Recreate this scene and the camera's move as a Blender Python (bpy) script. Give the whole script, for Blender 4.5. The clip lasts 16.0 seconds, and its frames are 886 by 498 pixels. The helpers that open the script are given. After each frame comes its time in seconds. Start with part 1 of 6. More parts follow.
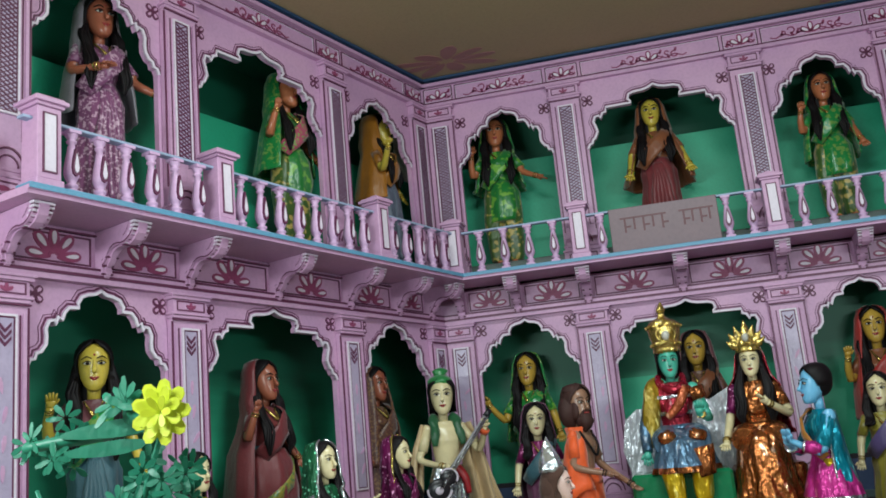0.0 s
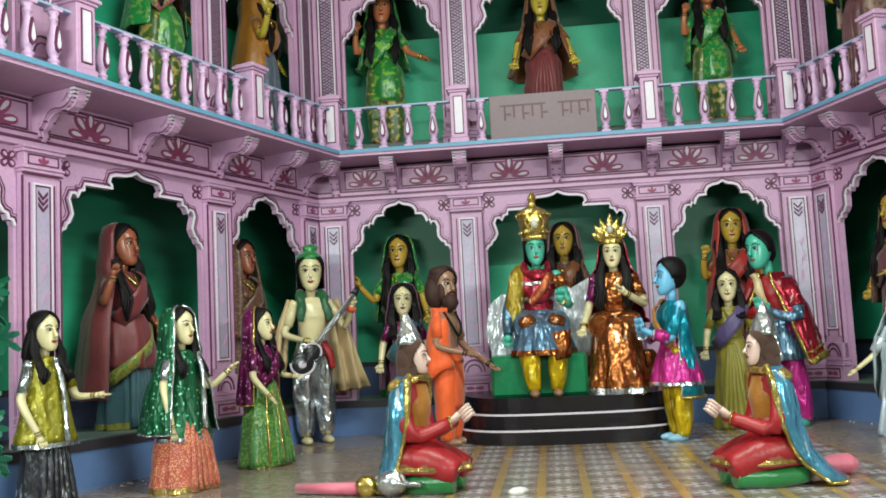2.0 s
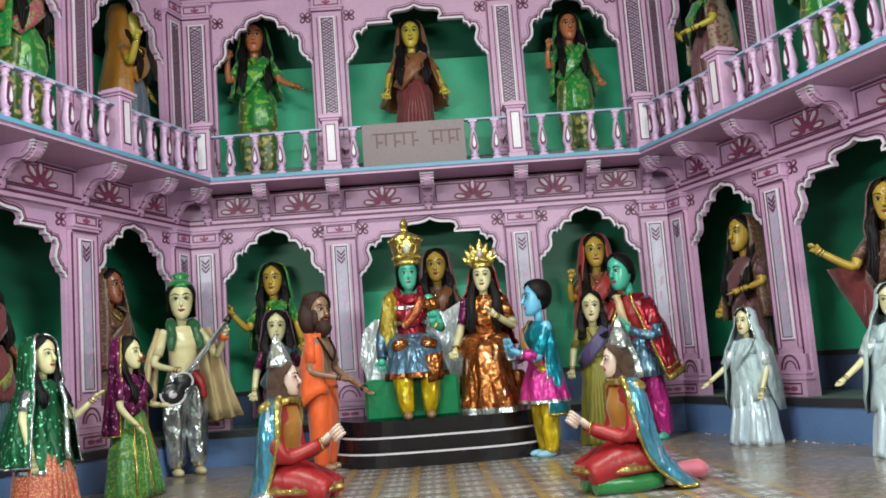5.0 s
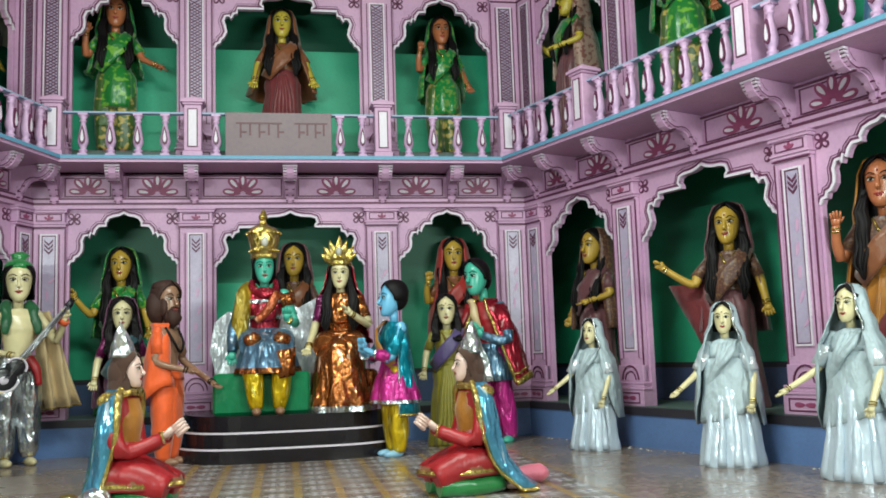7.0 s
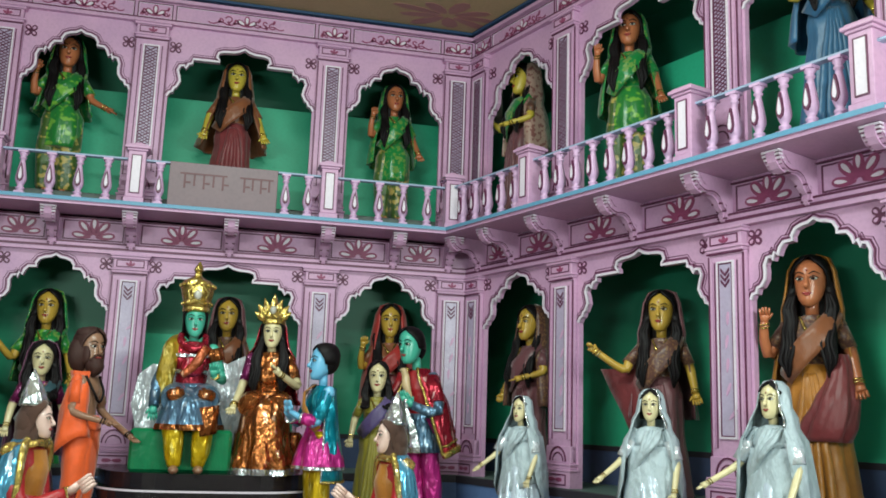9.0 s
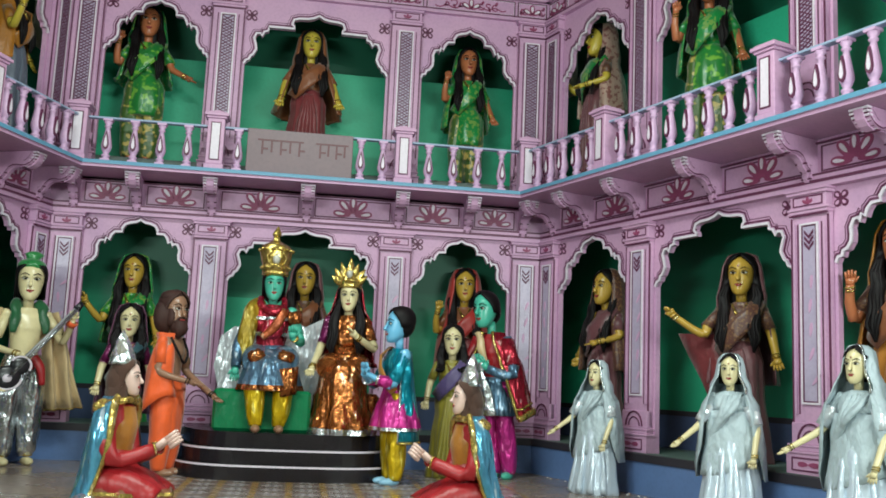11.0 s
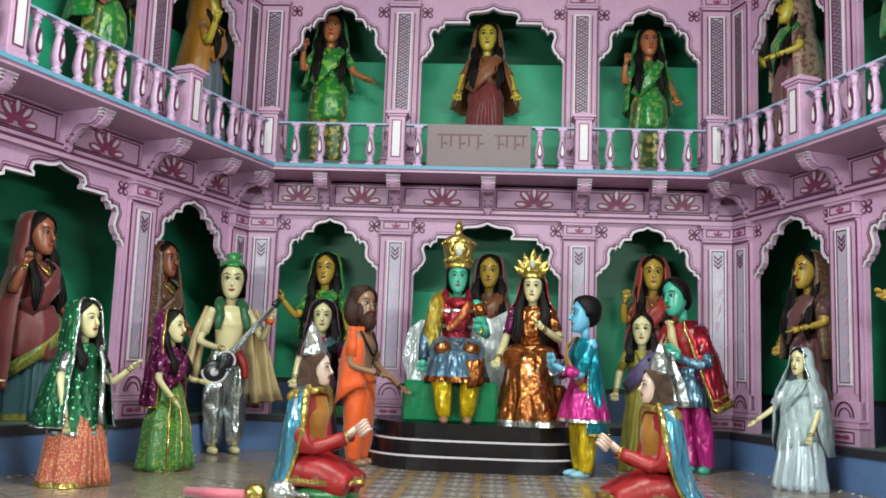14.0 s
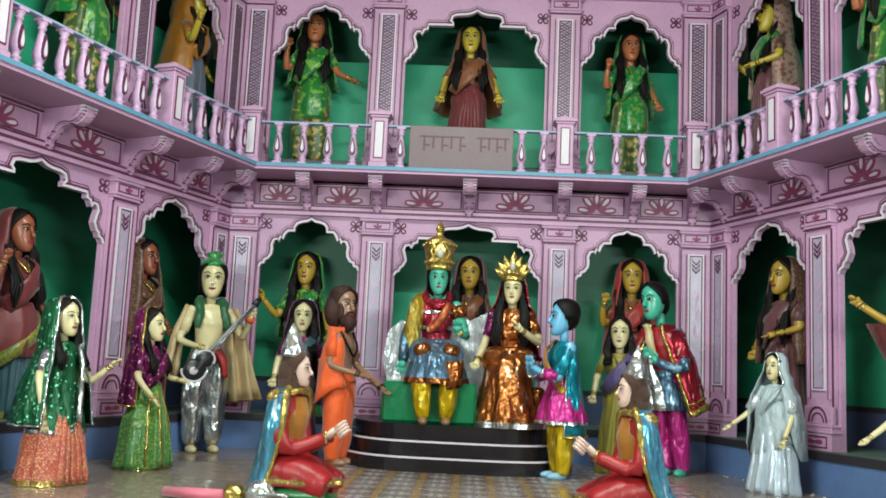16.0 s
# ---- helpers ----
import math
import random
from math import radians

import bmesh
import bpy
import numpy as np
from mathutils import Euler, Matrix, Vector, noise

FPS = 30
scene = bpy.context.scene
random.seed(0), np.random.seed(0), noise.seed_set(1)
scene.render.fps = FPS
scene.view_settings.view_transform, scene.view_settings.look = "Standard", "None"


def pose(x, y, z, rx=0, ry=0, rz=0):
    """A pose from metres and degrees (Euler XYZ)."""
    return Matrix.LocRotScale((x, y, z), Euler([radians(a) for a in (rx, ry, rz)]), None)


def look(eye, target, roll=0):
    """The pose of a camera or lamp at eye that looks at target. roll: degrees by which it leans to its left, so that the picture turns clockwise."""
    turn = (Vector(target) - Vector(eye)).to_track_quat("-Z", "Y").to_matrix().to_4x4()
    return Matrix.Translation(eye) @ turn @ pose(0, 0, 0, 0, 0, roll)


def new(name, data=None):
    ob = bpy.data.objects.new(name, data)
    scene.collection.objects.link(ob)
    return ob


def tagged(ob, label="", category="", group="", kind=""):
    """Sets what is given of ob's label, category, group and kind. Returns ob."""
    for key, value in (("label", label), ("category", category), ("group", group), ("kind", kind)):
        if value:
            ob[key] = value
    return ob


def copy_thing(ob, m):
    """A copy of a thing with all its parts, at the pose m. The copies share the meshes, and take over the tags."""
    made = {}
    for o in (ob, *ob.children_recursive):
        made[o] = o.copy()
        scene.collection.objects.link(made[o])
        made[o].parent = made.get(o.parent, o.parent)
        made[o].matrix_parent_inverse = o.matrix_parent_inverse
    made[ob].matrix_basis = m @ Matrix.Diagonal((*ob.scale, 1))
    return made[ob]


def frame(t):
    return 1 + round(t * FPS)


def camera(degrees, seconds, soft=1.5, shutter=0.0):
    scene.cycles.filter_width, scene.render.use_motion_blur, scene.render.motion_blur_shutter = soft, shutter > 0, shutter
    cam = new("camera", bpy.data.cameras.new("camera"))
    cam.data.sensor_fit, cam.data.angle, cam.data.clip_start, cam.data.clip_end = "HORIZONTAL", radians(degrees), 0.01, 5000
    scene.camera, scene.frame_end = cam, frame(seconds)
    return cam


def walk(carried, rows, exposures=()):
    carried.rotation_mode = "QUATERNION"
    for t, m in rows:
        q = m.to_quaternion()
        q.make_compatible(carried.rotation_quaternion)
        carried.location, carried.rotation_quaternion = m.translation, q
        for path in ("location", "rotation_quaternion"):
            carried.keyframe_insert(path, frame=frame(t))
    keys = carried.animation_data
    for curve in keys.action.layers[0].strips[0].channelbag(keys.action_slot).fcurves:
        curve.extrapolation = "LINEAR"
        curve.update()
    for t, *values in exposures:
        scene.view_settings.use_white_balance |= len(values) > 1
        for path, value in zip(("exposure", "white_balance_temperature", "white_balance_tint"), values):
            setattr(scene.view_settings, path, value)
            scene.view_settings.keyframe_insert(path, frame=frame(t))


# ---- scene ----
EXPOSURES = [(0, -0.47, 6150, 9), (0.5, -0.36, 6250, 8), (1.0, -0.15, 6500, 6), (2.0, -0.01, 6500, 4), (4.2, 0.0, 6500, 4), (7.0, -0.06, 6400, 3), (8.2, -0.13, 6400, 3), (10.3, -0.17, 6400, 3), (11.5, -0.15, 6400, 3), (13.0, -0.03, 6500, 4), (13.5, 0.04, 6500, 4), (14.0, 0.0, 6500, 4), (16, -0.02, 6500, 4)]
cam = camera(51.6, 16.0, soft=1.75)
PATH = [
    (0, pose(-0.213, -7.862, 0.857, 102.63, 5.24, 14.17)),
    (0.2, pose(-0.206, -7.851, 0.849, 101.73, 5.18, 13.34)),
    (0.5, pose(-0.196, -7.835, 0.837, 99.47, 5.13, 10.87)),
    (0.8, pose(-0.195, -7.815, 0.808, 98.27, 4.37, 8.89)),
    (1, pose(-0.194, -7.802, 0.789, 97.97, 4.24, 7.21)),
    (1.3, pose(-0.178, -7.785, 0.766, 97.75, 4.07, 5.64)),
    (1.5, pose(-0.167, -7.773, 0.751, 97.13, 3.60, 6.71)),
    (2, pose(-0.136, -7.773, 0.751, 95.45, 2.84, 6.62)),
    (2.2, pose(-0.129, -7.787, 0.744, 94.33, 3.01, 5.27)),
    (2.5, pose(-0.118, -7.809, 0.733, 95.51, 3.29, 4.63)),
    (2.7, pose(-0.115, -7.833, 0.718, 96.93, 3.87, 3.86)),
    (3, pose(-0.110, -7.870, 0.695, 97.32, 3.93, 2.13)),
    (3.3, pose(-0.104, -7.866, 0.681, 95.64, 4.17, 2.49)),
    (3.5, pose(-0.100, -7.864, 0.671, 95.48, 4.29, 1.91)),
    (3.7, pose(-0.098, -7.867, 0.669, 95.94, 4.59, 1.15)),
    (4, pose(-0.094, -7.872, 0.665, 96.76, 4.83, -0.07)),
    (4.2, pose(-0.088, -7.869, 0.661, 97.15, 4.83, 0.15)),
    (6.3, pose(-0.058, -7.880, 0.699, 96.51, 2.43, -5.62)),
    (6.5, pose(-0.063, -7.878, 0.698, 95.82, 2.20, -6.76)),
    (7, pose(-0.064, -7.880, 0.691, 96.42, 1.84, -9.75)),
    (7.2, pose(-0.058, -7.876, 0.695, 96.47, 1.29, -11.34)),
    (7.5, pose(-0.049, -7.871, 0.701, 97.26, 0.00, -13.16)),
    (7.8, pose(-0.025, -7.878, 0.709, 98.04, -0.75, -13.55)),
    (8, pose(-0.009, -7.883, 0.714, 98.93, -1.37, -13.74)),
    (8.2, pose(-0.002, -7.872, 0.715, 99.41, -1.77, -13.88)),
    (10.3, pose(0.026, -7.888, 0.751, 101.14, -2.61, -12.05)),
    (10.5, pose(0.032, -7.885, 0.739, 99.69, -2.90, -10.82)),
    (10.7, pose(0.019, -7.880, 0.724, 99.14, -2.75, -10.17)),
    (11, pose(-0.001, -7.873, 0.702, 98.21, -2.46, -9.04)),
    (11.5, pose(-0.010, -7.873, 0.674, 97.39, -2.37, -7.77)),
    (12, pose(-0.004, -7.861, 0.671, 97.17, -1.73, -6.61)),
    (12.5, pose(0.015, -7.847, 0.678, 96.27, -1.59, -4.06)),
    (12.7, pose(0.018, -7.835, 0.669, 95.84, -1.58, -2.47)),
    (13, pose(0.022, -7.817, 0.655, 96.32, -1.50, -0.24)),
    (13.2, pose(0.029, -7.813, 0.648, 95.65, -1.72, 1.17)),
    (13.5, pose(0.039, -7.808, 0.637, 97.10, -1.93, 2.93)),
    (14, pose(0.056, -7.790, 0.664, 97.54, -1.99, 2.90)),
    (14.2, pose(0.054, -7.802, 0.662, 98.37, -1.86, 2.14)),
    (14.5, pose(0.052, -7.819, 0.660, 98.61, -1.61, 0.92)),
    (15, pose(0.047, -7.806, 0.669, 97.45, -1.23, 0.55)),
    (15.5, pose(0.054, -7.824, 0.674, 98.14, -1.73, 1.14)),
    (16, pose(0.056, -7.828, 0.687, 97.47, -2.58, 1.62)),
]
walk(cam, PATH, EXPOSURES)

# ---- world and light ----
world = bpy.data.worlds.new("world")
scene.world = world
world.use_nodes = True
world.node_tree.nodes["Background"].inputs[0].default_value = (0.75, 0.85, 1.0, 1)
world.node_tree.nodes["Background"].inputs[1].default_value = 0.15


def lamp(name, eye, target, sx, sy, watts, colour):
    d = bpy.data.lights.new(name, "AREA")
    d.shape, d.size, d.size_y, d.energy, d.color = "RECTANGLE", sx, sy, watts, colour
    ob = new(name, d)
    ob.matrix_world = look(eye, target)
    return ob


lamp("tube_light_a", (-2.9, -7.4, 2.10), (-0.3, -1.0, 1.0), 2.4, 0.25, 172, (0.91, 1.0, 0.95))
lamp("tube_light_b", (2.9, -7.4, 2.10), (0.3, -1.0, 1.0), 2.4, 0.25, 172, (0.91, 1.0, 0.95))
lamp("tube_light_c", (0.0, -4.1, 4.20), (0.0, -3.0, 0.0), 2.4, 0.15, 185, (0.91, 1.0, 0.95))

# ---- materials ----
MATS = {}
SOFT = set()


def nodes_of(name):
    m = bpy.data.materials.new(name)
    m.use_nodes = True
    nt = m.node_tree
    return m, nt, nt.nodes["Principled BSDF"]


def mixed(nt, fac, a, b, blend="MIX"):
    n = nt.nodes.new("ShaderNodeMix")
    n.data_type, n.blend_type = "RGBA", blend
    for sock, val in ((n.inputs[0], fac), (n.inputs[6], a), (n.inputs[7], b)):
        if isinstance(val, bpy.types.NodeSocket):
            nt.links.new(val, sock)
        elif isinstance(val, (int, float)):
            sock.default_value = val
        else:
            sock.default_value = (*val[:3], 1)
    return n.outputs[2]


def noise_of(nt, scale, detail=4, rough=0.55, coords=None):
    n = nt.nodes.new("ShaderNodeTexNoise")
    n.inputs["Scale"].default_value, n.inputs["Detail"].default_value = scale, detail
    n.inputs["Roughness"].default_value = rough
    if coords is None:
        coords = nt.nodes.new("ShaderNodeTexCoord").outputs["Object"]
    nt.links.new(coords, n.inputs["Vector"])
    return n.outputs["Fac"]


def drape(nt, k=0.28):
    """Object coordinates drawn out downwards, for hanging folds."""
    n = nt.nodes.new("ShaderNodeMapping")
    n.inputs["Scale"].default_value = (1.0, 1.0, k)
    nt.links.new(nt.nodes.new("ShaderNodeTexCoord").outputs["Object"], n.inputs["Vector"])
    return n.outputs[0]


def ramp(nt, src, lo, hi):
    n = nt.nodes.new("ShaderNodeMapRange")
    n.inputs[1].default_value, n.inputs[2].default_value = lo, hi
    nt.links.new(src, n.inputs[0])
    return n.outputs[0]


def calc(nt, op, a, b=0.0, c=0.0):
    n = nt.nodes.new("ShaderNodeMath")
    n.operation = op
    for sock, val in zip(n.inputs, (a, b, c)):
        if isinstance(val, bpy.types.NodeSocket):
            nt.links.new(val, sock)
        else:
            sock.default_value = val
    return n.outputs[0]


def bump(nt, bsdf, height, strength=0.3, dist=0.01):
    n = nt.nodes.new("ShaderNodeBump")
    n.inputs["Strength"].default_value, n.inputs["Distance"].default_value = strength, dist
    nt.links.new(height, n.inputs["Height"])
    nt.links.new(n.outputs[0], bsdf.inputs["Normal"])


def darker(c, k):
    return tuple(v * k for v in c)


def paint(name, col, second=None, rough=0.45, big=2.5, fine=40.0, amount=0.5, relief=0.15):
    """Brushed wall paint with broad blotches and fine grime."""
    if name in MATS:
        return MATS[name]
    m, nt, b = nodes_of(name)
    second = second or darker(col, 0.8)
    f1 = ramp(nt, noise_of(nt, big, 5), 0.35, 0.7)
    f2 = ramp(nt, noise_of(nt, fine, 3), 0.45, 0.8)
    c = mixed(nt, calc(nt, "MULTIPLY", f1, amount), col, second)
    c = mixed(nt, calc(nt, "MULTIPLY", f2, 0.22), c, darker(col, 0.45))
    nt.links.new(c, b.inputs["Base Color"])
    b.inputs["Roughness"].default_value = rough
    bump(nt, b, noise_of(nt, 60, 4), relief, 0.004)
    MATS[name] = m
    return m


def cloth(name, col, rough=0.35, sheen=0.25, pattern=None, scale=30.0):
    """Satin or cotton cloth, with soft folds and, where given, a woven motif."""
    if name in MATS:
        return MATS[name]
    m, nt, b = nodes_of(name)
    f = ramp(nt, noise_of(nt, 7, 4), 0.3, 0.7)
    c = mixed(nt, f, darker(col, 0.72), col)
    if pattern:
        c = mixed(nt, ramp(nt, noise_of(nt, scale * 1.9, 1), 0.53, 0.60), c, pattern)
    nt.links.new(c, b.inputs["Base Color"])
    b.inputs["Roughness"].default_value = rough
    b.inputs["Sheen Weight"].default_value = sheen
    bump(nt, b, calc(nt, "ADD", noise_of(nt, 12, 3, 0.5, drape(nt, 0.45)), calc(nt, "MULTIPLY", noise_of(nt, 38, 3), 0.15)), 0.42, 0.03)
    MATS[name] = m
    SOFT.add(m)
    return m


def foil(name, col, glint=None, metal=0.75, rough=0.24, low=0.6, crease=9, relief=0.85):
    """Crumpled tinsel cloth, with bright glints put into its base colour."""
    if name in MATS:
        return MATS[name]
    m, nt, b = nodes_of(name)
    f = ramp(nt, noise_of(nt, 16, 4, 0.5, drape(nt, 0.4)), 0.35, 0.65)
    c = mixed(nt, f, darker(col, low), col)
    # painted sparkle: random bright sequin cells, else pale streaks down the folds
    if glint and "sequin" in name:
        v = nt.nodes.new("ShaderNodeTexVoronoi")
        v.inputs["Scale"].default_value = 95
        nt.links.new(nt.nodes.new("ShaderNodeTexCoord").outputs["Object"], v.inputs["Vector"])
        sep = nt.nodes.new("ShaderNodeSeparateColor")
        nt.links.new(v.outputs["Color"], sep.inputs[0])
        c = mixed(nt, ramp(nt, sep.outputs[0], 0.94, 0.95), c, glint)
    elif glint:
        c = mixed(nt, ramp(nt, noise_of(nt, 26, 2, 0.5, drape(nt, 0.3)), 0.62, 0.68), c, glint)
    nt.links.new(c, b.inputs["Base Color"])
    b.inputs["Metallic"].default_value, b.inputs["Roughness"].default_value = metal, rough
    bump(nt, b, calc(nt, "ADD", noise_of(nt, crease, 2, 0.5, drape(nt, 0.4)), calc(nt, "MULTIPLY", noise_of(nt, 24, 2, 0.5, drape(nt, 0.5)), 0.35)), relief, 0.06)
    MATS[name] = m
    SOFT.add(m)
    return m


def enamel(name, col, rough=0.28):
    """Glossy oil paint on plaster."""
    if name in MATS:
        return MATS[name]
    m, nt, b = nodes_of(name)
    c = mixed(nt, ramp(nt, noise_of(nt, 9, 4), 0.35, 0.75), col, darker(col, 0.78))
    nt.links.new(c, b.inputs["Base Color"])
    b.inputs["Roughness"].default_value = rough
    bump(nt, b, noise_of(nt, 25, 3), 0.12, 0.01)
    MATS[name] = m
    return m


PINK = paint("pink_paint", (0.60, 0.35, 0.53), (0.47, 0.27, 0.46), amount=0.7)
LILAC = paint("lilac_panel", (0.48, 0.40, 0.55), (0.36, 0.31, 0.45), rough=0.25, big=7, relief=0.5)
MAROON = paint("maroon_line", (0.12, 0.025, 0.07), amount=0.3)
ROSE = paint("rose_motif", (0.30, 0.06, 0.14), (0.22, 0.04, 0.12))
WHITE = paint("white_trim", (0.74, 0.66, 0.75), (0.64, 0.56, 0.68))
SKYBLUE = paint("light_blue_edge", (0.12, 0.31, 0.48), (0.16, 0.33, 0.45))
RAILBLUE = paint("grey_blue_rail", (0.34, 0.42, 0.58), (0.26, 0.34, 0.50))
NAVY = paint("navy_line", (0.02, 0.06, 0.14))


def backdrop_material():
    """Niche backdrop: bottle green above, bright green below, with streaks."""
    m, nt, b = nodes_of("two_green_backdrop")
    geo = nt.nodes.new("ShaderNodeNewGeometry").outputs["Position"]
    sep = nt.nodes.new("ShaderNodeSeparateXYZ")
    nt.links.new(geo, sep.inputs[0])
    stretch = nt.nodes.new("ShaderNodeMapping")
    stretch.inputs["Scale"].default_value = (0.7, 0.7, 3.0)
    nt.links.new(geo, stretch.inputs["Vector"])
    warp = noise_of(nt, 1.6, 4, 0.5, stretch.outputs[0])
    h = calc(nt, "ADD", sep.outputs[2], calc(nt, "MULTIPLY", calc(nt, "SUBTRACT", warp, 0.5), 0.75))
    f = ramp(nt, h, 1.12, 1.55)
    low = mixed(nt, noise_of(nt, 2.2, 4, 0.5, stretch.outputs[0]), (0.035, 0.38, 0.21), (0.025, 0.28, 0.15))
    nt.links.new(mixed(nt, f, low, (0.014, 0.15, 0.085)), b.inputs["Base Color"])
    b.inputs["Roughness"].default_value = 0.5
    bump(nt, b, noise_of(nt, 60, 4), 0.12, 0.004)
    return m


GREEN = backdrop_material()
GREENLIGHT = paint("bright_green_backboard", (0.035, 0.42, 0.24), (0.025, 0.32, 0.17), rough=0.5, big=1.3, amount=0.6)
SLATE = paint("slate_dado", (0.07, 0.10, 0.20), (0.05, 0.07, 0.15))
PLINTHBLUE = paint("plinth_blue", (0.13, 0.22, 0.46), (0.10, 0.17, 0.36), big=4)
PLINTHEDGE = paint("plinth_edge", (0.035, 0.03, 0.04))
LEDGE = paint("niche_floor", (0.12, 0.17, 0.15), (0.09, 0.12, 0.12))
CEIL = paint("ceiling_plaster", (0.40, 0.30, 0.16), (0.33, 0.25, 0.15), rough=0.7, big=0.8)
CEILROSE = paint("ceiling_motif", (0.30, 0.14, 0.12))
SIGN = paint("sign_board", (0.19, 0.125, 0.145), (0.15, 0.105, 0.125), big=5)
SIGNINK = paint("sign_ink", (0.12, 0.035, 0.045))
BLACK = paint("black_gloss", (0.010, 0.008, 0.011), (0.016, 0.011, 0.014), rough=0.24, relief=0.06)
BOUNCEWALL = paint("bounce_wall", (0.74, 0.74, 0.68), (0.68, 0.67, 0.60), rough=0.7)
CARPET = paint("green_carpet", (0.03, 0.13, 0.06), (0.02, 0.10, 0.05), rough=0.9)
CONCRETE = paint("grey_floor", (0.42, 0.41, 0.38), rough=0.7)
STOOLGREEN = foil("green_stool_cloth", (0.008, 0.17, 0.065), None, 0.0, 0.25, 0.8, 3, 0.25)


def tile_material():
    m, nt, b = nodes_of("printed_floor")
    geo = nt.nodes.new("ShaderNodeNewGeometry").outputs["Position"]
    sep = nt.nodes.new("ShaderNodeSeparateXYZ")
    nt.links.new(geo, sep.inputs[0])
    T = 0.225
    cells = []
    for k in (0, 1):
        u = calc(nt, "DIVIDE", sep.outputs[k], T)
        fr = calc(nt, "FRACT", calc(nt, "ADD", u, 100.0))
        cells.append(calc(nt, "SUBTRACT", fr, 0.5))
    px, py = cells
    r = calc(nt, "SQRT", calc(nt, "ADD", calc(nt, "MULTIPLY", px, px), calc(nt, "MULTIPLY", py, py)))
    ang = calc(nt, "ARCTAN2", py, px)
    petal = calc(nt, "ADD", 0.25, calc(nt, "MULTIPLY", 0.10, calc(nt, "COSINE", calc(nt, "MULTIPLY", ang, 6.0))))
    flower = ramp(nt, calc(nt, "SUBTRACT", petal, r), -0.01, 0.03)
    core = ramp(nt, calc(nt, "SUBTRACT", 0.09, r), -0.01, 0.02)
    base = mixed(nt, ramp(nt, noise_of(nt, 3, 5), 0.3, 0.7), (0.27, 0.22, 0.19), (0.19, 0.16, 0.14))
    corner = ramp(nt, calc(nt, "ADD", calc(nt, "ABSOLUTE", px), calc(nt, "ABSOLUTE", py)), 0.62, 0.68)
    c = mixed(nt, corner, base, (0.16, 0.08, 0.08))
    c = mixed(nt, flower, c, (0.52, 0.48, 0.50))
    c = mixed(nt, core, c, (0.10, 0.08, 0.16))
    line = ramp(nt, calc(nt, "ABSOLUTE", px), 0.385, 0.42)
    c = mixed(nt, calc(nt, "MULTIPLY", line, 0.85), c, (0.40, 0.235, 0.045))
    # plain mottled sheets lie on either side of the printed one
    off = calc(nt, "ABSOLUTE", calc(nt, "SUBTRACT", sep.outputs[0], 0.30))
    plain = ramp(nt, calc(nt, "ADD", off, calc(nt, "MULTIPLY", noise_of(nt, 5, 4), 0.12)), 1.32, 1.36)
    mottle = mixed(nt, ramp(nt, noise_of(nt, 22, 5, 0.7), 0.4, 0.62), (0.17, 0.12, 0.095), (0.33, 0.265, 0.225))
    c = mixed(nt, plain, c, mottle)
    wear = ramp(nt, noise_of(nt, 14, 5, 0.7), 0.45, 0.7)
    c = mixed(nt, calc(nt, "MULTIPLY", wear, 0.45), c, (0.24, 0.20, 0.18))
    grime = ramp(nt, noise_of(nt, 1.6, 6), 0.4, 0.7)
    c = mixed(nt, calc(nt, "MULTIPLY", grime, 0.4), c, (0.21, 0.17, 0.145))
    nt.links.new(c, b.inputs["Base Color"])
    nt.links.new(calc(nt, "ADD", 0.16, calc(nt, "MULTIPLY", grime, 0.2)), b.inputs["Roughness"])
    bump(nt, b, noise_of(nt, 9, 4), 0.12, 0.01)
    return m


FLOORMAT = tile_material()


# ---- mesh helpers ----
def link_mesh(name, bm, mats, parent=None, label=""):
    me = bpy.data.meshes.new(name)
    bmesh.ops.recalc_face_normals(bm, faces=bm.faces)
    bm.to_mesh(me)
    bm.free()
    for m in mats if isinstance(mats, (list, tuple)) else [mats]:
        me.materials.append(m)
    ob = new(name, me)
    if parent:
        ob.parent = parent
    if label:
        ob["label"] = label
    return ob


part = link_mesh


def again(ob, parent, m):
    """Another object on the same mesh, with its own parts, at m under parent."""
    c = copy_thing(ob, m)
    c.parent = parent
    return c


def box(bm, x0, x1, y0, y1, z0, z1, mi=0, bev=0.0):
    vs = [bm.verts.new((x, y, z)) for x in (x0, x1) for y in (y0, y1) for z in (z0, z1)]
    fs = [bm.faces.new([vs[i] for i in q]) for q in ((0, 1, 3, 2), (4, 6, 7, 5), (0, 4, 5, 1), (2, 3, 7, 6), (0, 2, 6, 4), (1, 5, 7, 3))]
    for f in fs:
        f.material_index = mi
    if bev:
        es = list({e for f in fs for e in f.edges})
        r = bmesh.ops.bevel(bm, geom=es, offset=bev, segments=1, affect="EDGES")
        for f in r["faces"]:
            f.material_index = mi
    return fs


def plate(bm, pts, y0, y1, mi=0):
    """A flat outline in the wall plane, (x, z) points, from depth y0 (front) to y1."""
    a = [bm.verts.new((x, y0, z)) for x, z in pts]
    b = [bm.verts.new((x, y1, z)) for x, z in pts]
    n = len(pts)
    fs = [bm.faces.new(a), bm.faces.new(b[::-1])]
    for i in range(n):
        j = (i + 1) % n
        fs.append(bm.faces.new((a[i], b[i], b[j], a[j])))
    for f in fs:
        f.material_index = mi
    return fs


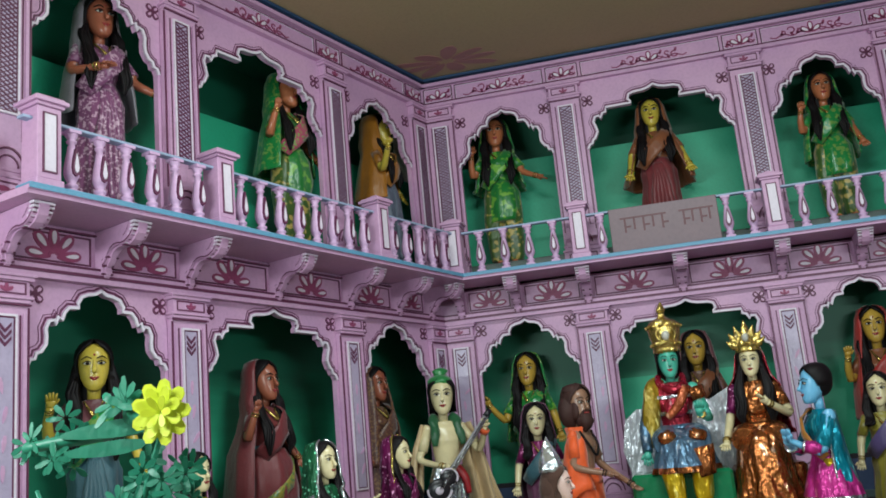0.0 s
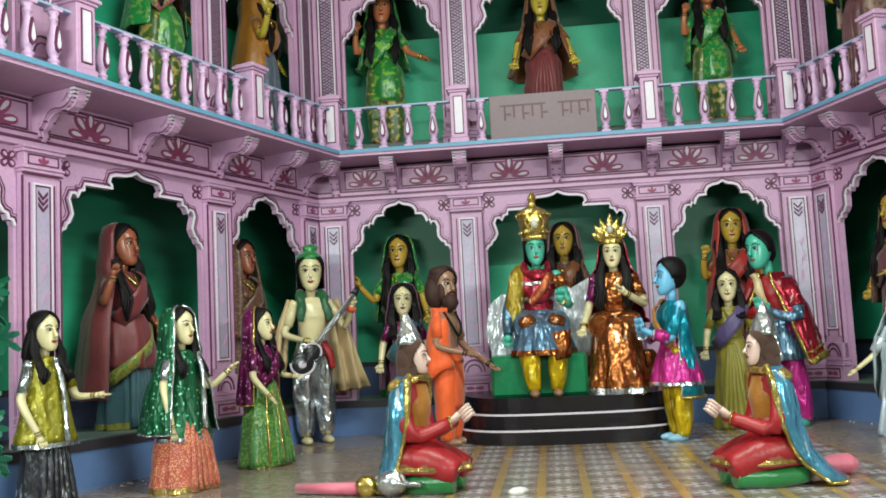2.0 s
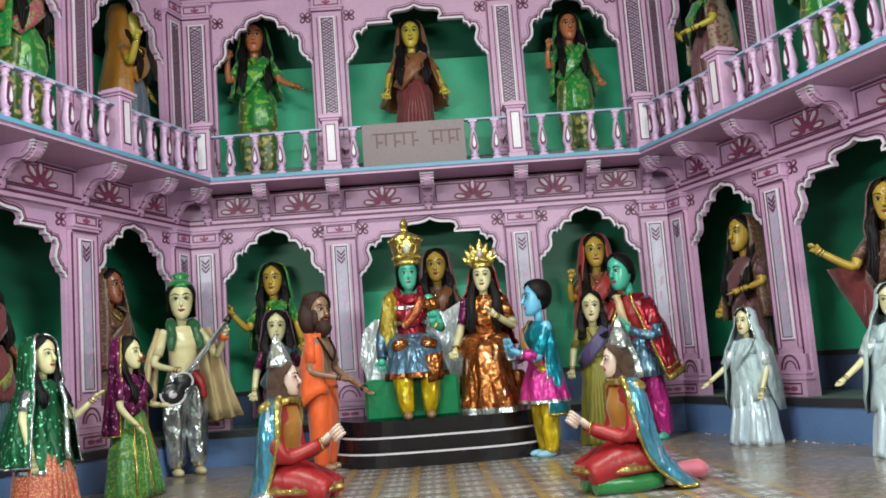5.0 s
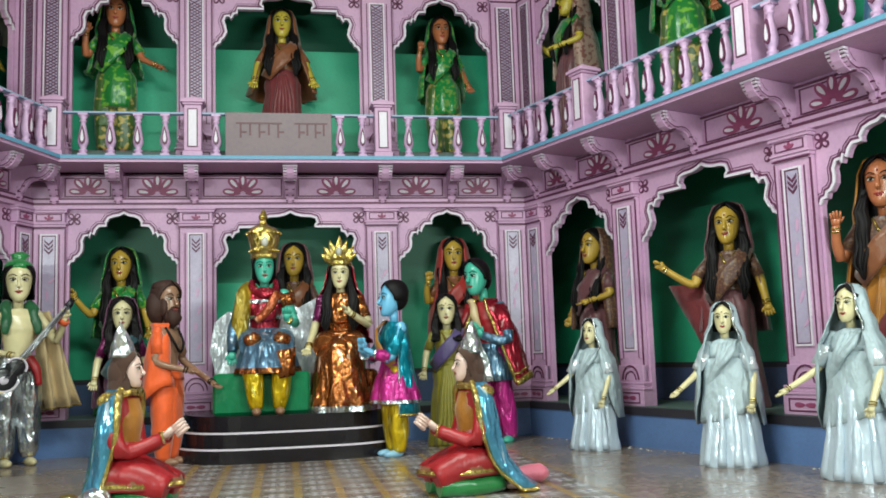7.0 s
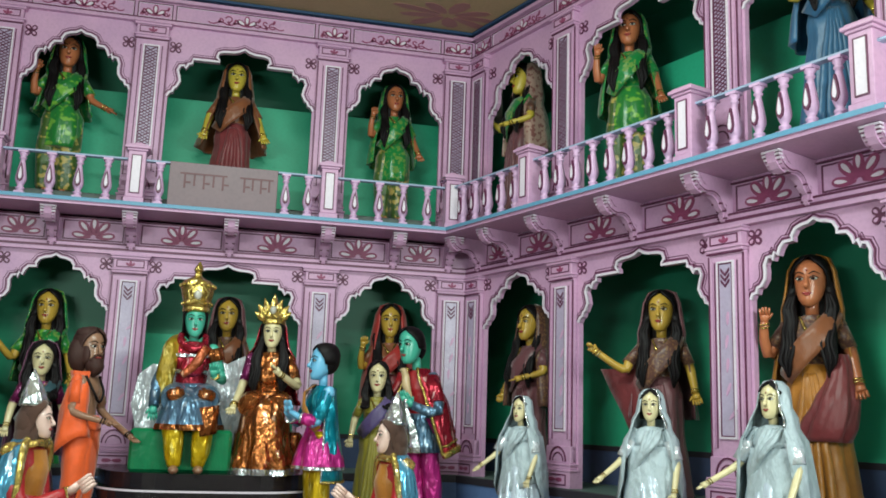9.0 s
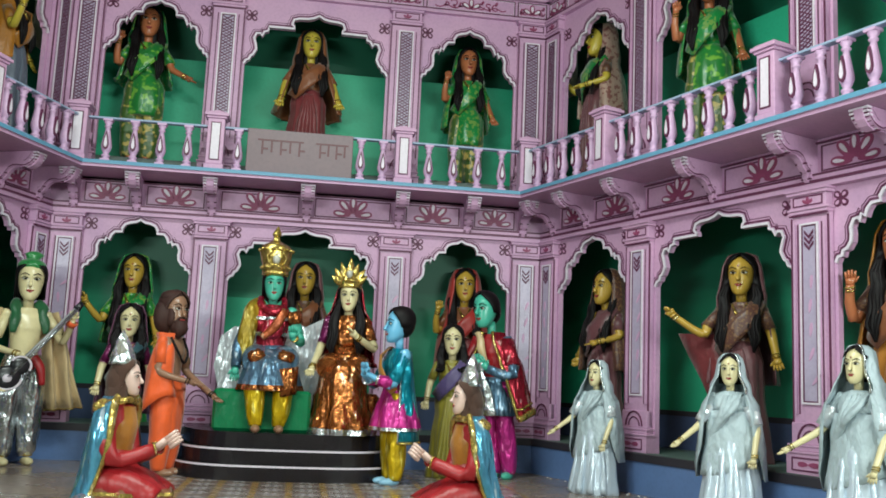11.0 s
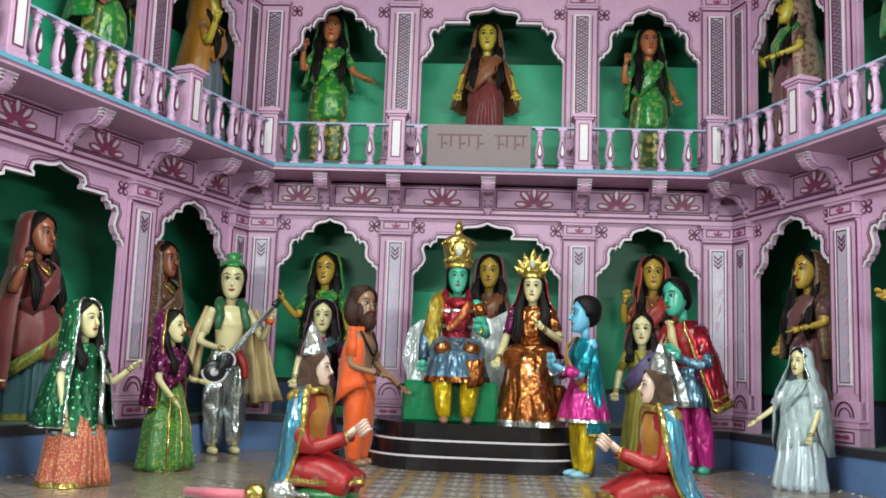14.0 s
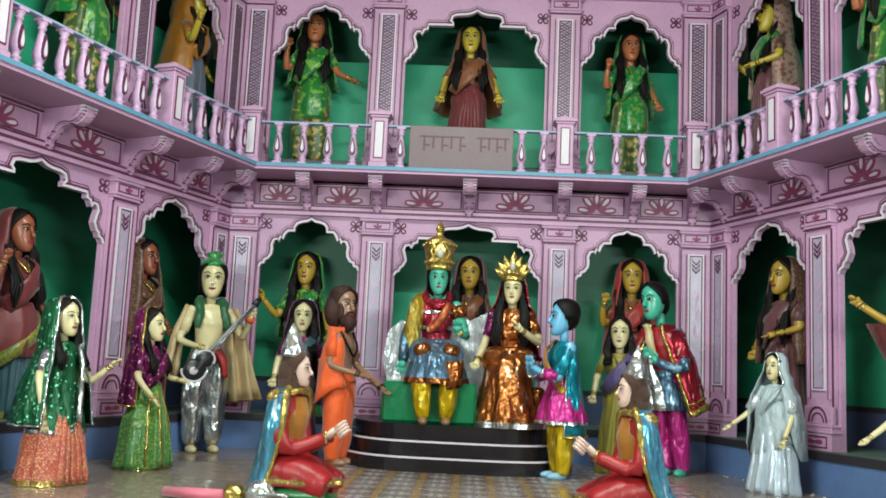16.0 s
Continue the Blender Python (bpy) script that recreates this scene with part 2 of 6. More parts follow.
def ribbon(bm, pts, w, y0, y1, mi=0, shift=0.0):
    """A strip of width w along an open line of (x, z) points, moved sideways by shift."""
    n = len(pts)
    nor = []
    for i in range(n):
        p, q = pts[max(i - 1, 0)], pts[min(i + 1, n - 1)]
        dx, dz = q[0] - p[0], q[1] - p[1]
        l = math.hypot(dx, dz) or 1
        nor.append((-dz / l, dx / l))
    rows = []
    for (x, z), (nx, nz) in zip(pts, nor):
        a, b = shift, shift + w
        rows.append([bm.verts.new((x + nx * s, y, z + nz * s)) for s, y in ((a, y1), (a, y0), (b, y0), (b, y1))])
    for r, s in zip(rows, rows[1:]):
        for k in range(3):
            f = bm.faces.new((r[k], r[k + 1], s[k + 1], s[k]))
            f.material_index = mi
    return rows


def ring_frame(bm, x0, x1, z0, z1, w, y0, y1, mi=0):
    """A thin rectangular border."""
    box(bm, x0, x1, y0, y1, z0, z0 + w, mi)
    box(bm, x0, x1, y0, y1, z1 - w, z1, mi)
    box(bm, x0, x0 + w, y0, y1, z0 + w, z1 - w, mi)
    box(bm, x1 - w, x1, y0, y1, z0 + w, z1 - w, mi)


def petal_shape(cx, cz, ang, length, width, n=8, start=0.0):
    """A drop-shaped outline that grows from (cx, cz) in the direction ang."""
    out = []
    ca, sa = math.cos(ang), math.sin(ang)
    for i in range(n):
        a = 2 * math.pi * i / n
        t = start + length * (0.5 - 0.5 * math.cos(a))
        s = width * 0.5 * math.sin(a) * (0.55 + 0.45 * (0.5 - 0.5 * math.cos(a)))
        out.append((cx + ca * t - sa * s, cz + sa * t + ca * s))
    return out


def lathe(bm, prof, n=12, mi=0, cx=0.0, cy=0.0, square=False):
    rows = []
    for r, z in prof:
        rows.append([bm.verts.new((cx + r * math.cos(2 * math.pi * (i + 0.5) / n), cy + r * math.sin(2 * math.pi * (i + 0.5) / n), z)) for i in range(n)])
    for a, b in zip(rows, rows[1:]):
        for i in range(n):
            j = (i + 1) % n
            f = bm.faces.new((a[i], a[j], b[j], b[i]))
            f.material_index, f.smooth = mi, True
    for r in (rows[0][::-1], rows[-1]):
        bm.faces.new(r).material_index = mi
    return rows


# ---- structure ----
FLOOR = -0.04
LEDGE_Z = 0.25
CORNER = 2.10
SPLAY = 0.33
RAIL_Y = -0.364
BACK = Matrix.Identity(4)
RIGHT = Matrix.Translation((CORNER, 0, 0)) @ Matrix.Rotation(SPLAY - math.pi / 2, 4, "Z")
LEFT = Matrix.Translation((-CORNER, 0, 0)) @ Matrix.Rotation(math.pi / 2 - SPLAY, 4, "Z")

NARROW = [(0, 0), (0.03, 0.07), (0.09, 0.08), (0.11, 0.15), (0.17, 0.17), (0.24, 0.27), (0.25, 0.38), (0.24, 0.47), (0.28, 0.56), (0.33, 0.57), (0.36, 0.52), (0.40, 0.62), (0.45, 0.58), (0.49, 0.68), (0.54, 0.74), (0.68, 0.75), (0.68, 0.82), (0.73, 0.90), (0.82, 0.935), (0.92, 0.95), (1, 1)]
WIDE = [(0, 0), (0.03, 0.07), (0.07, 0.09), (0.09, 0.16), (0.12, 0.18), (0.165, 0.30), (0.15, 0.40), (0.125, 0.50), (0.15, 0.575), (0.19, 0.58), (0.22, 0.53), (0.26, 0.62), (0.31, 0.64), (0.31, 0.715), (0.67, 0.72), (0.67, 0.78), (0.64, 0.82), (0.66, 0.89), (0.72, 0.915), (0.85, 0.925), (0.93, 0.95), (1, 1)]


def arch_line(u0, u1, zs, za, wide):
    """The foiled arch from its left spring to its right spring."""
    half = WIDE if wide else NARROW
    w = (u1 - u0) / 2
    left = [(u0 + w * x, zs + (za - zs) * z) for x, z in half]
    right = [(u1 - w * x, zs + (za - zs) * z) for x, z in half[:-1]]
    return left + right[::-1]


def rosette(bm, cx, cz, s, y, mi_dark, mi_light):
    """Half flower of five petals on a scroll, as on the frieze."""
    for k in range(5):
        a = math.pi * (0.04, 0.27, 0.5, 0.73, 0.96)[k]
        ln = (1.06, 1.10, 1.0, 1.10, 1.06)[k] * s
        wd = (0.52, 0.62, 0.60, 0.62, 0.52)[k] * s
        plate(bm, petal_shape(cx, cz - s * 0.36, a, ln, wd, 14, s * 0.12), y - 0.006, y, mi_dark)
        plate(bm, petal_shape(cx, cz - s * 0.36, a, ln * 0.52, wd * 0.40, 12, s * 0.50), y - 0.011, y - 0.005, mi_light)
    ribbon(bm, [(cx + s * 0.20 * math.cos(math.pi * (1 - i / 8)), cz - s * 0.36 + s * 0.20 * math.sin(math.pi * i / 8)) for i in range(9)], s * 0.07, y - 0.010, y, mi_dark)


def scroll(bm, cx, cz, w, h, y, mi):
    """Lotus of outlined white petals with curled tendrils on either side."""
    for k in range(3):
        a = math.pi * (0.18 + 0.32 * k)
        plate(bm, petal_shape(cx, cz - h * 0.32, a, h * 0.80, h * 0.50, 10), y - 0.006, y, mi)
        plate(bm, petal_shape(cx, cz - h * 0.32, a, h * 0.48, h * 0.26, 8, h * 0.20), y - 0.010, y - 0.005, 2)
    for sg in (-1, 1):
        n = max(1, int((w * 0.5 - h * 0.6) / (h * 0.52)))
        for k in range(n):
            x = cx + sg * h * (0.78 + 0.52 * k)
            up = 1 if k % 2 else -1
            curl = [(x + sg * h * (0.16 + 0.13 * i / 10) * math.cos(0.5 * i) * 0.9, cz + up * h * 0.10 + h * (0.10 + 0.13 * i / 10) * math.sin(0.5 * i) * up) for i in range(11)]
            ribbon(bm, curl, h * 0.085, y - 0.006, y, mi)
            plate(bm, petal_shape(x, cz - up * h * 0.05, -up * 1.2 + (math.pi if sg < 0 and up < 0 else 0), h * 0.36, h * 0.24, 8), y - 0.006, y, mi)
        line = [(cx + sg * (h * 0.35 + (w * 0.5 - h * 0.35) * i / 14), cz - h * 0.22 + h * 0.10 * math.sin(i * 0.9)) for i in range(15)]
        ribbon(bm, line, h * 0.075, y - 0.006, y, mi)


def build_wall(name, M, ulo, uhi, bays, pillars, label):
    """Two storeys of arches. bays: (u0, u1, wide). pillars: (u0, u1)."""
    wall = link_mesh(name, bmesh.new(), PINK)
    bm = bmesh.new()
    edges = [ulo] + [(a[1] + b[0]) / 2 for a, b in zip(bays, bays[1:])] + [uhi]
    for storey, (z0, z1, zs_n, zs_w, za) in enumerate(((LEDGE_Z, 1.985, 1.49, 1.46, 1.92), (2.31, 4.02, 3.38, 3.36, 3.855))):
        for (u0, u1, wide), a, b in zip(bays, edges, edges[1:]):
            zs = zs_w if wide else zs_n
            line = arch_line(u0, u1, zs, za, wide)
            plate(bm, [(a, z0), (u0, z0)] + line + [(u1, z0), (b, z0), (b, z1), (a, z1)], 0.0, 0.04)
    box(bm, ulo, uhi, 0.0, 0.04, 1.985, 2.31)
    box(bm, ulo, uhi, 0.0, 0.04, 4.02, 4.25)
    bm.to_mesh(wall.data)
    bm.free()
    wall.matrix_world = M
    tagged(wall, label, "wall", kind="structure")
    # white edging and dark contour of every arch
    for z0, z1, zs_n, zs_w, za in ((LEDGE_Z, 1.985, 1.49, 1.46, 1.92), (2.31, 4.02, 3.38, 3.36, 3.855)):
        for u0, u1, wide in bays:
            zs = zs_w if wide else zs_n
            line = arch_line(u0, u1, zs, za, wide)
            bm = bmesh.new()
            ribbon(bm, line, 0.017, -0.012, 0.012, 0, 0.0)
            ribbon(bm, line, 0.011, -0.006, 0.004, 1, 0.026)
            ribbon(bm, line, 0.004, -0.004, 0.004, 1, 0.050)
            part("arch_edging", bm, [WHITE, MAROON], wall, "white edging and dark line round an arch")
            # corner flowers in the spandrels
            bm = bmesh.new()
            for cx in (u0 + 0.035, u1 - 0.035):
                for k in range(4):
                    a = k * math.pi / 2 + math.pi / 4
                    plate(bm, petal_shape(cx, za - 0.045, a, 0.060, 0.058, 10), -0.007, 0.001)
                    plate(bm, petal_shape(cx, za - 0.045, a, 0.030, 0.024, 8, 0.018), -0.011, -0.006, 1)
            part("spandrel_flower", bm, [MAROON, PINK], wall, "small dark-outlined painted flowers")
    # pillars
    for lower in (True, False):
        for u0, u1 in pillars:
            pillar(wall, u0, u1, lower)
    # string courses
    bm = bmesh.new()
    for z, h, d, mi in ((1.955, 0.03, 0.055, 0), (1.985, 0.018, 0.062, 1), (2.003, 0.026, 0.05, 0), (2.029, 0.014, 0.052, 1), (2.235, 0.010, 0.02, 1), (4.0, 0.03, 0.045, 0), (4.03, 0.010, 0.05, 1), (4.205, 0.03, 0.05, 0)):
        box(bm, ulo, uhi, -d, 0.002, z, z + h, mi)
    part("cornice", bm, [PINK, MAROON], wall)
    bm = bmesh.new()
    box(bm, ulo, uhi, -0.07, 0.09, 4.252, 4.275)
    part("top_line", bm, NAVY, wall, "dark blue line along the top")
    return wall


def pillar(wall, u0, u1, lower):
    w = u1 - u0
    c = (u0 + u1) / 2
    z0, ztop = (LEDGE_Z, 1.955) if lower else (2.33, 4.0)
    zc = ztop - 0.15
    sh = w / 2 - 0.02
    bm = bmesh.new()
    box(bm, c - sh, c + sh, -0.045, 0.0, z0 + 0.1, zc, 0, 0.008)
    for sg in (-1, 1):
        ribs = 0.018
        x = c + sg * (sh - 0.03)
        box(bm, x - ribs / 2, x + ribs / 2, -0.055, -0.04, z0 + 0.35, zc - 0.05, 0)
        box(bm, x - sg * 0.022 - 0.004, x - sg * 0.022 + 0.004, -0.049, -0.04, z0 + 0.35, zc - 0.06, 1)
        box(bm, c + sg * (sh - 0.006) - 0.005, c + sg * (sh - 0.006) + 0.005, -0.049, -0.04, z0 + 0.3, zc - 0.02, 1)
    body = part("pillar", bm, [PINK, MAROON], wall, "pink moulded pillar with a lilac panel")
    # capital
    bm = bmesh.new()
    for a, b, e, d in ((0.0, 0.02, 0.0, 0.06), (0.02, 0.035, 0.012, 0.07), (0.035, 0.115, -0.008, 0.06), (0.115, 0.135, 0.012, 0.075), (0.135, 0.15, 0.02, 0.085)):
        box(bm, c - sh - e, c + sh + e, -d, 0.0, zc + a, zc + b, 0, 0.003)
    ring_frame(bm, c - sh + 0.03, c + sh - 0.03, zc + 0.045, zc + 0.107, 0.008, -0.064, -0.058, 1)
    for k in range(3):
        plate(bm, petal_shape(c, zc + 0.056, math.pi * (0.2 + 0.3 * k), 0.045, 0.026, 7), -0.066, -0.058, 2)
    box(bm, c - sh, c + sh, -0.064, -0.05, zc - 0.012, zc - 0.004, 1)
    part("capital", bm, [PINK, MAROON, ROSE], body)
    # panel
    bm = bmesh.new()
    pw = min(0.055, sh * 0.45)
    p0, p1 = z0 + (0.42 if lower else 0.50), zc - 0.07
    box(bm, c - pw, c + pw, -0.052, -0.043, p0, p1, 0)
    ring_frame(bm, c - pw - 0.012, c + pw + 0.012, p0 - 0.012, p1 + 0.012, 0.012, -0.058, -0.043, 2)
    ring_frame(bm, c - pw, c + pw, p0, p1, 0.008, -0.056, -0.05, 1)
    if lower:
        for k in range(3):
            z = p1 - 0.06 - 0.035 * k
            for sg in (-1, 1):
                plate(bm, [(c, z - 0.025), (c + sg * pw * 0.6, z + 0.01), (c + sg * pw * 0.6, z + 0.028), (c, z - 0.008)][::sg], -0.058, -0.051, 1)
        rng = random.Random(int((c + 9) * 1000))
        for k in range(5):
            z = p0 + 0.1 + (p1 - p0 - 0.35) * k / 5
            plate(bm, petal_shape(c + rng.uniform(-0.01, 0.01), z, 1.2 + rng.uniform(-0.6, 0.6), 0.09, 0.03, 7), -0.056, -0.051, 3)
    else:
        n = 17
        st = (p1 - p0 - 0.02) / n
        for k in range(n):
            z = p0 + 0.01 + st * k
            for sg in (-1, 1):
                xs = [(c - sg * pw * 0.85, z), (c + sg * pw * 0.85, z + st)]
                ribbon(bm, xs, 0.0085, -0.058, -0.051, 1)
                mid = [(c - sg * pw * 0.85, z + st * 0.5), (c, z + st)] if k < n - 1 else xs
                ribbon(bm, mid, 0.006, -0.057, -0.051, 1)
                ribbon(bm, [(c, z), (c + sg * pw * 0.85, z + st * 0.5)], 0.006, -0.057, -0.051, 1)
    part("panel", bm, [LILAC, MAROON, WHITE, PINK], body, "lilac panel with dark painted ornament")
    # base
    bm = bmesh.new()
    for a, b, e, d in ((0.0, 0.12, 0.022, 0.085), (0.12, 0.135, 0.03, 0.092), (0.135, 0.16, 0.012, 0.075), (0.16, 0.175, 0.02, 0.08), (0.175, 0.30, 0.0, 0.06)):
        box(bm, c - sh - e, c + sh + e, -d, 0.0, z0 + a, z0 + b, 0, 0.003)
    ring_frame(bm, c - sh + 0.02, c + sh - 0.02, z0 + 0.02, z0 + 0.10, 0.009, -0.089, -0.083, 1)
    for sg in (-1, 1):
        plate(bm, petal_shape(c, z0 + 0.06, math.pi / 2 - sg * math.pi / 2, sh * 0.55, 0.04, 8), -0.089, -0.083, 2)
    arc = [(c + 0.085 * math.cos(math.pi * (1 - i / 10)) * min(1, sh / 0.12), z0 + 0.19 + 0.10 * math.sin(math.pi * i / 10)) for i in range(11)]
    ribbon(bm, arc, 0.010, -0.068, -0.058, 1)
    arc = [(c + 0.055 * math.cos(math.pi * (1 - i / 10)) * min(1, sh / 0.12), z0 + 0.19 + 0.06 * math.sin(math.pi * i / 10)) for i in range(11)]
    ribbon(bm, arc, 0.008, -0.066, -0.058, 1)
    part("base", bm, [PINK, MAROON, ROSE], body)


def frieze(wall, marks, skip=()):
    """Rosette panels between the brackets."""
    for a, b in zip(marks, marks[1:]):
        a, b = a + 0.055, b - 0.055
        bm = bmesh.new()
        box(bm, a, b, -0.012, 0.0, 2.045, 2.232, 0, 0.004)
        ring_frame(bm, a + 0.012, b - 0.012, 2.057, 2.220, 0.010, -0.017, -0.011, 1)
        pan = part("frieze_panel", bm, [PINK, MAROON], wall)
        bm = bmesh.new()
        rosette(bm, (a + b) / 2, 2.137, min(0.145, (b - a) * 0.33), -0.012, 0, 1)
        part("rosette", bm, [ROSE, WHITE], pan, "rose flower relief with white petals")


def top_frieze(wall, pillars, ulo, uhi):
    cuts = [ulo]
    for a, b in pillars:
        cuts += [max(a, ulo), min(b, uhi)]
    cuts += [uhi]
    cuts = sorted(set(round(c, 3) for c in cuts))
    for a, b in zip(cuts, cuts[1:]):
        if b - a < 0.12:
            continue
        bm = bmesh.new()
        ring_frame(bm, a + 0.012, b - 0.012, 4.05, 4.195, 0.009, -0.008, 0.001, 0)
        ring_frame(bm, a + 0.019, b - 0.019, 4.057, 4.188, 0.005, -0.006, 0.001, 2)
        scroll(bm, (a + b) / 2, 4.12, min(b - a - 0.08, 0.66), 0.125, 0.0, 1)
        part("top_panel", bm, [MAROON, ROSE, WHITE], wall, "painted panel with a rose scroll")


BACK_BAYS = [(-1.79, -0.94, False), (-0.62, 0.62, True), (0.94, 1.79, False)]
BACK_PIL = [(-2.09, -1.79), (-0.94, -0.62), (0.62, 0.94), (1.79, 2.09)]
SIDE_BAYS = [(0.28, 1.20, False), (1.52, 2.79, True), (3.11, 4.00, False)]
SIDE_PIL = [(0.01, 0.28), (1.20, 1.52), (2.79, 3.11), (4.00, 4.32)]
BACK_MARKS = [-1.90, -1.40, -0.79, 0.0, 0.79, 1.40, 1.90]
SIDE_MARKS = [0.24, 0.72, 1.36, 2.155, 2.95, 3.56, 4.16]
SIDE_END = 4.75


def flip(pairs):
    return [tuple([-p[1], -p[0]] + list(p[2:])) for p in reversed(pairs)]


w_back = build_wall("wall_back", BACK, -CORNER, CORNER, BACK_BAYS, BACK_PIL, "pink two-storey arcade wall with foiled arches")
w_right = build_wall("wall_right", RIGHT, 0.0, SIDE_END, SIDE_BAYS, SIDE_PIL, "pink two-storey arcade wall with foiled arches")
w_left = build_wall("wall_left", LEFT, -SIDE_END, 0.0, flip(SIDE_BAYS), flip(SIDE_PIL), "pink two-storey arcade wall with foiled arches")
L_MARKS = [-m for m in reversed(SIDE_MARKS)]
for w, mk, pl, lo, hi in ((w_back, BACK_MARKS, BACK_PIL, -CORNER, CORNER), (w_right, SIDE_MARKS, SIDE_PIL, 0, SIDE_END), (w_left, L_MARKS, flip(SIDE_PIL), -SIDE_END, 0)):
    frieze(w, mk)
    top_frieze(w, pl, lo, hi)


def niche(name, M, a, b, low, depth=0.62, sa=None, sb=None):
    """Green-painted recess behind one wall; below with a dado, above with an added half-height board."""
    z0, z1 = (LEDGE_Z, 2.2) if low else (2.29, 4.2)
    back = depth if low else 0.88
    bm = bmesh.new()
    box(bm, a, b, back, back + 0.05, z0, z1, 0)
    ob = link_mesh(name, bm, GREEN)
    ob.matrix_world = M
    tagged(ob, "green painted back wall of the niches", "wall", kind="structure")
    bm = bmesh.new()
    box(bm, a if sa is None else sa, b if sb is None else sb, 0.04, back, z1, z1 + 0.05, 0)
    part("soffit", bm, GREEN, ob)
    if low and M is BACK:
        bm = bmesh.new()
        box(bm, -0.80, 0.80, back - 0.07, back - 0.03, z0, 1.37, 0)
        part("backboard", bm, GREENLIGHT, ob, "bright green screen behind the throne")
    if low:
        bm = bmesh.new()
        box(bm, a, b, back - 0.012, back, z0, z0 + 0.26, 0)
        part("dado", bm, SLATE, ob, "slate blue dado")
        bm = bmesh.new()
        box(bm, a, b, back - 0.016, back, z0 + 0.26, z0 + 0.30, 0)
        part("dado_line", bm, PLINTHEDGE, ob, "black dado line")
    else:
        # added bright board against the dark green back imitates a shadow edge across it
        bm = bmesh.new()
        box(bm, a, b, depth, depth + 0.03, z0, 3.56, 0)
        part("backboard", bm, GREENLIGHT, ob, "added bright green board standing for the lit backdrop")
    return ob


for low in (True, False):
    tag = "lower" if low else "upper"
    niche("wall_niche_back_" + tag, BACK, -2.30, 2.30, low)
    niche("wall_niche_right_" + tag, RIGHT, -0.75, SIDE_END, low, sa=-0.15)
    niche("wall_niche_left_" + tag, LEFT, -SIDE_END, 0.75, low, sb=0.15)


def corner_xy(off):
    """Corner of the line parallel to the walls, off metres in front of them."""
    return CORNER - off * (1 - math.sin(SPLAY)) / math.cos(SPLAY)


def plan_line(front, s_end=SIDE_END):
    """Plan outline, from the far left over both corners to the far right, at a distance front before the walls."""
    cx = corner_xy(front)
    def side(s, off):
        return (CORNER + s * math.sin(SPLAY) - off * math.cos(SPLAY), -s * math.cos(SPLAY) - off * math.sin(SPLAY))
    ex, ey = side(s_end, front)
    return [(-ex, ey), (-cx, -front), (cx, -front), (ex, ey)]


def slab(name, front, back, z0, z1, mat, label, category, s_end=SIDE_END, kind="structure"):
    f, b = plan_line(front, s_end), plan_line(back, s_end)
    bm = bmesh.new()
    for k in range(3):
        quad = [f[k], f[k + 1], b[k + 1], b[k]]
        lo = [bm.verts.new((x, y, z0)) for x, y in quad]
        hi = [bm.verts.new((x, y, z1)) for x, y in quad]
        bm.faces.new(lo[::-1])
        bm.faces.new(hi)
        bm.faces.new((lo[0], lo[1], hi[1], hi[0]))
        bm.faces.new((lo[2], lo[3], hi[3], hi[2]))
        if k == 0:
            bm.faces.new((lo[3], lo[0], hi[0], hi[3]))
        if k == 2:
            bm.faces.new((lo[1], lo[2], hi[2], hi[1]))
    bmesh.ops.remove_doubles(bm, verts=bm.verts, dist=1e-5)
    ob = link_mesh(name, bm, mat)
    return tagged(ob, label, category, kind=kind)


slab("plinth", 0.115, -0.70, FLOOR, 0.19, PLINTHBLUE, "blue painted plinth under the arcade", "plinth")
slab("plinth_edge", 0.125, -0.70, 0.19, LEDGE_Z - 0.004, PLINTHEDGE, "dark edge of the plinth", "plinth")
slab("niche_ledge", 0.085, -0.66, LEDGE_Z - 0.004, LEDGE_Z, LEDGE, "grey-green niche floor", "floor")
slab("upper_floor", 0.0, -1.10, 2.24, 2.29, LEDGE, "floor of the upper niches", "floor")

bm = bmesh.new()
box(bm, -5.2, 5.2, -4.08, 1.2, FLOOR - 0.05, FLOOR)
tagged(link_mesh("floor", bm, FLOORMAT), "glossy printed floor with flower tiles and ochre lines", "floor", kind="structure")
bm = bmesh.new()
box(bm, -5.2, 5.2, -4.75, -4.08, FLOOR - 0.9, FLOOR + 0.012, 0, 0.01)
tagged(link_mesh("stage_kerb", bm, CARPET), "green carpet along the stage front", "kerb", kind="structure")
bm = bmesh.new()
box(bm, -5.2, 5.2, -10.5, -4.7, -0.95, -0.85)
tagged(link_mesh("ground", bm, CONCRETE), "grey floor before the stage", "floor", kind="structure")
bm = bmesh.new()
box(bm, -5.2, 5.2, -10.5, 1.4, 4.28, 4.38)
tagged(link_mesh("ceiling", bm, CEIL), "tan plaster ceiling", "ceiling", kind="structure")
# walls out of view, added to close the space and bounce light
for nm, q in (("wall_unseen_left", (-5.2, -5.1, -10.5, 1.4)), ("wall_unseen_right", (5.1, 5.2, -10.5, 1.4)), ("wall_unseen_far", (-5.2, 5.2, 1.3, 1.4))):
    bm = bmesh.new()
    box(bm, *q, -0.95, 4.38)
    tagged(link_mesh(nm, bm, BOUNCEWALL), "unseen cream wall added to enclose and bounce light", "wall", kind="structure")


# rear wall behind the camera, also added for bounce
bm = bmesh.new()
box(bm, -5.2, 5.2, -10.6, -10.5, -0.95, 4.38)
tagged(link_mesh("wall_unseen_rear", bm, BOUNCEWALL), "unseen cream wall added to enclose and bounce light", "wall", kind="structure")


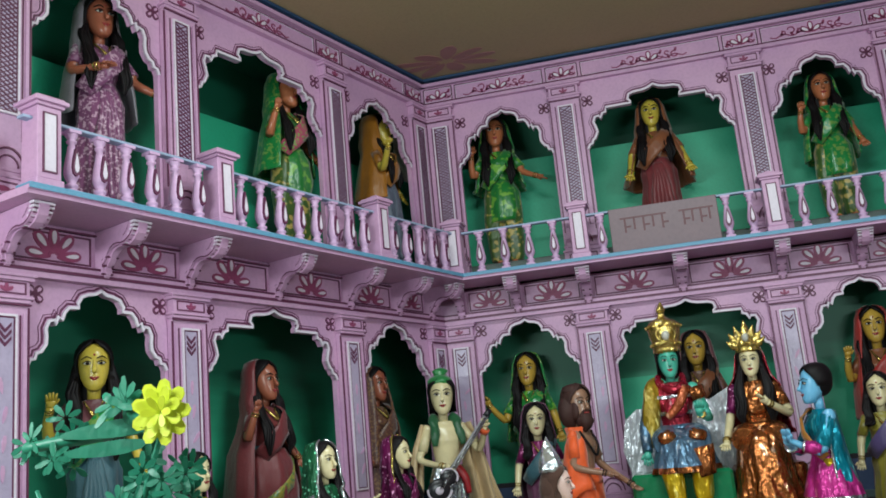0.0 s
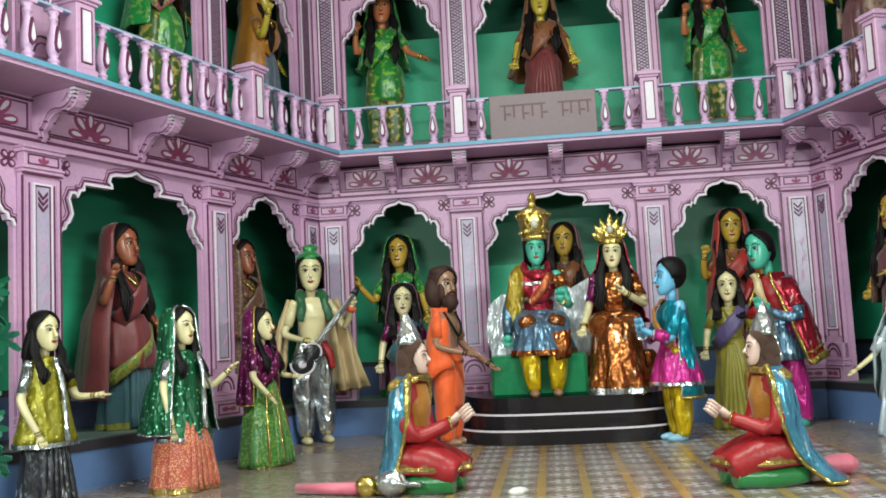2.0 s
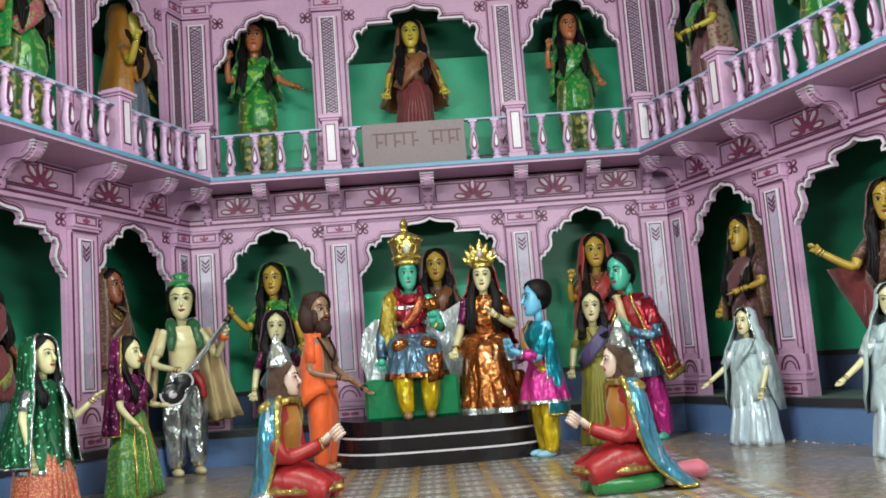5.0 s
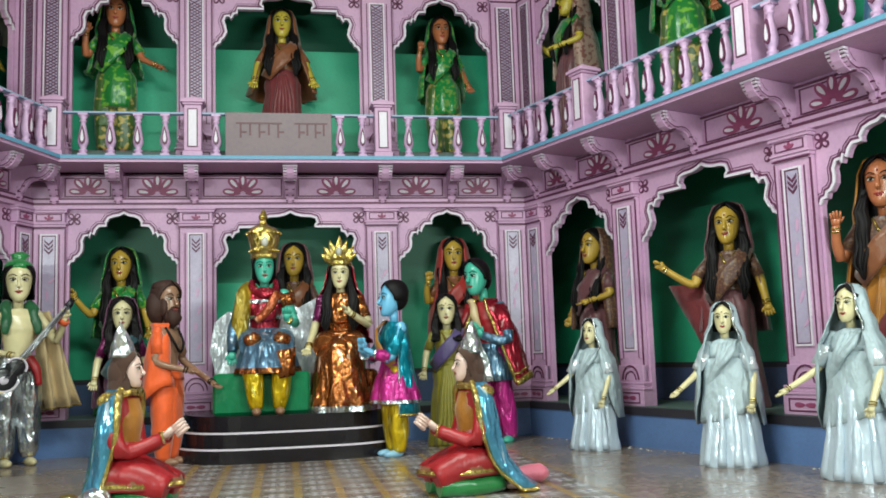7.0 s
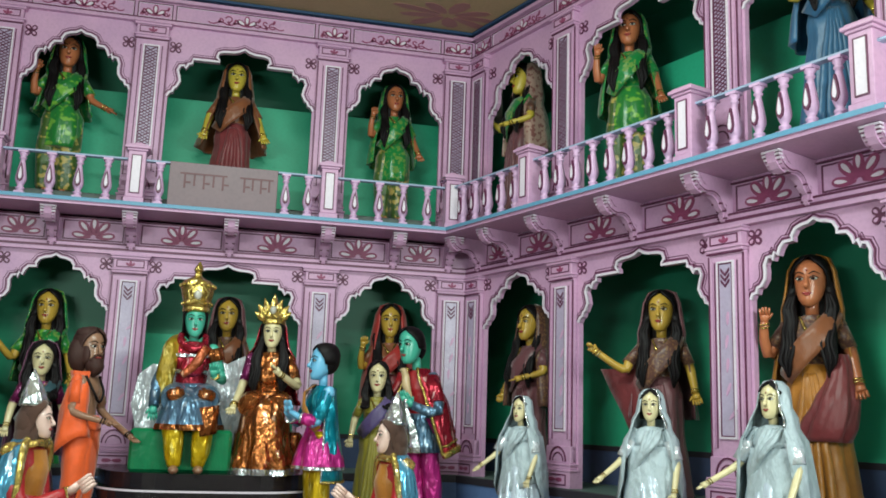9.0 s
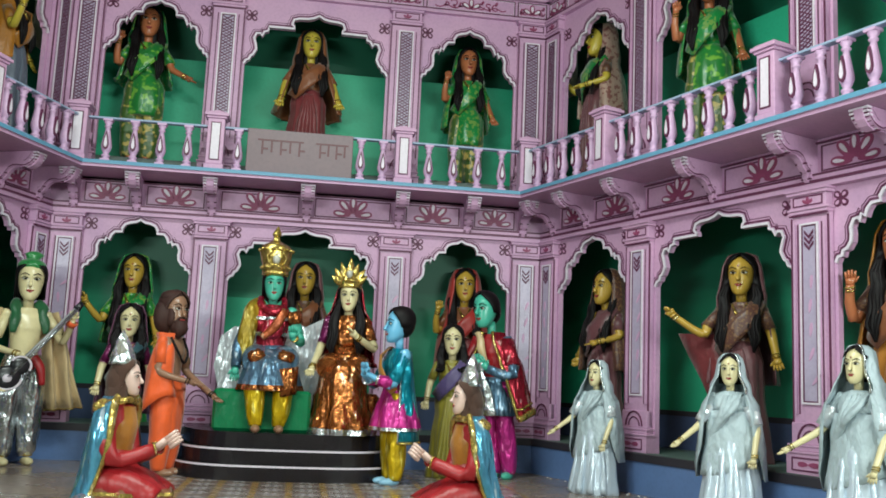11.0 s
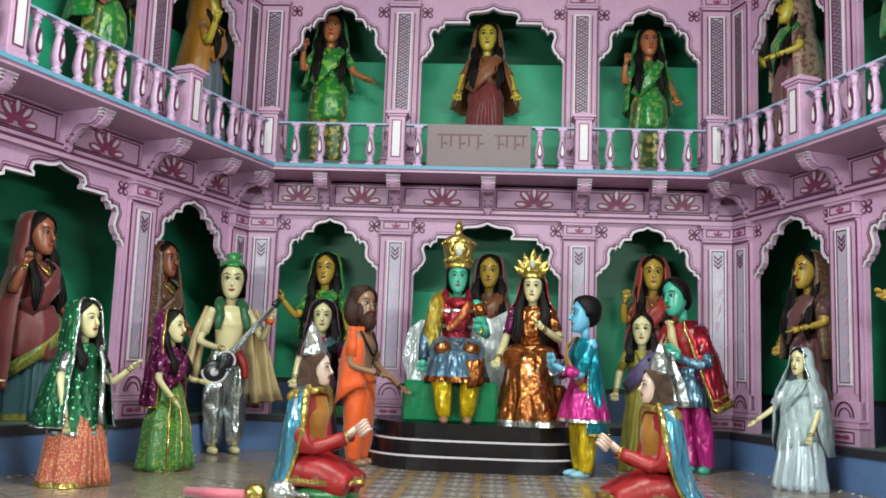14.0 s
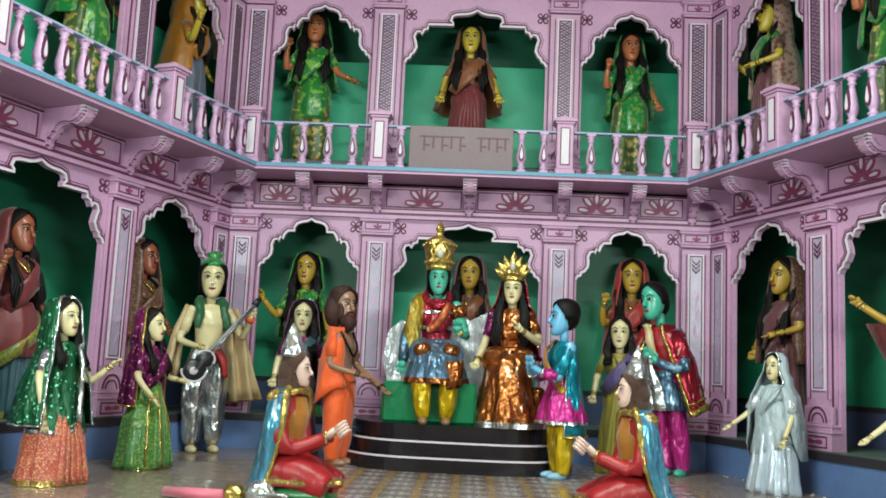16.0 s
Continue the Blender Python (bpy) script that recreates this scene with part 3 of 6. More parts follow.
# ---- balcony ----
def make_bracket(parent):
    """Scrolled console: a swan-necked side outline, with leaf ribs at its head."""
    prof = [(0.0, 1.99), (-0.040, 1.99), (-0.062, 2.005), (-0.072, 2.03), (-0.066, 2.055), (-0.085, 2.065), (-0.105, 2.085), (-0.118, 2.11), (-0.140, 2.135), (-0.175, 2.150), (-0.215, 2.152), (-0.25, 2.145), (-0.285, 2.148), (-0.325, 2.166), (-0.355, 2.198), (-0.368, 2.235), (-0.37, 2.262), (0.0, 2.262)]

    def half(y):
        return 0.030 + 0.026 * min(1.0, max(0.0, (-y - 0.06) / 0.24))
    bm = bmesh.new()
    for wide, k in ((1.0, 0.0), (0.5, 0.010)):
        a = [bm.verts.new((-half(y) * wide, y - k, z - k * 0.6)) for y, z in prof]
        b = [bm.verts.new((half(y) * wide, y - k, z - k * 0.6)) for y, z in prof]
        bm.faces.new(a)
        bm.faces.new(b[::-1])
        for i in range(len(prof)):
            j = (i + 1) % len(prof)
            bm.faces.new((a[i], b[i], b[j], a[j]))
    for f in bm.faces:
        f.material_index = 0
    # rounded flutes over the head, with dark grooves between them
    for i in range(6):
        t = i / 5
        y, z = -0.376 + 0.090 * t * t, 2.246 - 0.100 * t
        w = 0.062 - 0.012 * t
        box(bm, -w, w, y - 0.004, y + 0.034, z, z + 0.013, 1, 0.003)
        box(bm, -w + 0.006, w - 0.006, y + 0.004, y + 0.03, z - 0.008, z, 2)
    for y, z in ((-0.076, 2.058), (-0.068, 2.012), (-0.112, 2.10)):
        w = half(y) + 0.003
        box(bm, -w, w, y - 0.008, y + 0.010, z - 0.004, z + 0.006, 2)
    for sg in (-1, 1):
        for (y, z), (y2, z2) in zip(prof[3:15], prof[4:16]):
            q = [(y, z + 0.005), (y2, z2 + 0.005), (y2, z2 + 0.014), (y, z + 0.014)]
            vs = [bm.verts.new((sg * (half(v) + 0.0015), v, w)) for v, w in q]
            bm.faces.new(vs).material_index = 2
            q = [(y * 0.9, z + 0.034), (y2 * 0.9, z2 + 0.034), (y2 * 0.9, z2 + 0.040), (y * 0.9, z + 0.040)]
            vs = [bm.verts.new((sg * (half(v * 0.9) + 0.0015), v, w)) for v, w in q]
            bm.faces.new(vs).material_index = 2
    return part("bracket", bm, [PINK, WHITE, MAROON], parent, "scrolled pink console")


def make_baluster(parent):
    bm = bmesh.new()
    prof = [(0.036, 2.335), (0.034, 2.350), (0.022, 2.358), (0.034, 2.366), (0.034, 2.376), (0.020, 2.388), (0.030, 2.405), (0.041, 2.435), (0.042, 2.455), (0.035, 2.50), (0.024, 2.56), (0.017, 2.60), (0.028, 2.608), (0.028, 2.616), (0.018, 2.624), (0.032, 2.642), (0.034, 2.668)]
    lathe(bm, prof, 10, 0)
    box(bm, -0.036, 0.036, -0.036, 0.036, 2.318, 2.345, 0)
    box(bm, -0.036, 0.036, -0.036, 0.036, 2.655, 2.672, 0)
    drop = [(0.0, 2.57), (-0.012, 2.52), (-0.021, 2.46), (-0.016, 2.43), (0.0, 2.415), (0.016, 2.43), (0.021, 2.46), (0.012, 2.52)]
    plate(bm, [(x * 1.15, z) for x, z in drop], -0.045, -0.02, 1)
    plate(bm, [(x * 0.62, 2.475 + (z - 2.475) * 0.68) for x, z in drop], -0.049, -0.03, 2)
    return part("baluster", bm, [PINK_LIGHT, MAROON, WHITE], parent, "turned baluster with a white drop")


def make_post(parent):
    bm = bmesh.new()
    h = 0.068
    box(bm, -h - 0.01, h + 0.01, -h - 0.01, h + 0.01, 2.312, 2.36, 0, 0.004)
    box(bm, -h, h, -h, h, 2.36, 2.74, 0, 0.005)
    for z, e, t in ((2.74, 0.012, 0.018), (2.758, 0.028, 0.022), (2.78, 0.012, 0.014), (2.794, -0.02, 0.014), (2.808, -0.045, 0.014)):
        box(bm, -h - e, h + e, -h - e, h + e, z, z + t, 0, 0.003)
    ob = part("post", bm, PINK, parent, "square pink post with a stepped cap")
    bm = bmesh.new()
    box(bm, -0.032, 0.032, -h - 0.006, -h, 2.40, 2.70, 0)
    ring_frame(bm, -0.040, 0.040, 2.392, 2.708, 0.008, -h - 0.008, -h, 1)
    part("inset", bm, [WHITE, MAROON], ob, "white inset panel with a dark line")
    return ob


PINK_LIGHT = paint("light_pink_paint", (0.62, 0.39, 0.60), (0.52, 0.34, 0.55))


def balcony(M, a, b, ua, ub, marks, posts, spans):
    """a, b: ends of the front edge; ua, ub: ends at the wall. spans: (from, to, count) of balusters."""
    root = tagged(new("balcony"), "pink balcony with turned balusters and a light blue edge", "balcony", group="balconies")
    root.matrix_world = M
    yf = RAIL_Y - 0.085
    bm = bmesh.new()
    for z0, z1, e in ((2.265, 2.285, 0.0), (2.285, 2.305, 0.012)):
        q = [(a - 0, yf - e), (b, yf - e), (ub, 0.0), (ua, 0.0)]
        lo = [bm.verts.new((x, y, z0)) for x, y in q]
        hi = [bm.verts.new((x, y, z1)) for x, y in q]
        bm.faces.new(lo[::-1])
        bm.faces.new(hi)
        for i in range(4):
            j = (i + 1) % 4
            bm.faces.new((lo[i], lo[j], hi[j], hi[i]))
    part("slab", bm, PINK, root)
    bm = bmesh.new()
    box(bm, a, b, yf - 0.018, yf + 0.10, 2.305, 2.318, 0, 0.002)
    box(bm, a, b, yf - 0.019, yf - 0.013, 2.288, 2.306, 0)
    part("blue_edge", bm, SKYBLUE, root, "light blue edge strip")
    rail = bmesh.new()
    box(rail, a + 0.01, b - 0.01, RAIL_Y - 0.028, RAIL_Y + 0.028, 2.672, 2.688, 0, 0.003)
    part("handrail", rail, RAILBLUE, root, "thin grey-blue handrail")
    first = None
    for m in marks:
        if first is None:
            first = make_bracket(root)
            first.matrix_basis = Matrix.Translation((m, 0, 0))
        else:
            again(first, root, Matrix.Translation((m, 0, 0)))
    p0 = None
    for u in posts:
        if p0 is None:
            p0 = make_post(root)
            p0.matrix_basis = Matrix.Translation((u, RAIL_Y, 0))
        else:
            again(p0, root, Matrix.Translation((u, RAIL_Y, 0)))
    b0 = None
    for u in spans:
        if b0 is None:
            b0 = make_baluster(root)
            b0.matrix_basis = Matrix.Translation((u, RAIL_Y, 0))
        else:
            again(b0, root, Matrix.Translation((u, RAIL_Y, 0)))
    return root


def between(a, b, n):
    return [a + (b - a) * (i + 1) / (n + 1) for i in range(n)]


edge = corner_xy(-RAIL_Y + 0.085)
railc = corner_xy(-RAIL_Y)
back_bal = between(-1.83, -0.78, 4) + [-0.59, 0.415, 0.60] + between(0.78, 1.83, 4)
balcony(BACK, -edge, edge, -CORNER, CORNER, BACK_MARKS, [-railc, -0.77, 0.77, railc], back_bal)

s_front = (-RAIL_Y + 0.085) * (1 - math.sin(SPLAY)) / math.cos(SPLAY)
s_rail = -RAIL_Y * (1 - math.sin(SPLAY)) / math.cos(SPLAY)
side_bal = between(s_rail, 1.36, 5) + between(1.36, 2.97, 8) + between(2.97, 4.17, 6)
balcony(RIGHT, s_front, 4.30, 0.0, 4.30, SIDE_MARKS, [1.36, 2.97, 4.17], side_bal)
balcony(LEFT, -4.30, -s_front, -4.30, 0.0, [-m for m in SIDE_MARKS], [-1.36, -2.97, -4.17], [-u for u in side_bal])

# sign board on the middle railing, with its worn writing as bars
bm = bmesh.new()
box(bm, -0.516, 0.345, RAIL_Y - 0.055, RAIL_Y - 0.035, 2.325, 2.686, 0, 0.004)
sign = tagged(link_mesh("sign_board", bm, SIGN), "faded mauve sign board with worn dark red writing on the railing", "sign")


def stroke(x0, x1, z0, z1):
    b = bmesh.new()
    box(b, x0, x1, RAIL_Y - 0.0585, RAIL_Y - 0.054, z0, z1)
    part("writing_bar", b, SIGNINK, sign, "worn dark red bar of writing")


for x0, x1, n in ((-0.43, -0.06, 5), (0.04, 0.31, 4)):
    stroke(x0, x1, 2.588, 2.602)
    for k in range(n):
        x = x0 + 0.03 + (x1 - x0 - 0.07) * k / (n - 1)
        stroke(x, x + 0.016, 2.475 + 0.02 * (k % 2), 2.588)
        if k % 2 == 0:
            stroke(x + 0.016, x + 0.055, 2.515, 2.530)

# ornaments painted on the ceiling near the corners
for sg, nm in ((-1, "ceiling_motif"), (1, "ceiling_motif")):
    bm = bmesh.new()
    for k in range(9):
        a = 2 * math.pi * k / 9
        pts = petal_shape(0, 0, a, 0.30 + 0.08 * (k % 2), 0.15, 9, 0.05)
        vs = [bm.verts.new((x * 1.3 + sg * 1.75, y * 0.7 - 0.36, 4.276)) for x, y in pts]
        ws = [bm.verts.new((x * 1.3 + sg * 1.75, y * 0.7 - 0.36, 4.281)) for x, y in pts]
        bm.faces.new(vs)
        for i in range(9):
            j = (i + 1) % 9
            bm.faces.new((vs[i], vs[j], ws[j], ws[i]))
    tagged(link_mesh(nm, bm, CEILROSE), "faded rose flower painted on the ceiling", "ornament", kind="structure")


# ---- throne dais ----
def dais():
    root = tagged(new("dais"), "black curved three-step dais with white edge lines", "dais")
    cx = -0.02

    def outline(hw, depth, n=28):
        pts = []
        for i in range(n + 1):
            a = math.pi * i / n
            c, s = math.cos(a), math.sin(a)
            pts.append((cx - hw * math.copysign(abs(c) ** 0.55, c), -0.13 - depth * abs(s) ** 0.75))
        return pts
    z = FLOOR
    for k in range(3):
        o = outline(0.92 - 0.05 * k, 1.13 - 0.055 * k)
        bm = bmesh.new()
        h = 0.108
        lo = [bm.verts.new((x, y, z)) for x, y in o]
        mid = [bm.verts.new((x, y, z + h - 0.014)) for x, y in o]
        hi = [bm.verts.new((x, y, z + h)) for x, y in o]
        for a, b, mi in ((lo, mid, 0), (mid, hi, 1 if k < 2 else 0)):
            for i in range(len(o) - 1):
                f = bm.faces.new((a[i], a[i + 1], b[i + 1], b[i]))
                f.material_index = mi
        bm.faces.new(hi)
        bm.faces.new((lo[0], lo[-1], mid[-1], mid[0]))
        bm.faces.new((mid[0], mid[-1], hi[-1], hi[0]))
        part("step", bm, [BLACK, WHITE], root, "black step with a white edge line")
        z += h
    return z


DAIS_Z = dais()

# ---- figures ----
HAIR = enamel("black_hair", (0.006, 0.004, 0.005), 0.55)
HAIR.node_tree.nodes["Principled BSDF"].inputs["Specular IOR Level"].default_value = 0.2
BROWNHAIR = cloth("brown_wool", (0.06, 0.022, 0.012), 0.9)
SK_PALE = enamel("pale_skin_paint", (0.72, 0.62, 0.36))
SK_ROSE = enamel("rose_skin_paint", (0.72, 0.50, 0.44))
SK_OCHRE = enamel("ochre_skin_paint", (0.52, 0.32, 0.05))
SK_YELLOW = enamel("yellow_skin_paint", (0.58, 0.44, 0.06))
SK_ORANGE = enamel("terracotta_skin_paint", (0.46, 0.15, 0.065))
SK_BROWN = enamel("brown_skin_paint", (0.33, 0.10, 0.055))
SK_TAN = enamel("tan_skin_paint", (0.30, 0.16, 0.10))
SK_GREEN = enamel("green_skin_paint", (0.08, 0.45, 0.33))
SK_BLUE = enamel("blue_skin_paint", (0.17, 0.47, 0.72))
GOLD = foil("gold_tinsel", (0.68, 0.50, 0.14), (0.95, 0.85, 0.50), 0.85, 0.24)
SILVER = foil("silver_foil", (0.72, 0.76, 0.80), (0.95, 0.97, 1.0), 0.92, 0.22)
EYEWHITE = enamel("eye_white_paint", (0.50, 0.48, 0.42))
LIPS = enamel("red_lip_paint", (0.32, 0.04, 0.04))


class Fig:
    """One statue as a single mesh, in units of its height, facing -y."""

    def __init__(self):
        self.bm = bmesh.new()
        self.mats = []

    def mi(self, mat):
        if mat not in self.mats:
            self.mats.append(mat)
        return self.mats.index(mat)

    def loft(self, rings, mat, n=24, folds=0, amp=0.0, phase=0.0, cap=True):
        bm, mi = self.bm, self.mi(mat)
        rows = []
        if len(rings) > 2:
            full = [tuple(r[:5]) + (r[5] if len(r) > 5 else amp,) for r in rings]
            rings = []
            for p, q in zip(full, full[1:]):
                for t in (0, 1 / 3, 2 / 3):
                    w = t * t * (3 - 2 * t) if q[2] - p[2] > 0.05 else t
                    rings.append(tuple(a + (b - a) * (t if i == 2 else 0.5 * (w + t)) for i, (a, b) in enumerate(zip(p, q))))
            rings.append(full[-1])
        for k, r in enumerate(rings):
            cx, cy, z, rx, ry = r[:5]
            am = r[5] if len(r) > 5 else amp
            row = []
            for i in range(n):
                a = 2 * math.pi * i / n
                g = 1 + am * (math.cos(folds * a + phase + 0.12 * k) + 0.5 * math.cos((folds * 2 + 1) * a + 1.3 * phase))
                row.append(bm.verts.new((cx + rx * g * math.cos(a), cy + ry * g * math.sin(a), z)))
            rows.append(row)
        for a, b in zip(rows, rows[1:]):
            for i in range(n):
                j = (i + 1) % n
                f = bm.faces.new((a[i], a[j], b[j], b[i]))
                f.material_index, f.smooth = mi, True
        if cap:
            for r in (rows[0][::-1], rows[-1]):
                f = bm.faces.new(r)
                f.material_index = mi

    def tube(self, pts, radii, mat, n=10, flat=1.0):
        bm, mi = self.bm, self.mi(mat)
        P = [Vector(p) for p in pts]
        if len(P) > 2:
            Q, R = [], []
            for k in range(len(P) - 1):
                p0, p1, p2, p3 = P[max(k - 1, 0)], P[k], P[k + 1], P[min(k + 2, len(P) - 1)]
                for s in range(4):
                    t = s / 4
                    Q.append(0.5 * ((2 * p1) + (p2 - p0) * t + (2 * p0 - 5 * p1 + 4 * p2 - p3) * t * t + (3 * p1 - p0 - 3 * p2 + p3) * t ** 3))
                    R.append(radii[k] + (radii[k + 1] - radii[k]) * t)
            Q.append(P[-1])
            R.append(radii[-1])
            P, radii = Q, R
        rows = []
        for k, p in enumerate(P):
            d = (P[min(k + 1, len(P) - 1)] - P[max(k - 1, 0)]).normalized()
            up = Vector((0, 1, 0)) if abs(d.y) < 0.9 else Vector((1, 0, 0))
            s = d.cross(up).normalized()
            u = s.cross(d)
            rows.append([bm.verts.new(p + (s * math.cos(2 * math.pi * i / n) + u * flat * math.sin(2 * math.pi * i / n)) * radii[k]) for i in range(n)])
        for a, b in zip(rows, rows[1:]):
            for i in range(n):
                j = (i + 1) % n
                f = bm.faces.new((a[i], a[j], b[j], b[i]))
                f.material_index, f.smooth = mi, True
        for r in (rows[0][::-1], rows[-1]):
            bm.faces.new(r).material_index = mi

    def ball(self, c, r, mat, n=14, m=9, turn=None):
        bm, mi = self.bm, self.mi(mat)
        turn = turn or Matrix.Identity(3)
        c = Vector(c)
        rows = []
        for k in range(1, m):
            b = math.pi * k / m
            rows.append([bm.verts.new(c + turn @ Vector((r[0] * math.sin(b) * math.cos(2 * math.pi * i / n), r[1] * math.sin(b) * math.sin(2 * math.pi * i / n), -r[2] * math.cos(b)))) for i in range(n)])
        for a, b in zip(rows, rows[1:]):
            for i in range(n):
                j = (i + 1) % n
                f = bm.faces.new((a[i], a[j], b[j], b[i]))
                f.material_index, f.smooth = mi, True
        for row, z in ((rows[0], -r[2]), (rows[-1], r[2])):
            v = bm.verts.new(c + turn @ Vector((0, 0, z)))
            for i in range(n):
                f = bm.faces.new((row[i], row[(i + 1) % n], v))
                f.material_index, f.smooth = mi, True

    def sheet(self, rows, mat, thick=0.006):
        """A draped cloth through rows of points, with thickness."""
        bm, mi = self.bm, self.mi(mat)
        n, m = len(rows), len(rows[0])
        P = [[Vector(p) for p in r] for r in rows]
        a = [[bm.verts.new(p) for p in r] for r in P]
        b = []
        for i in range(n):
            r = []
            for j in range(m):
                du = P[i][min(j + 1, m - 1)] - P[i][max(j - 1, 0)]
                dv = P[min(i + 1, n - 1)][j] - P[max(i - 1, 0)][j]
                nn = du.cross(dv)
                nn = nn.normalized() if nn.length > 1e-9 else Vector((0, 0, 1))
                r.append(bm.verts.new(P[i][j] + nn * thick))
            b.append(r)
        fs = []
        for i in range(n - 1):
            for j in range(m - 1):
                fs.append(bm.faces.new((a[i][j], a[i + 1][j], a[i + 1][j + 1], a[i][j + 1])))
                fs.append(bm.faces.new((b[i][j], b[i][j + 1], b[i + 1][j + 1], b[i + 1][j])))
        for i in range(n - 1):
            for j in (0, m - 1):
                fs.append(bm.faces.new((a[i][j], a[i + 1][j], b[i + 1][j], b[i][j])))
        for j in range(m - 1):
            for i in (0, n - 1):
                fs.append(bm.faces.new((a[i][j], a[i][j + 1], b[i][j + 1], b[i][j])))
        for f in fs:
            f.material_index, f.smooth = mi, True

    def head(self, skin, at=(0, 0, 0.925), k=1.0, hair=HAIR, beard=None, turn=0.0, bindi=False, short=False):
        T = Matrix.Rotation(turn, 3, "Z")
        o = Vector(at)
        bm = self.bm

        def P(x, y, z):
            return o + T @ Vector((x, y, z)) * k
        # level, half width, front and back of the skull
        skull = [(-0.072, 0.010, -0.046, -0.022), (-0.067, 0.019, -0.053, -0.008), (-0.052, 0.030, -0.056, 0.012), (-0.034, 0.037, -0.055, 0.032), (-0.012, 0.0425, -0.054, 0.048), (0.010, 0.0455, -0.052, 0.055), (0.034, 0.0455, -0.051, 0.056), (0.054, 0.039, -0.043, 0.050), (0.067, 0.026, -0.029, 0.037), (0.074, 0.007, -0.006, 0.014)]

        def at_level(z):
            z = min(max(z, skull[0][0]), skull[-1][0])
            for p, q in zip(skull, skull[1:]):
                if z <= q[0]:
                    t = (z - p[0]) / (q[0] - p[0])
                    return [p[i] + (q[i] - p[i]) * t for i in (1, 2, 3)]
        mi = self.mi(skin)
        n = 20
        rows = []
        for z, w, yf, yb in skull:
            rows.append([bm.verts.new(P(w * math.cos(a), (yf + yb) / 2 + (yb - yf) / 2 * math.sin(a), z)) for a in [2 * math.pi * i / n for i in range(n)]])
        for a, b in zip(rows, rows[1:]):
            for i in range(n):
                j = (i + 1) % n
                f = bm.faces.new((a[i], a[j], b[j], b[i]))
                f.material_index, f.smooth = mi, True
        for r in (rows[0][::-1], rows[-1]):
            bm.faces.new(r).material_index = mi
        # nose, eyes, brows and lips
        self.tube([P(0, -0.051, 0.018), P(0, -0.058, 0.0), P(0, -0.066, -0.014), P(0, -0.054, -0.020)], [0.0045 * k, 0.0055 * k, 0.0085 * k, 0.005 * k], skin, 8)
        for s in (-1, 1):
            self.ball(P(s * 0.0195, -0.0495, 0.008), (0.0115 * k, 0.0040 * k, 0.0042 * k), EYEWHITE, 9, 6, T)
            self.ball(P(s * 0.0190, -0.0530, 0.008), (0.0056 * k, 0.0026 * k, 0.0042 * k), HAIR, 8, 5, T)
            self.tube([P(s * 0.008, -0.0535, 0.010), P(s * 0.020, -0.0535, 0.0152), P(s * 0.034, -0.0455, 0.009)], [0.0012 * k, 0.0020 * k, 0.001 * k], HAIR, 5)
            self.tube([P(s * 0.007, -0.0545, 0.022), P(s * 0.022, -0.0525, 0.0285), P(s * 0.037, -0.041, 0.021)], [0.0014 * k, 0.0021 * k, 0.001 * k], HAIR, 5)
            self.ball(P(s * 0.0065, -0.0555, -0.0345), (0.0075 * k, 0.0042 * k, 0.0034 * k), LIPS, 8, 5, T)
        self.ball(P(0, -0.0545, -0.0395), (0.0085 * k, 0.0042 * k, 0.0036 * k), LIPS, 8, 5, T)
        if bindi:
            self.ball(P(0, -0.053, 0.034), (0.0032 * k, 0.002 * k, 0.0036 * k), LIPS, 7, 5, T)
        if hair:
            g = 1.13
            rows = []
            for z, part_a in ((-0.062, 1.62), (-0.035, 1.48), (-0.006, 1.34), (0.018, 1.16), (0.037, 0.92), (0.053, 0.60), (0.066, 0.26), (0.076, 0.05), (0.0832, 0.03)):
                if short and z < -0.02:
                    continue
                w, yf, yb = at_level(z / g) if z > 0 else at_level(max(z, -0.004))
                row = []
                for j in range(25):
                    a = -math.pi / 2 + part_a + (2 * math.pi - 2 * part_a) * j / 24
                    row.append(P(w * g * math.cos(a), 0.005 + ((yf + yb) / 2 + (yb - yf) / 2 * math.sin(a)) * g, z))
                rows.append(row)
            self.sheet(rows, hair, 0.006 * k)
            self.ball(P(0, 0.012, 0.020), (0.047 * k, 0.050 * k, 0.060 * k), hair, 16, 10, T)
        if beard:
            self.ball(P(0, -0.030, -0.060), (0.034 * k, 0.030 * k, 0.046 * k), beard, 14, 9, T)
            for s in (-1, 1):
                self.ball(P(s * 0.034, -0.014, -0.022), (0.014 * k, 0.028 * k, 0.042 * k), beard, 10, 7, T)
                self.tube([P(s * 0.002, -0.058, -0.027), P(s * 0.018, -0.054, -0.032), P(s * 0.028, -0.045, -0.048)], [0.004 * k, 0.006 * k, 0.005 * k], beard, 6)

    def hand(self, at, way, skin, k=1.0, open_palm=True):
        d = Vector(way).normalized()
        o = Vector(at)
        up = Vector((0, 0, 1)) if abs(d.z) < 0.8 else Vector((0, -1, 0))
        s = d.cross(up).normalized()
        self.tube([o - d * 0.008, o + d * 0.030 * k], [0.015 * k, 0.021 * k], skin, 9, 0.6)
        for i in range(4):
            q = o + d * 0.028 * k + s * (i - 1.5) * 0.0105 * k
            self.tube([q, q + d * (0.030 + 0.006 * (i in (1, 2))) * k + s * (i - 1.5) * 0.003 * k], [0.0065 * k, 0.0045 * k], skin, 6)
        q = o + d * 0.010 * k + s * 0.018 * k
        self.tube([q, q + d * 0.022 * k + s * 0.014 * k], [0.006 * k, 0.005 * k], skin, 6)

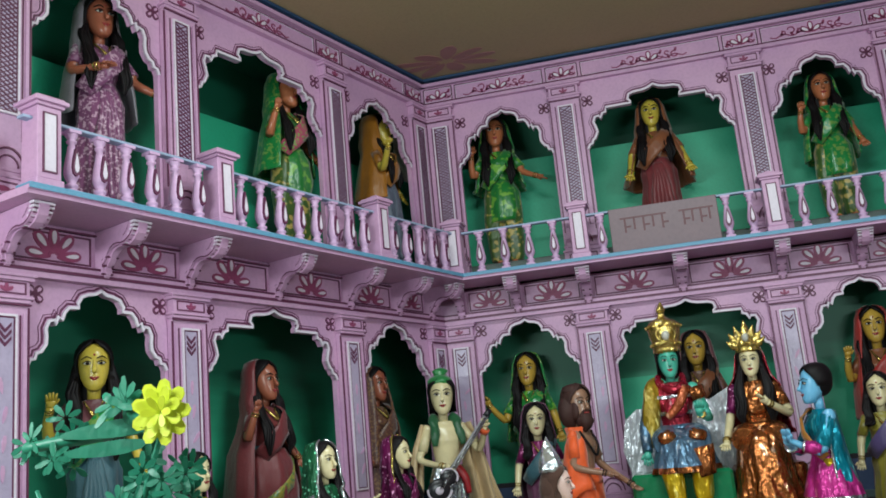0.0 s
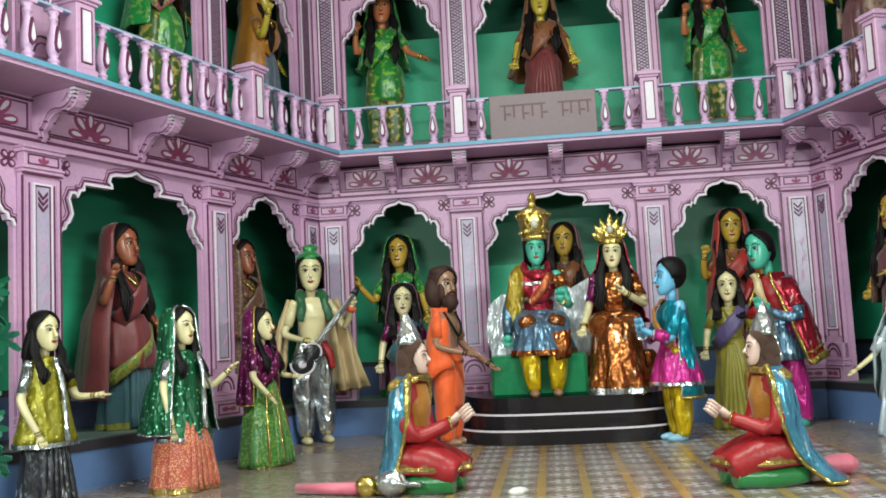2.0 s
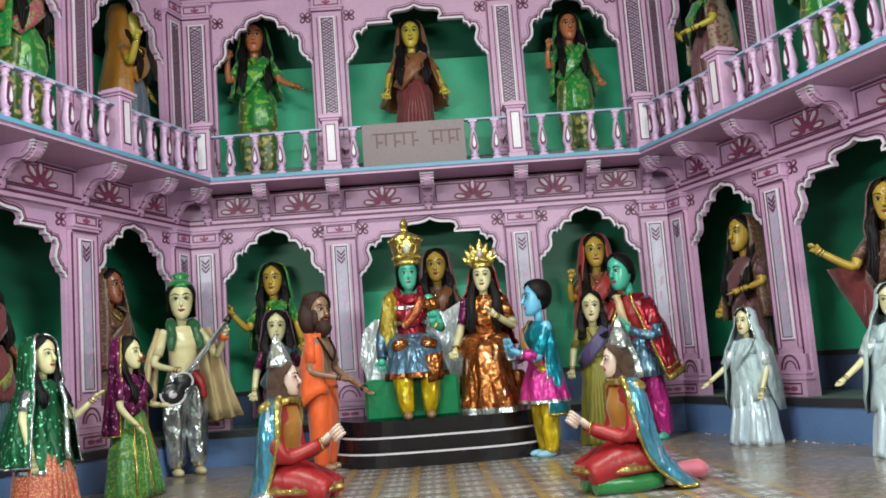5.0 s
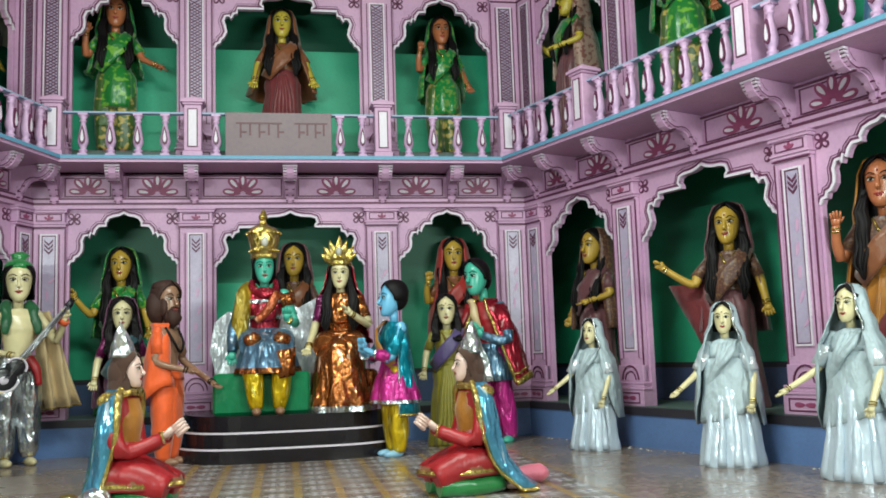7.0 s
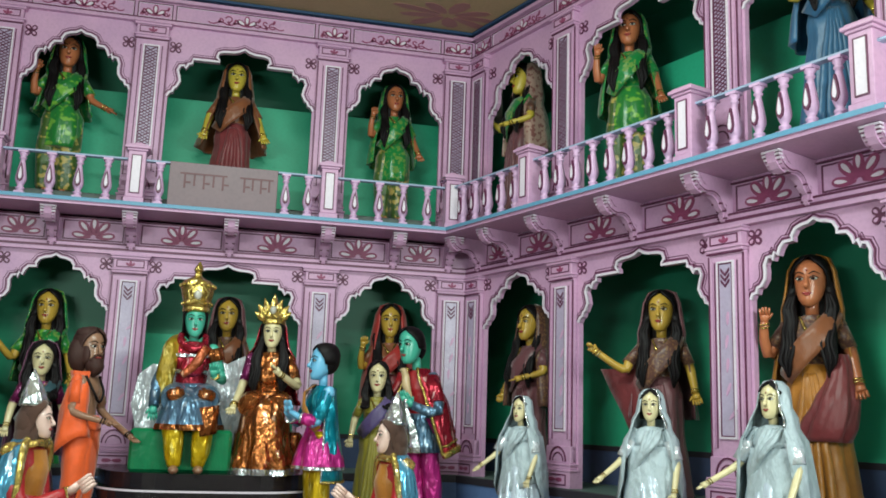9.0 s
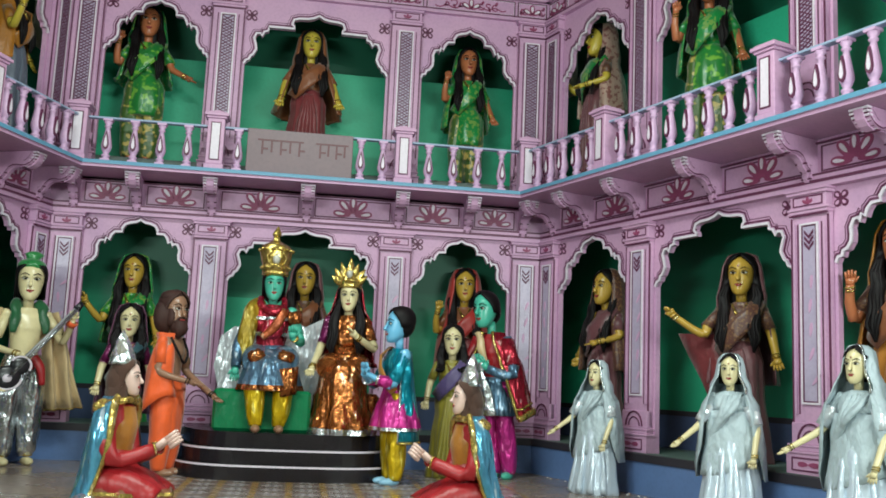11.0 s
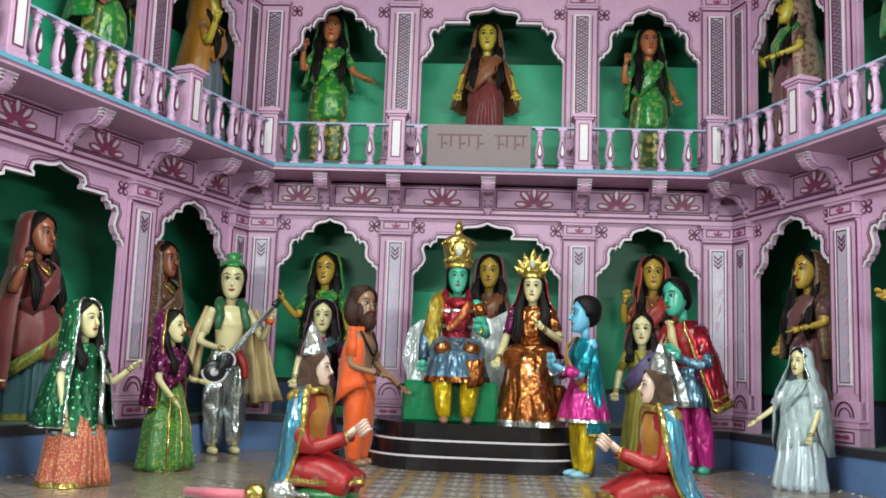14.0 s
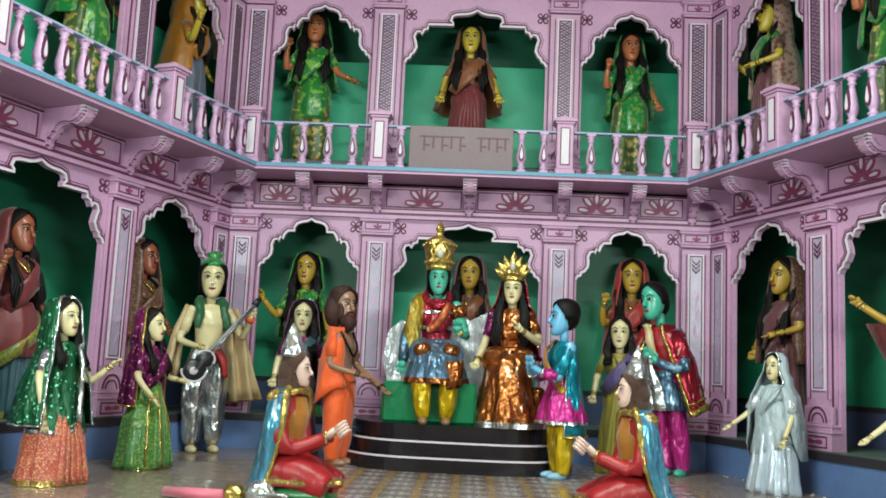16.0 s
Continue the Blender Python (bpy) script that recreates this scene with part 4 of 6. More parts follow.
    def arm(self, sgn, elbow, wrist, sleeve, skin, bangle=GOLD, long_sleeve=False, shoulder=None, r=1.0, way=None):
        S = Vector(shoulder or (sgn * 0.098, 0.004, 0.785))
        E, W = Vector(elbow), Vector(wrist)
        self.ball(S, (0.034 * r, 0.032 * r, 0.036 * r), sleeve, 10, 8)
        M = S + (E - S) * 0.72
        if long_sleeve:
            self.tube([S, E, W], [0.033 * r, 0.028 * r, 0.023 * r], sleeve, 11)
        else:
            self.tube([S, M], [0.032 * r, 0.029 * r], sleeve, 11)
            self.tube([S + (E - S) * 0.66, E, W], [0.024 * r, 0.022 * r, 0.015 * r], skin, 10)
        if bangle:
            d = (W - E).normalized()
            for t in (0.008, 0.022):
                self.tube([W - d * (t + 0.006), W - d * t], [0.0205 * r, 0.0205 * r], bangle, 9)
        self.hand(W, way or (W - E), skin, r)

    def torso(self, mat, bust=True, wide=1.0, lean=0.0, waist=0.60):
        b = 0.014 if bust else 0.0
        self.loft([(0, 0, waist - 0.03, 0.076 * wide, 0.058), (0, 0, waist + 0.03, 0.066 * wide, 0.050), (0, -b * 0.7, 0.69, 0.076 * wide, 0.058), (0, -b, 0.72, 0.083 * wide, 0.064 + b * 0.4), (0, -b * 0.4, 0.76, 0.092 * wide, 0.056), (0, 0, 0.795, 0.100 * wide, 0.046), (0, 0.004, 0.815, 0.070 * wide, 0.036), (0, 0.004, 0.828, 0.034, 0.030)], mat, 20)

    def neck(self, skin):
        self.tube([(0, 0.008, 0.81), (0, 0.002, 0.885)], [0.024, 0.020], skin, 12)

    def long_hair(self, mat=HAIR, low=0.55, locks=True):
        """Loose hair down the back, and a broad wavy mass before each shoulder."""
        self.loft([(0, 0.052, low, 0.05, 0.018), (0, 0.058, low + 0.12, 0.075, 0.026), (0, 0.05, 0.80, 0.085, 0.03), (0, 0.034, 0.90, 0.060, 0.036), (0, 0.02, 0.955, 0.046, 0.040)], mat, 24, 7, 0.06)
        for s in (-1, 1) if locks else ():
            h = 0.78 - low
            self.tube([(s * 0.043, 0.006, 0.955), (s * 0.055, -0.006, 0.88), (s * 0.068, -0.040, 0.80), (s * 0.070, -0.070, 0.78 - 0.30 * h), (s * 0.076, -0.082, 0.78 - 0.62 * h), (s * 0.070, -0.080, low)], [0.010, 0.018, 0.026, 0.030, 0.026, 0.005], mat, 12, 0.55)
            for q in (0, 1, 2):
                x = 0.050 + 0.018 * q
                self.tube([(s * (0.044 + 0.004 * q), -0.004, 0.90), (s * (x + 0.006), -0.050, 0.79), (s * (x - 0.004 + 0.006 * (q % 2)), -0.088, 0.78 - 0.35 * h), (s * (x + 0.010), -0.094, 0.78 - 0.7 * h), (s * 0.070, -0.086, low + 0.01 * q)], [0.006, 0.008, 0.008, 0.007, 0.002], mat, 7)

    def veil(self, mat, low=0.45, spread=0.15, front=0.25, hem=None, k=1.0, cover=0.0):
        rows = []
        levels = [(1.006, 0.006, 0.012), (0.990, 0.042, 0.012), (0.95, 0.060, 0.012), (0.90, 0.068, 0.010), (0.85, 0.078, 0.008), (0.80, 0.110, 0.006), (0.70, 0.122, 0.006), (0.58, 0.5 * (0.122 + spread), 0.01), (low + 0.02, spread, 0.016), (low, spread, 0.016)]
        levels = [l for l in levels if l[0] >= low - 1e-6]
        for i, (z, r, cy) in enumerate(levels):
            row = []
            open_a = math.pi * front * (1.0 if z > 0.86 else 1.0 + cover)
            for j in range(21):
                t = j / 20
                a = -math.pi / 2 + open_a + (2 * math.pi - 2 * open_a) * t
                g = 1 + 0.05 * math.cos(9 * a + i * 0.4) * min(1, i / 5)
                row.append(((r + 0.010) * k * g * math.cos(a), cy + 0.012 + (r * 0.92 + 0.014) * k * g * math.sin(a), z + (0.012 if z > 0.9 else 0)))
            rows.append(row)
        self.sheet(rows, mat)
        if hem:
            for j in (0, -1):
                self.tube([r[j] for r in rows], [0.006] * len(rows), hem, 5)
            self.tube([p for p in rows[-1]], [0.007] * 21, hem, 5)

    def sash(self, mat, s=1, width=0.085):
        """The end of the sari, from one shoulder across the front to the other hip."""
        line = [(s * 0.085, 0.045, 0.775), (s * 0.080, -0.012, 0.822), (s * 0.060, -0.066, 0.775), (s * 0.010, -0.090, 0.70), (-s * 0.045, -0.080, 0.625), (-s * 0.085, -0.040, 0.56)]
        pts = [Vector(p) for p in line]
        rows = []
        for i, p in enumerate(pts):
            t = (pts[min(i + 1, len(pts) - 1)] - pts[max(i - 1, 0)]).normalized()
            n = Vector((p.x, p.y * 1.6 - 0.01, 0.25 if i == 1 else 0.0)).normalized()
            w = t.cross(n).normalized()
            rows.append([tuple(p + w * width * (q - 0.5) + n * (0.006 + 0.006 * math.sin(math.pi * q))) for q in (0, 0.25, 0.5, 0.75, 1)])
        self.sheet(rows, mat)

    def skirt(self, mat, top=0.62, hem_r=0.15, hem=None, folds=11, amp=0.075, z0=0.0, mid=1.0):
        """Wrapped skirt: full hips, narrower knees, a flared hem and a fan of pleats down the front."""
        lv = [(z0, 1.0, 0.82, 1.0), (z0 + 0.02, 0.995, 0.82, 1.0), (0.10, 0.93, 0.76, 1.0), (0.20, 0.86, 0.70, 0.9), (0.32, 0.80, 0.66, 0.7)]
        rings = [(0, 0, z, hem_r * a * (mid if i else 1.0), hem_r * b, amp * c) for i, (z, a, b, c) in enumerate(lv)]
        rings += [(0, 0, 0.43, 0.45 * hem_r * 0.78 + 0.052, 0.45 * hem_r * 0.66 + 0.044, amp * 0.45), (0, 0, 0.52, 0.098, 0.080, 0.03), (0, 0, 0.57, 0.086, 0.068, 0.02), (0, 0, top, 0.070, 0.054, 0.0)]
        self.loft(rings, mat, 56, folds, amp)
        for i in range(5):
            x = (i - 2) * 0.016
            sp = hem_r * 0.22
            self.tube([(x * 0.6, -0.062, 0.58), (x * 0.9, -0.078, 0.46), (x + (i - 2) * sp * 0.25, -hem_r * 0.66, 0.28), (x + (i - 2) * sp * 0.6, -hem_r * 0.80, z0 + 0.012)], [0.008, 0.012, 0.015, 0.019], mat, 8)
        if hem:
            self.loft([(0, 0, z0 + 0.004, hem_r * 1.02, hem_r * 0.84, amp), (0, 0, z0 + 0.034, hem_r * 1.01, hem_r * 0.83, amp)], hem, 56, folds, amp, cap=False)

    def split_skirt(self, mat):
        """Cloth drawn between the legs, as two loose trouser legs."""
        for s in (-1, 1):
            self.loft([(s * 0.050, -0.004, 0.035, 0.040, 0.040), (s * 0.052, -0.004, 0.06, 0.048, 0.046), (s * 0.054, 0, 0.20, 0.056, 0.054), (s * 0.054, 0, 0.34, 0.064, 0.062), (s * 0.045, 0, 0.50, 0.066, 0.064), (s * 0.030, 0, 0.60, 0.045, 0.052)], mat, 22, 6, 0.05)

    def feet(self, skin, w=0.045):
        for s in (-1, 1):
            self.ball((s * w, -0.05, 0.016), (0.022, 0.055, 0.018), skin, 10, 6)

    def done(self, name, label, x, y, z, yaw, H, group="", category="statue", mat_world=None, big=1.0, fat=1.0, lean=0.0, crumple=1.0):
        """big: how much larger the head is than on a grown body."""
        if big > 1.0:
            for v in self.bm.verts:
                a = min(max((v.co.z - 0.795) / 0.06, 0), 1) * (1 - min(max((abs(v.co.x) - 0.10) / 0.04, 0), 1))
                g = 1 + (big - 1) * a * a * (3 - 2 * a)
                v.co = Vector((v.co.x * g, v.co.y * g, 0.83 + (v.co.z - 0.83) * (g if v.co.z > 0.83 else 1)))
            H /= 0.83 + 0.17 * big
        # hanging folds and creases in whatever is cloth or foil
        soft = [m in SOFT for m in self.mats]
        for v in self.bm.verts:
            if crumple and all(soft[f.material_index] for f in v.link_faces):
                p = v.co
                d = noise.noise_vector((p.x * 15, p.y * 15, p.z * 6)) * 0.008 + noise.noise_vector((p.x * 40, p.y * 40, p.z * 22)) * 0.0035
                v.co = p + Vector((d.x, d.y, d.z * 0.5 if p.z > 0.03 else 0.0)) * crumple
        if lean:
            side = Matrix.Rotation(radians(-yaw), 3, "Z") @ Vector((lean, 0, 0))
            for v in self.bm.verts:
                v.co += side * v.co.z
        for v in self.bm.verts:
            g = fat + (1 - fat) * min(max((v.co.z - 0.74) / 0.1, 0), 1)
            v.co = Vector((v.co.x * g, v.co.y * g, v.co.z)) * H
        ob = link_mesh(name, self.bm, self.mats)
        m = Matrix.Translation((x, y, z)) @ Matrix.Rotation(radians(yaw), 4, "Z")
        ob.matrix_world = (mat_world @ m) if mat_world else m
        return tagged(ob, label, category, group)


def crown(f, at, k=1.0, fan=False):
    """Gold crown: tall and banded with a leaf finial, or a fan of pointed leaves."""
    x, y, z = at
    if fan:
        rows = [(0.052, 0.0), (0.058, 0.008), (0.056, 0.022), (0.062, 0.034), (0.050, 0.060), (0.034, 0.085), (0.018, 0.10), (0.012, 0.125), (0.002, 0.155)]
        for i in range(7):
            a = math.pi * (0.08 + 0.84 * i / 6)
            ln = 0.070 + 0.034 * math.sin(a)
            p = (x + 0.040 * k * math.cos(a), y - 0.030 * k, z + (0.020 + 0.020 * math.sin(a)) * k)
            q = (x + (0.040 + ln * 0.62) * k * math.cos(a), y - 0.036 * k, z + (0.024 + ln * math.sin(a) * 0.85 + 0.018) * k)
            f.tube([p, tuple((u + w) / 2 for u, w in zip(p, q)), q], [0.016 * k, 0.021 * k, 0.003 * k], GOLD, 8, 0.5)
            f.ball(q, (0.006 * k,) * 3, GOLD, 6, 5)
    else:
        rows = [(0.050, 0.0), (0.057, 0.006), (0.055, 0.020), (0.060, 0.030), (0.058, 0.050), (0.062, 0.070), (0.066, 0.098), (0.068, 0.112), (0.062, 0.124), (0.050, 0.134), (0.030, 0.142), (0.014, 0.150), (0.012, 0.165), (0.018, 0.178), (0.012, 0.195), (0.002, 0.215)]
        for h, r, m in ((0.036, 0.060, 14), (0.110, 0.069, 14)):
            for i in range(m):
                a = 2 * math.pi * i / m
                f.ball((x + r * k * math.cos(a), y + r * k * math.sin(a), z + h * k), (0.008 * k,) * 3, GOLD, 6, 5)
        for sx in (-0.026, 0.026):
            f.tube([(x + sx * k, y - 0.060 * k, z + 0.045 * k), (x + sx * 1.5 * k, y - 0.064 * k, z + 0.075 * k), (x + sx * 0.6 * k, y - 0.068 * k, z + 0.10 * k)], [0.005 * k] * 3, GOLD, 6)
    f.loft([(x, y, z + h * k, r * k, r * k) for r, h in rows], GOLD, 24, 12, 0.025)
    f.ball((x, y - 0.062 * k, z + 0.068 * k), (0.016 * k, 0.010 * k, 0.020 * k), EYEWHITE, 8, 6)
    f.tube([(x - 0.022 * k, y - 0.060 * k, z + 0.03 * k), (x, y - 0.066 * k, z + 0.042 * k), (x + 0.022 * k, y - 0.060 * k, z + 0.03 * k)], [0.004 * k, 0.008 * k, 0.004 * k], GOLD, 6)


def lady(name, label, place, yaw, H, skin, blouse, skirt_mat, sash_mat, arms, veil=None, hair_low=0.56, hem=None, hem_r=0.13, mat_world=None, group="", front=0.25, veil_low=0.45, veil_hem=None, spread=0.15, folds=9, jewel=True, cover=0.0, z0=0.0, locks=True, fat=1.15, wrap=None, split=False, shawl=None, border=None, bundle=None):
    f = Fig()
    if wrap:
        k = 1.0 if split else 1.2
        low = 0.092 if split else 0.108
        f.loft([(0.005, -0.006, 0.31, low * k, low * 0.88 * k, 0.07), (0.01, -0.008, 0.40, (low + 0.106) / 2 * k, (low + 0.106) * 0.43 * k, 0.05), (0.008, 0, 0.52, 0.104 * k, 0.084 * k, 0.03), (0, 0, 0.60, 0.078 * k, 0.060 * k)], wrap, 36, 7, 0.05)
    if split:
        f.split_skirt(skirt_mat)
    else:
        f.skirt(skirt_mat, 0.62, hem_r, hem, folds, z0=z0)
    if shawl:
        # the loose end of the sari, thrown over one forearm
        f.sheet([[(-0.09 - 0.20 * t * (1 - 0.25 * k), -0.03 + 0.05 * t + 0.012 * math.sin(5 * t + 2 * k), 0.66 - 0.07 * k - 0.05 * t * k) for t in (0, 0.25, 0.5, 0.75, 1)] for k in range(4)], shawl)
    if bundle:
        # shawl end gathered over the hip
        f.loft([(0.035, -0.085, 0.30, 0.085, 0.040, 0.14), (0.055, -0.085, 0.36, 0.088, 0.048, 0.14), (0.085, -0.075, 0.46, 0.072, 0.050, 0.10), (0.10, -0.05, 0.56, 0.045, 0.045, 0.06), (0.095, -0.03, 0.66, 0.03, 0.03)], bundle, 40, 7, 0.12)
    if border:
        # broad figured border slanting over the skirt
        f.sheet([[((0.134 + 0.012 * t) * math.cos(a), (0.116 + 0.012 * t) * math.sin(a), 0.57 - 0.28 * t - 0.075 * q) for q in (0, 0.5, 1)] for t, a in [(k / 8, math.radians(-10 - 155 * k / 8)) for k in range(9)]], border)
    f.torso(blouse)
    if sash_mat:
        f.sash(sash_mat)
    f.neck(skin)
    f.head(skin, bindi=True)
    f.long_hair(low=hair_low, locks=locks)
    for sgn, el, wr in arms:
        f.arm(sgn, el, wr, blouse, skin)
    if veil:
        f.veil(veil, veil_low, spread, front, veil_hem, cover=cover)
    if jewel:
        f.ball((0, -0.094, 0.715), (0.022, 0.008, 0.03), GOLD, 10, 6)
        f.tube([(-0.035, -0.03, 0.82), (-0.02, -0.066, 0.78), (0, -0.078, 0.755), (0.02, -0.066, 0.78), (0.035, -0.03, 0.82)], [0.004, 0.006, 0.009, 0.006, 0.004], GOLD, 6)
    f.feet(skin)
    x, y, z = place
    return f.done(name, label, x, y, z, yaw, H, group, mat_world=mat_world, big=1.45, fat=fat)


# arm shapes: (side, elbow, wrist)
UP_L = (-1, (-0.155, -0.03, 0.66), (-0.165, -0.09, 0.80))
OUT_L = (-1, (-0.150, -0.06, 0.645), (-0.235, -0.13, 0.765))
HANG_L = (-1, (-0.135, 0.0, 0.65), (-0.150, -0.05, 0.53))
HANG_R = (1, (0.135, 0.0, 0.65), (0.165, -0.06, 0.53))
OUT_R = (1, (0.15, -0.02, 0.66), (0.235, -0.07, 0.60))
FORE_R = (1, (0.125, -0.03, 0.66), (0.060, -0.13, 0.62))
FORE_L = (-1, (-0.125, -0.03, 0.66), (-0.05, -0.13, 0.66))

C = {
    "green": cloth("green_sari", (0.015, 0.19, 0.03), 0.28, pattern=(0.16, 0.38, 0.04), scale=9),
    "green2": cloth("bottle_green_sari", (0.012, 0.22, 0.045), 0.22, pattern=(0.13, 0.26, 0.05), scale=15),
    "underskirt": cloth("dark_gold_figured_skirt", (0.05, 0.11, 0.015), 0.35, pattern=(0.42, 0.32, 0.08), scale=9),
    "rust": cloth("rust_sari", (0.24, 0.075, 0.025), 0.4),
    "maroon": cloth("maroon_sari", (0.17, 0.02, 0.025), 0.45),
    "red": cloth("red_veil", (0.40, 0.025, 0.02), 0.4),
    "brown": cloth("brown_sari", (0.10, 0.035, 0.025), 0.4, pattern=(0.20, 0.10, 0.04), scale=30),
    "plum": cloth("plum_sari", (0.15, 0.05, 0.06), 0.4),
    "mustard": cloth("mustard_sari", (0.40, 0.15, 0.010), 0.4),
    "slate": cloth("slate_sari", (0.10, 0.12, 0.17), 0.45),
    "grey": cloth("grey_veil", (0.22, 0.20, 0.23), 0.5),
    "violet": cloth("violet_flowered_sari", (0.20, 0.055, 0.15), 0.4, pattern=(0.5, 0.32, 0.42), scale=24),
    "blue": cloth("deep_blue_sari", (0.03, 0.12, 0.24), 0.4),
    "teal": cloth("dark_teal_sari", (0.03, 0.10, 0.13), 0.45),
    "pinkflower": cloth("pink_flowered_sash", (0.42, 0.06, 0.12), 0.4, pattern=(0.15, 0.35, 0.06), scale=24),
    "striped": cloth("rose_striped_veil", (0.46, 0.30, 0.24), 0.45, pattern=(0.22, 0.08, 0.07), scale=14),
    "border": cloth("green_gold_border", (0.30, 0.26, 0.03), 0.35, pattern=(0.06, 0.16, 0.03), scale=26),
    "gold": GOLD,
    "rustfoil": foil("rust_foil", (0.45, 0.10, 0.03), (0.9, 0.5, 0.3), 0.5, 0.28),
    "mustardfoil": foil("old_gold_shawl", (0.40, 0.27, 0.02), (0.8, 0.65, 0.2), 0.35, 0.35),
}
NICHE = "painted statues in the niches"
LO, UP = LEDGE_Z, 2.48
slab("upper_step", -0.10, -0.62, 2.29, UP, LEDGE, "raised floor of the upper niches", "floor")


def niche_lady(M, u, low, yaw, H, skin, blouse, skirt, sash, arms, label, **kw):
    turn = math.degrees(math.atan2(M[1][0], M[0][0]))
    return lady("statue", label, (u, 0.33 if M is BACK else 0.22, LO if low else UP), yaw - turn, H, skin, C[blouse], C[skirt], C[sash] if sash else None, arms, group=NICHE, mat_world=M, **kw)


niche_lady(BACK, -1.44, True, 0, 1.41, SK_OCHRE, "green", "green2", "green2", [OUT_L, HANG_R], "plaster lady with ochre skin in a green sari in a niche", veil=C["green2"], veil_low=0.5, front=0.42)
niche_lady(BACK, 0.03, True, -5, 1.43, SK_OCHRE, "brown", "brown", "rust", [HANG_L, HANG_R], "plaster lady with ochre skin in a brown sari behind the throne", veil=C["plum"], front=0.36)
niche_lady(BACK, 1.47, True, -8, 1.46, SK_OCHRE, "rust", "maroon", "red", [UP_L, HANG_R], "plaster lady with ochre skin and a red veil in a niche", veil=C["red"], front=0.26, veil_low=0.42)
niche_lady(BACK, -1.50, False, 8, 1.43, SK_ORANGE, "green", "underskirt", "green", [UP_L, OUT_R], "plaster lady in a leaf-green sari on the balcony", split=True, wrap=C["green"], veil=C["green2"], front=0.38, veil_low=0.55, hem_r=0.10)
niche_lady(BACK, -0.05, False, 0, 1.36, SK_YELLOW, "rust", "maroon", "rust", [HANG_L, HANG_R], "plaster lady with yellow skin in a rust sari on the balcony", veil=C["rust"], front=0.32, veil_low=0.45, fat=1.3, spread=0.18)
niche_lady(BACK, 1.42, False, 0, 1.33, SK_ORANGE, "green2", "underskirt", "green2", [UP_L, HANG_R], "plaster lady in a bright green sari on the balcony", split=True, wrap=C["green2"], veil=C["green2"], front=0.36, hem_r=0.11)
niche_lady(RIGHT, 0.48, False, -78, 1.40, SK_YELLOW, "brown", "plum", "green2", [OUT_L, FORE_R], "plaster lady with yellow skin and a striped brown shawl", veil=C["striped"], front=0.3)
niche_lady(RIGHT, 1.83, False, -32, 1.40, SK_ORANGE, "green2", "underskirt", "green2", [UP_L, HANG_R], "plaster lady in a shining green sari on the balcony", split=True, wrap=C["green"], veil=C["green2"], front=0.36)
niche_lady(RIGHT, 3.58, False, -30, 1.40, SK_YELLOW, "plum", "blue", "blue", [OUT_L, HANG_R], "plaster lady with yellow skin in a blue sari on the balcony", veil=C["blue"], front=0.4)
niche_lady(LEFT, -0.42, False, 88, 1.40, SK_YELLOW, "mustard", "slate", "mustard", [OUT_L, HANG_R], "plaster lady with yellow skin in a mustard shawl", veil=C["mustard"], front=0.3)
niche_lady(LEFT, -1.65, False, 68, 1.42, SK_ORANGE, "green", "underskirt", "pinkflower", [UP_L, HANG_R], "plaster lady in a green sari with pink flowers on the balcony", split=True, wrap=C["green"], veil=C["green2"], front=0.3)
niche_lady(LEFT, -3.38, False, 58, 1.40, SK_BROWN, "violet", "violet", "violet", [FORE_L, OUT_R], "plaster lady in a violet flowered sari and grey veil", veil=C["grey"], front=0.34)
niche_lady(LEFT, -0.76, True, 66, 1.34, SK_BROWN, "brown", "brown", "brown", [HANG_L, HANG_R], "plaster lady in a dark brown sari in a niche", veil=C["brown"], front=0.22, locks=False)
niche_lady(LEFT, -2.05, True, 72, 1.35, SK_BROWN, "maroon", "teal", "maroon", [UP_L, HANG_R], "plaster lady with a dark red veil and green-gold border", veil=C["maroon"], front=0.34, veil_low=0.16, spread=0.20, hem=C["border"], border=C["border"], hem_r=0.14, wrap=C["maroon"])
niche_lady(LEFT, -3.44, True, 36, 1.42, SK_YELLOW, "plum", "teal", "green2", [UP_L, HANG_R], "plaster lady with yellow skin in a dark sari in a niche")
niche_lady(RIGHT, 0.63, True, -62, 1.42, SK_OCHRE, "plum", "plum", "plum", [HANG_L, FORE_R], "plaster lady with ochre skin in a plum sari in a niche", veil=C["brown"], front=0.3)
niche_lady(RIGHT, 2.14, True, -38, 1.40, SK_OCHRE, "brown", "plum", "brown", [(-1, (-0.165, -0.07, 0.655), (-0.285, -0.15, 0.752)), HANG_R], "plaster lady with ochre skin, brown sari and red shawl end", veil=C["plum"], front=0.40, veil_low=0.4, shawl=C["maroon"])
niche_lady(RIGHT, 3.36, True, -48, 1.49, SK_ORANGE, "brown", "mustard", "rust", [UP_L, HANG_R], "plaster lady with orange skin in a mustard sari in a niche", veil=C["mustard"], front=0.40, veil_low=0.5, hem=C["rust"], hem_r=0.15, fat=1.15, bundle=C["maroon"])

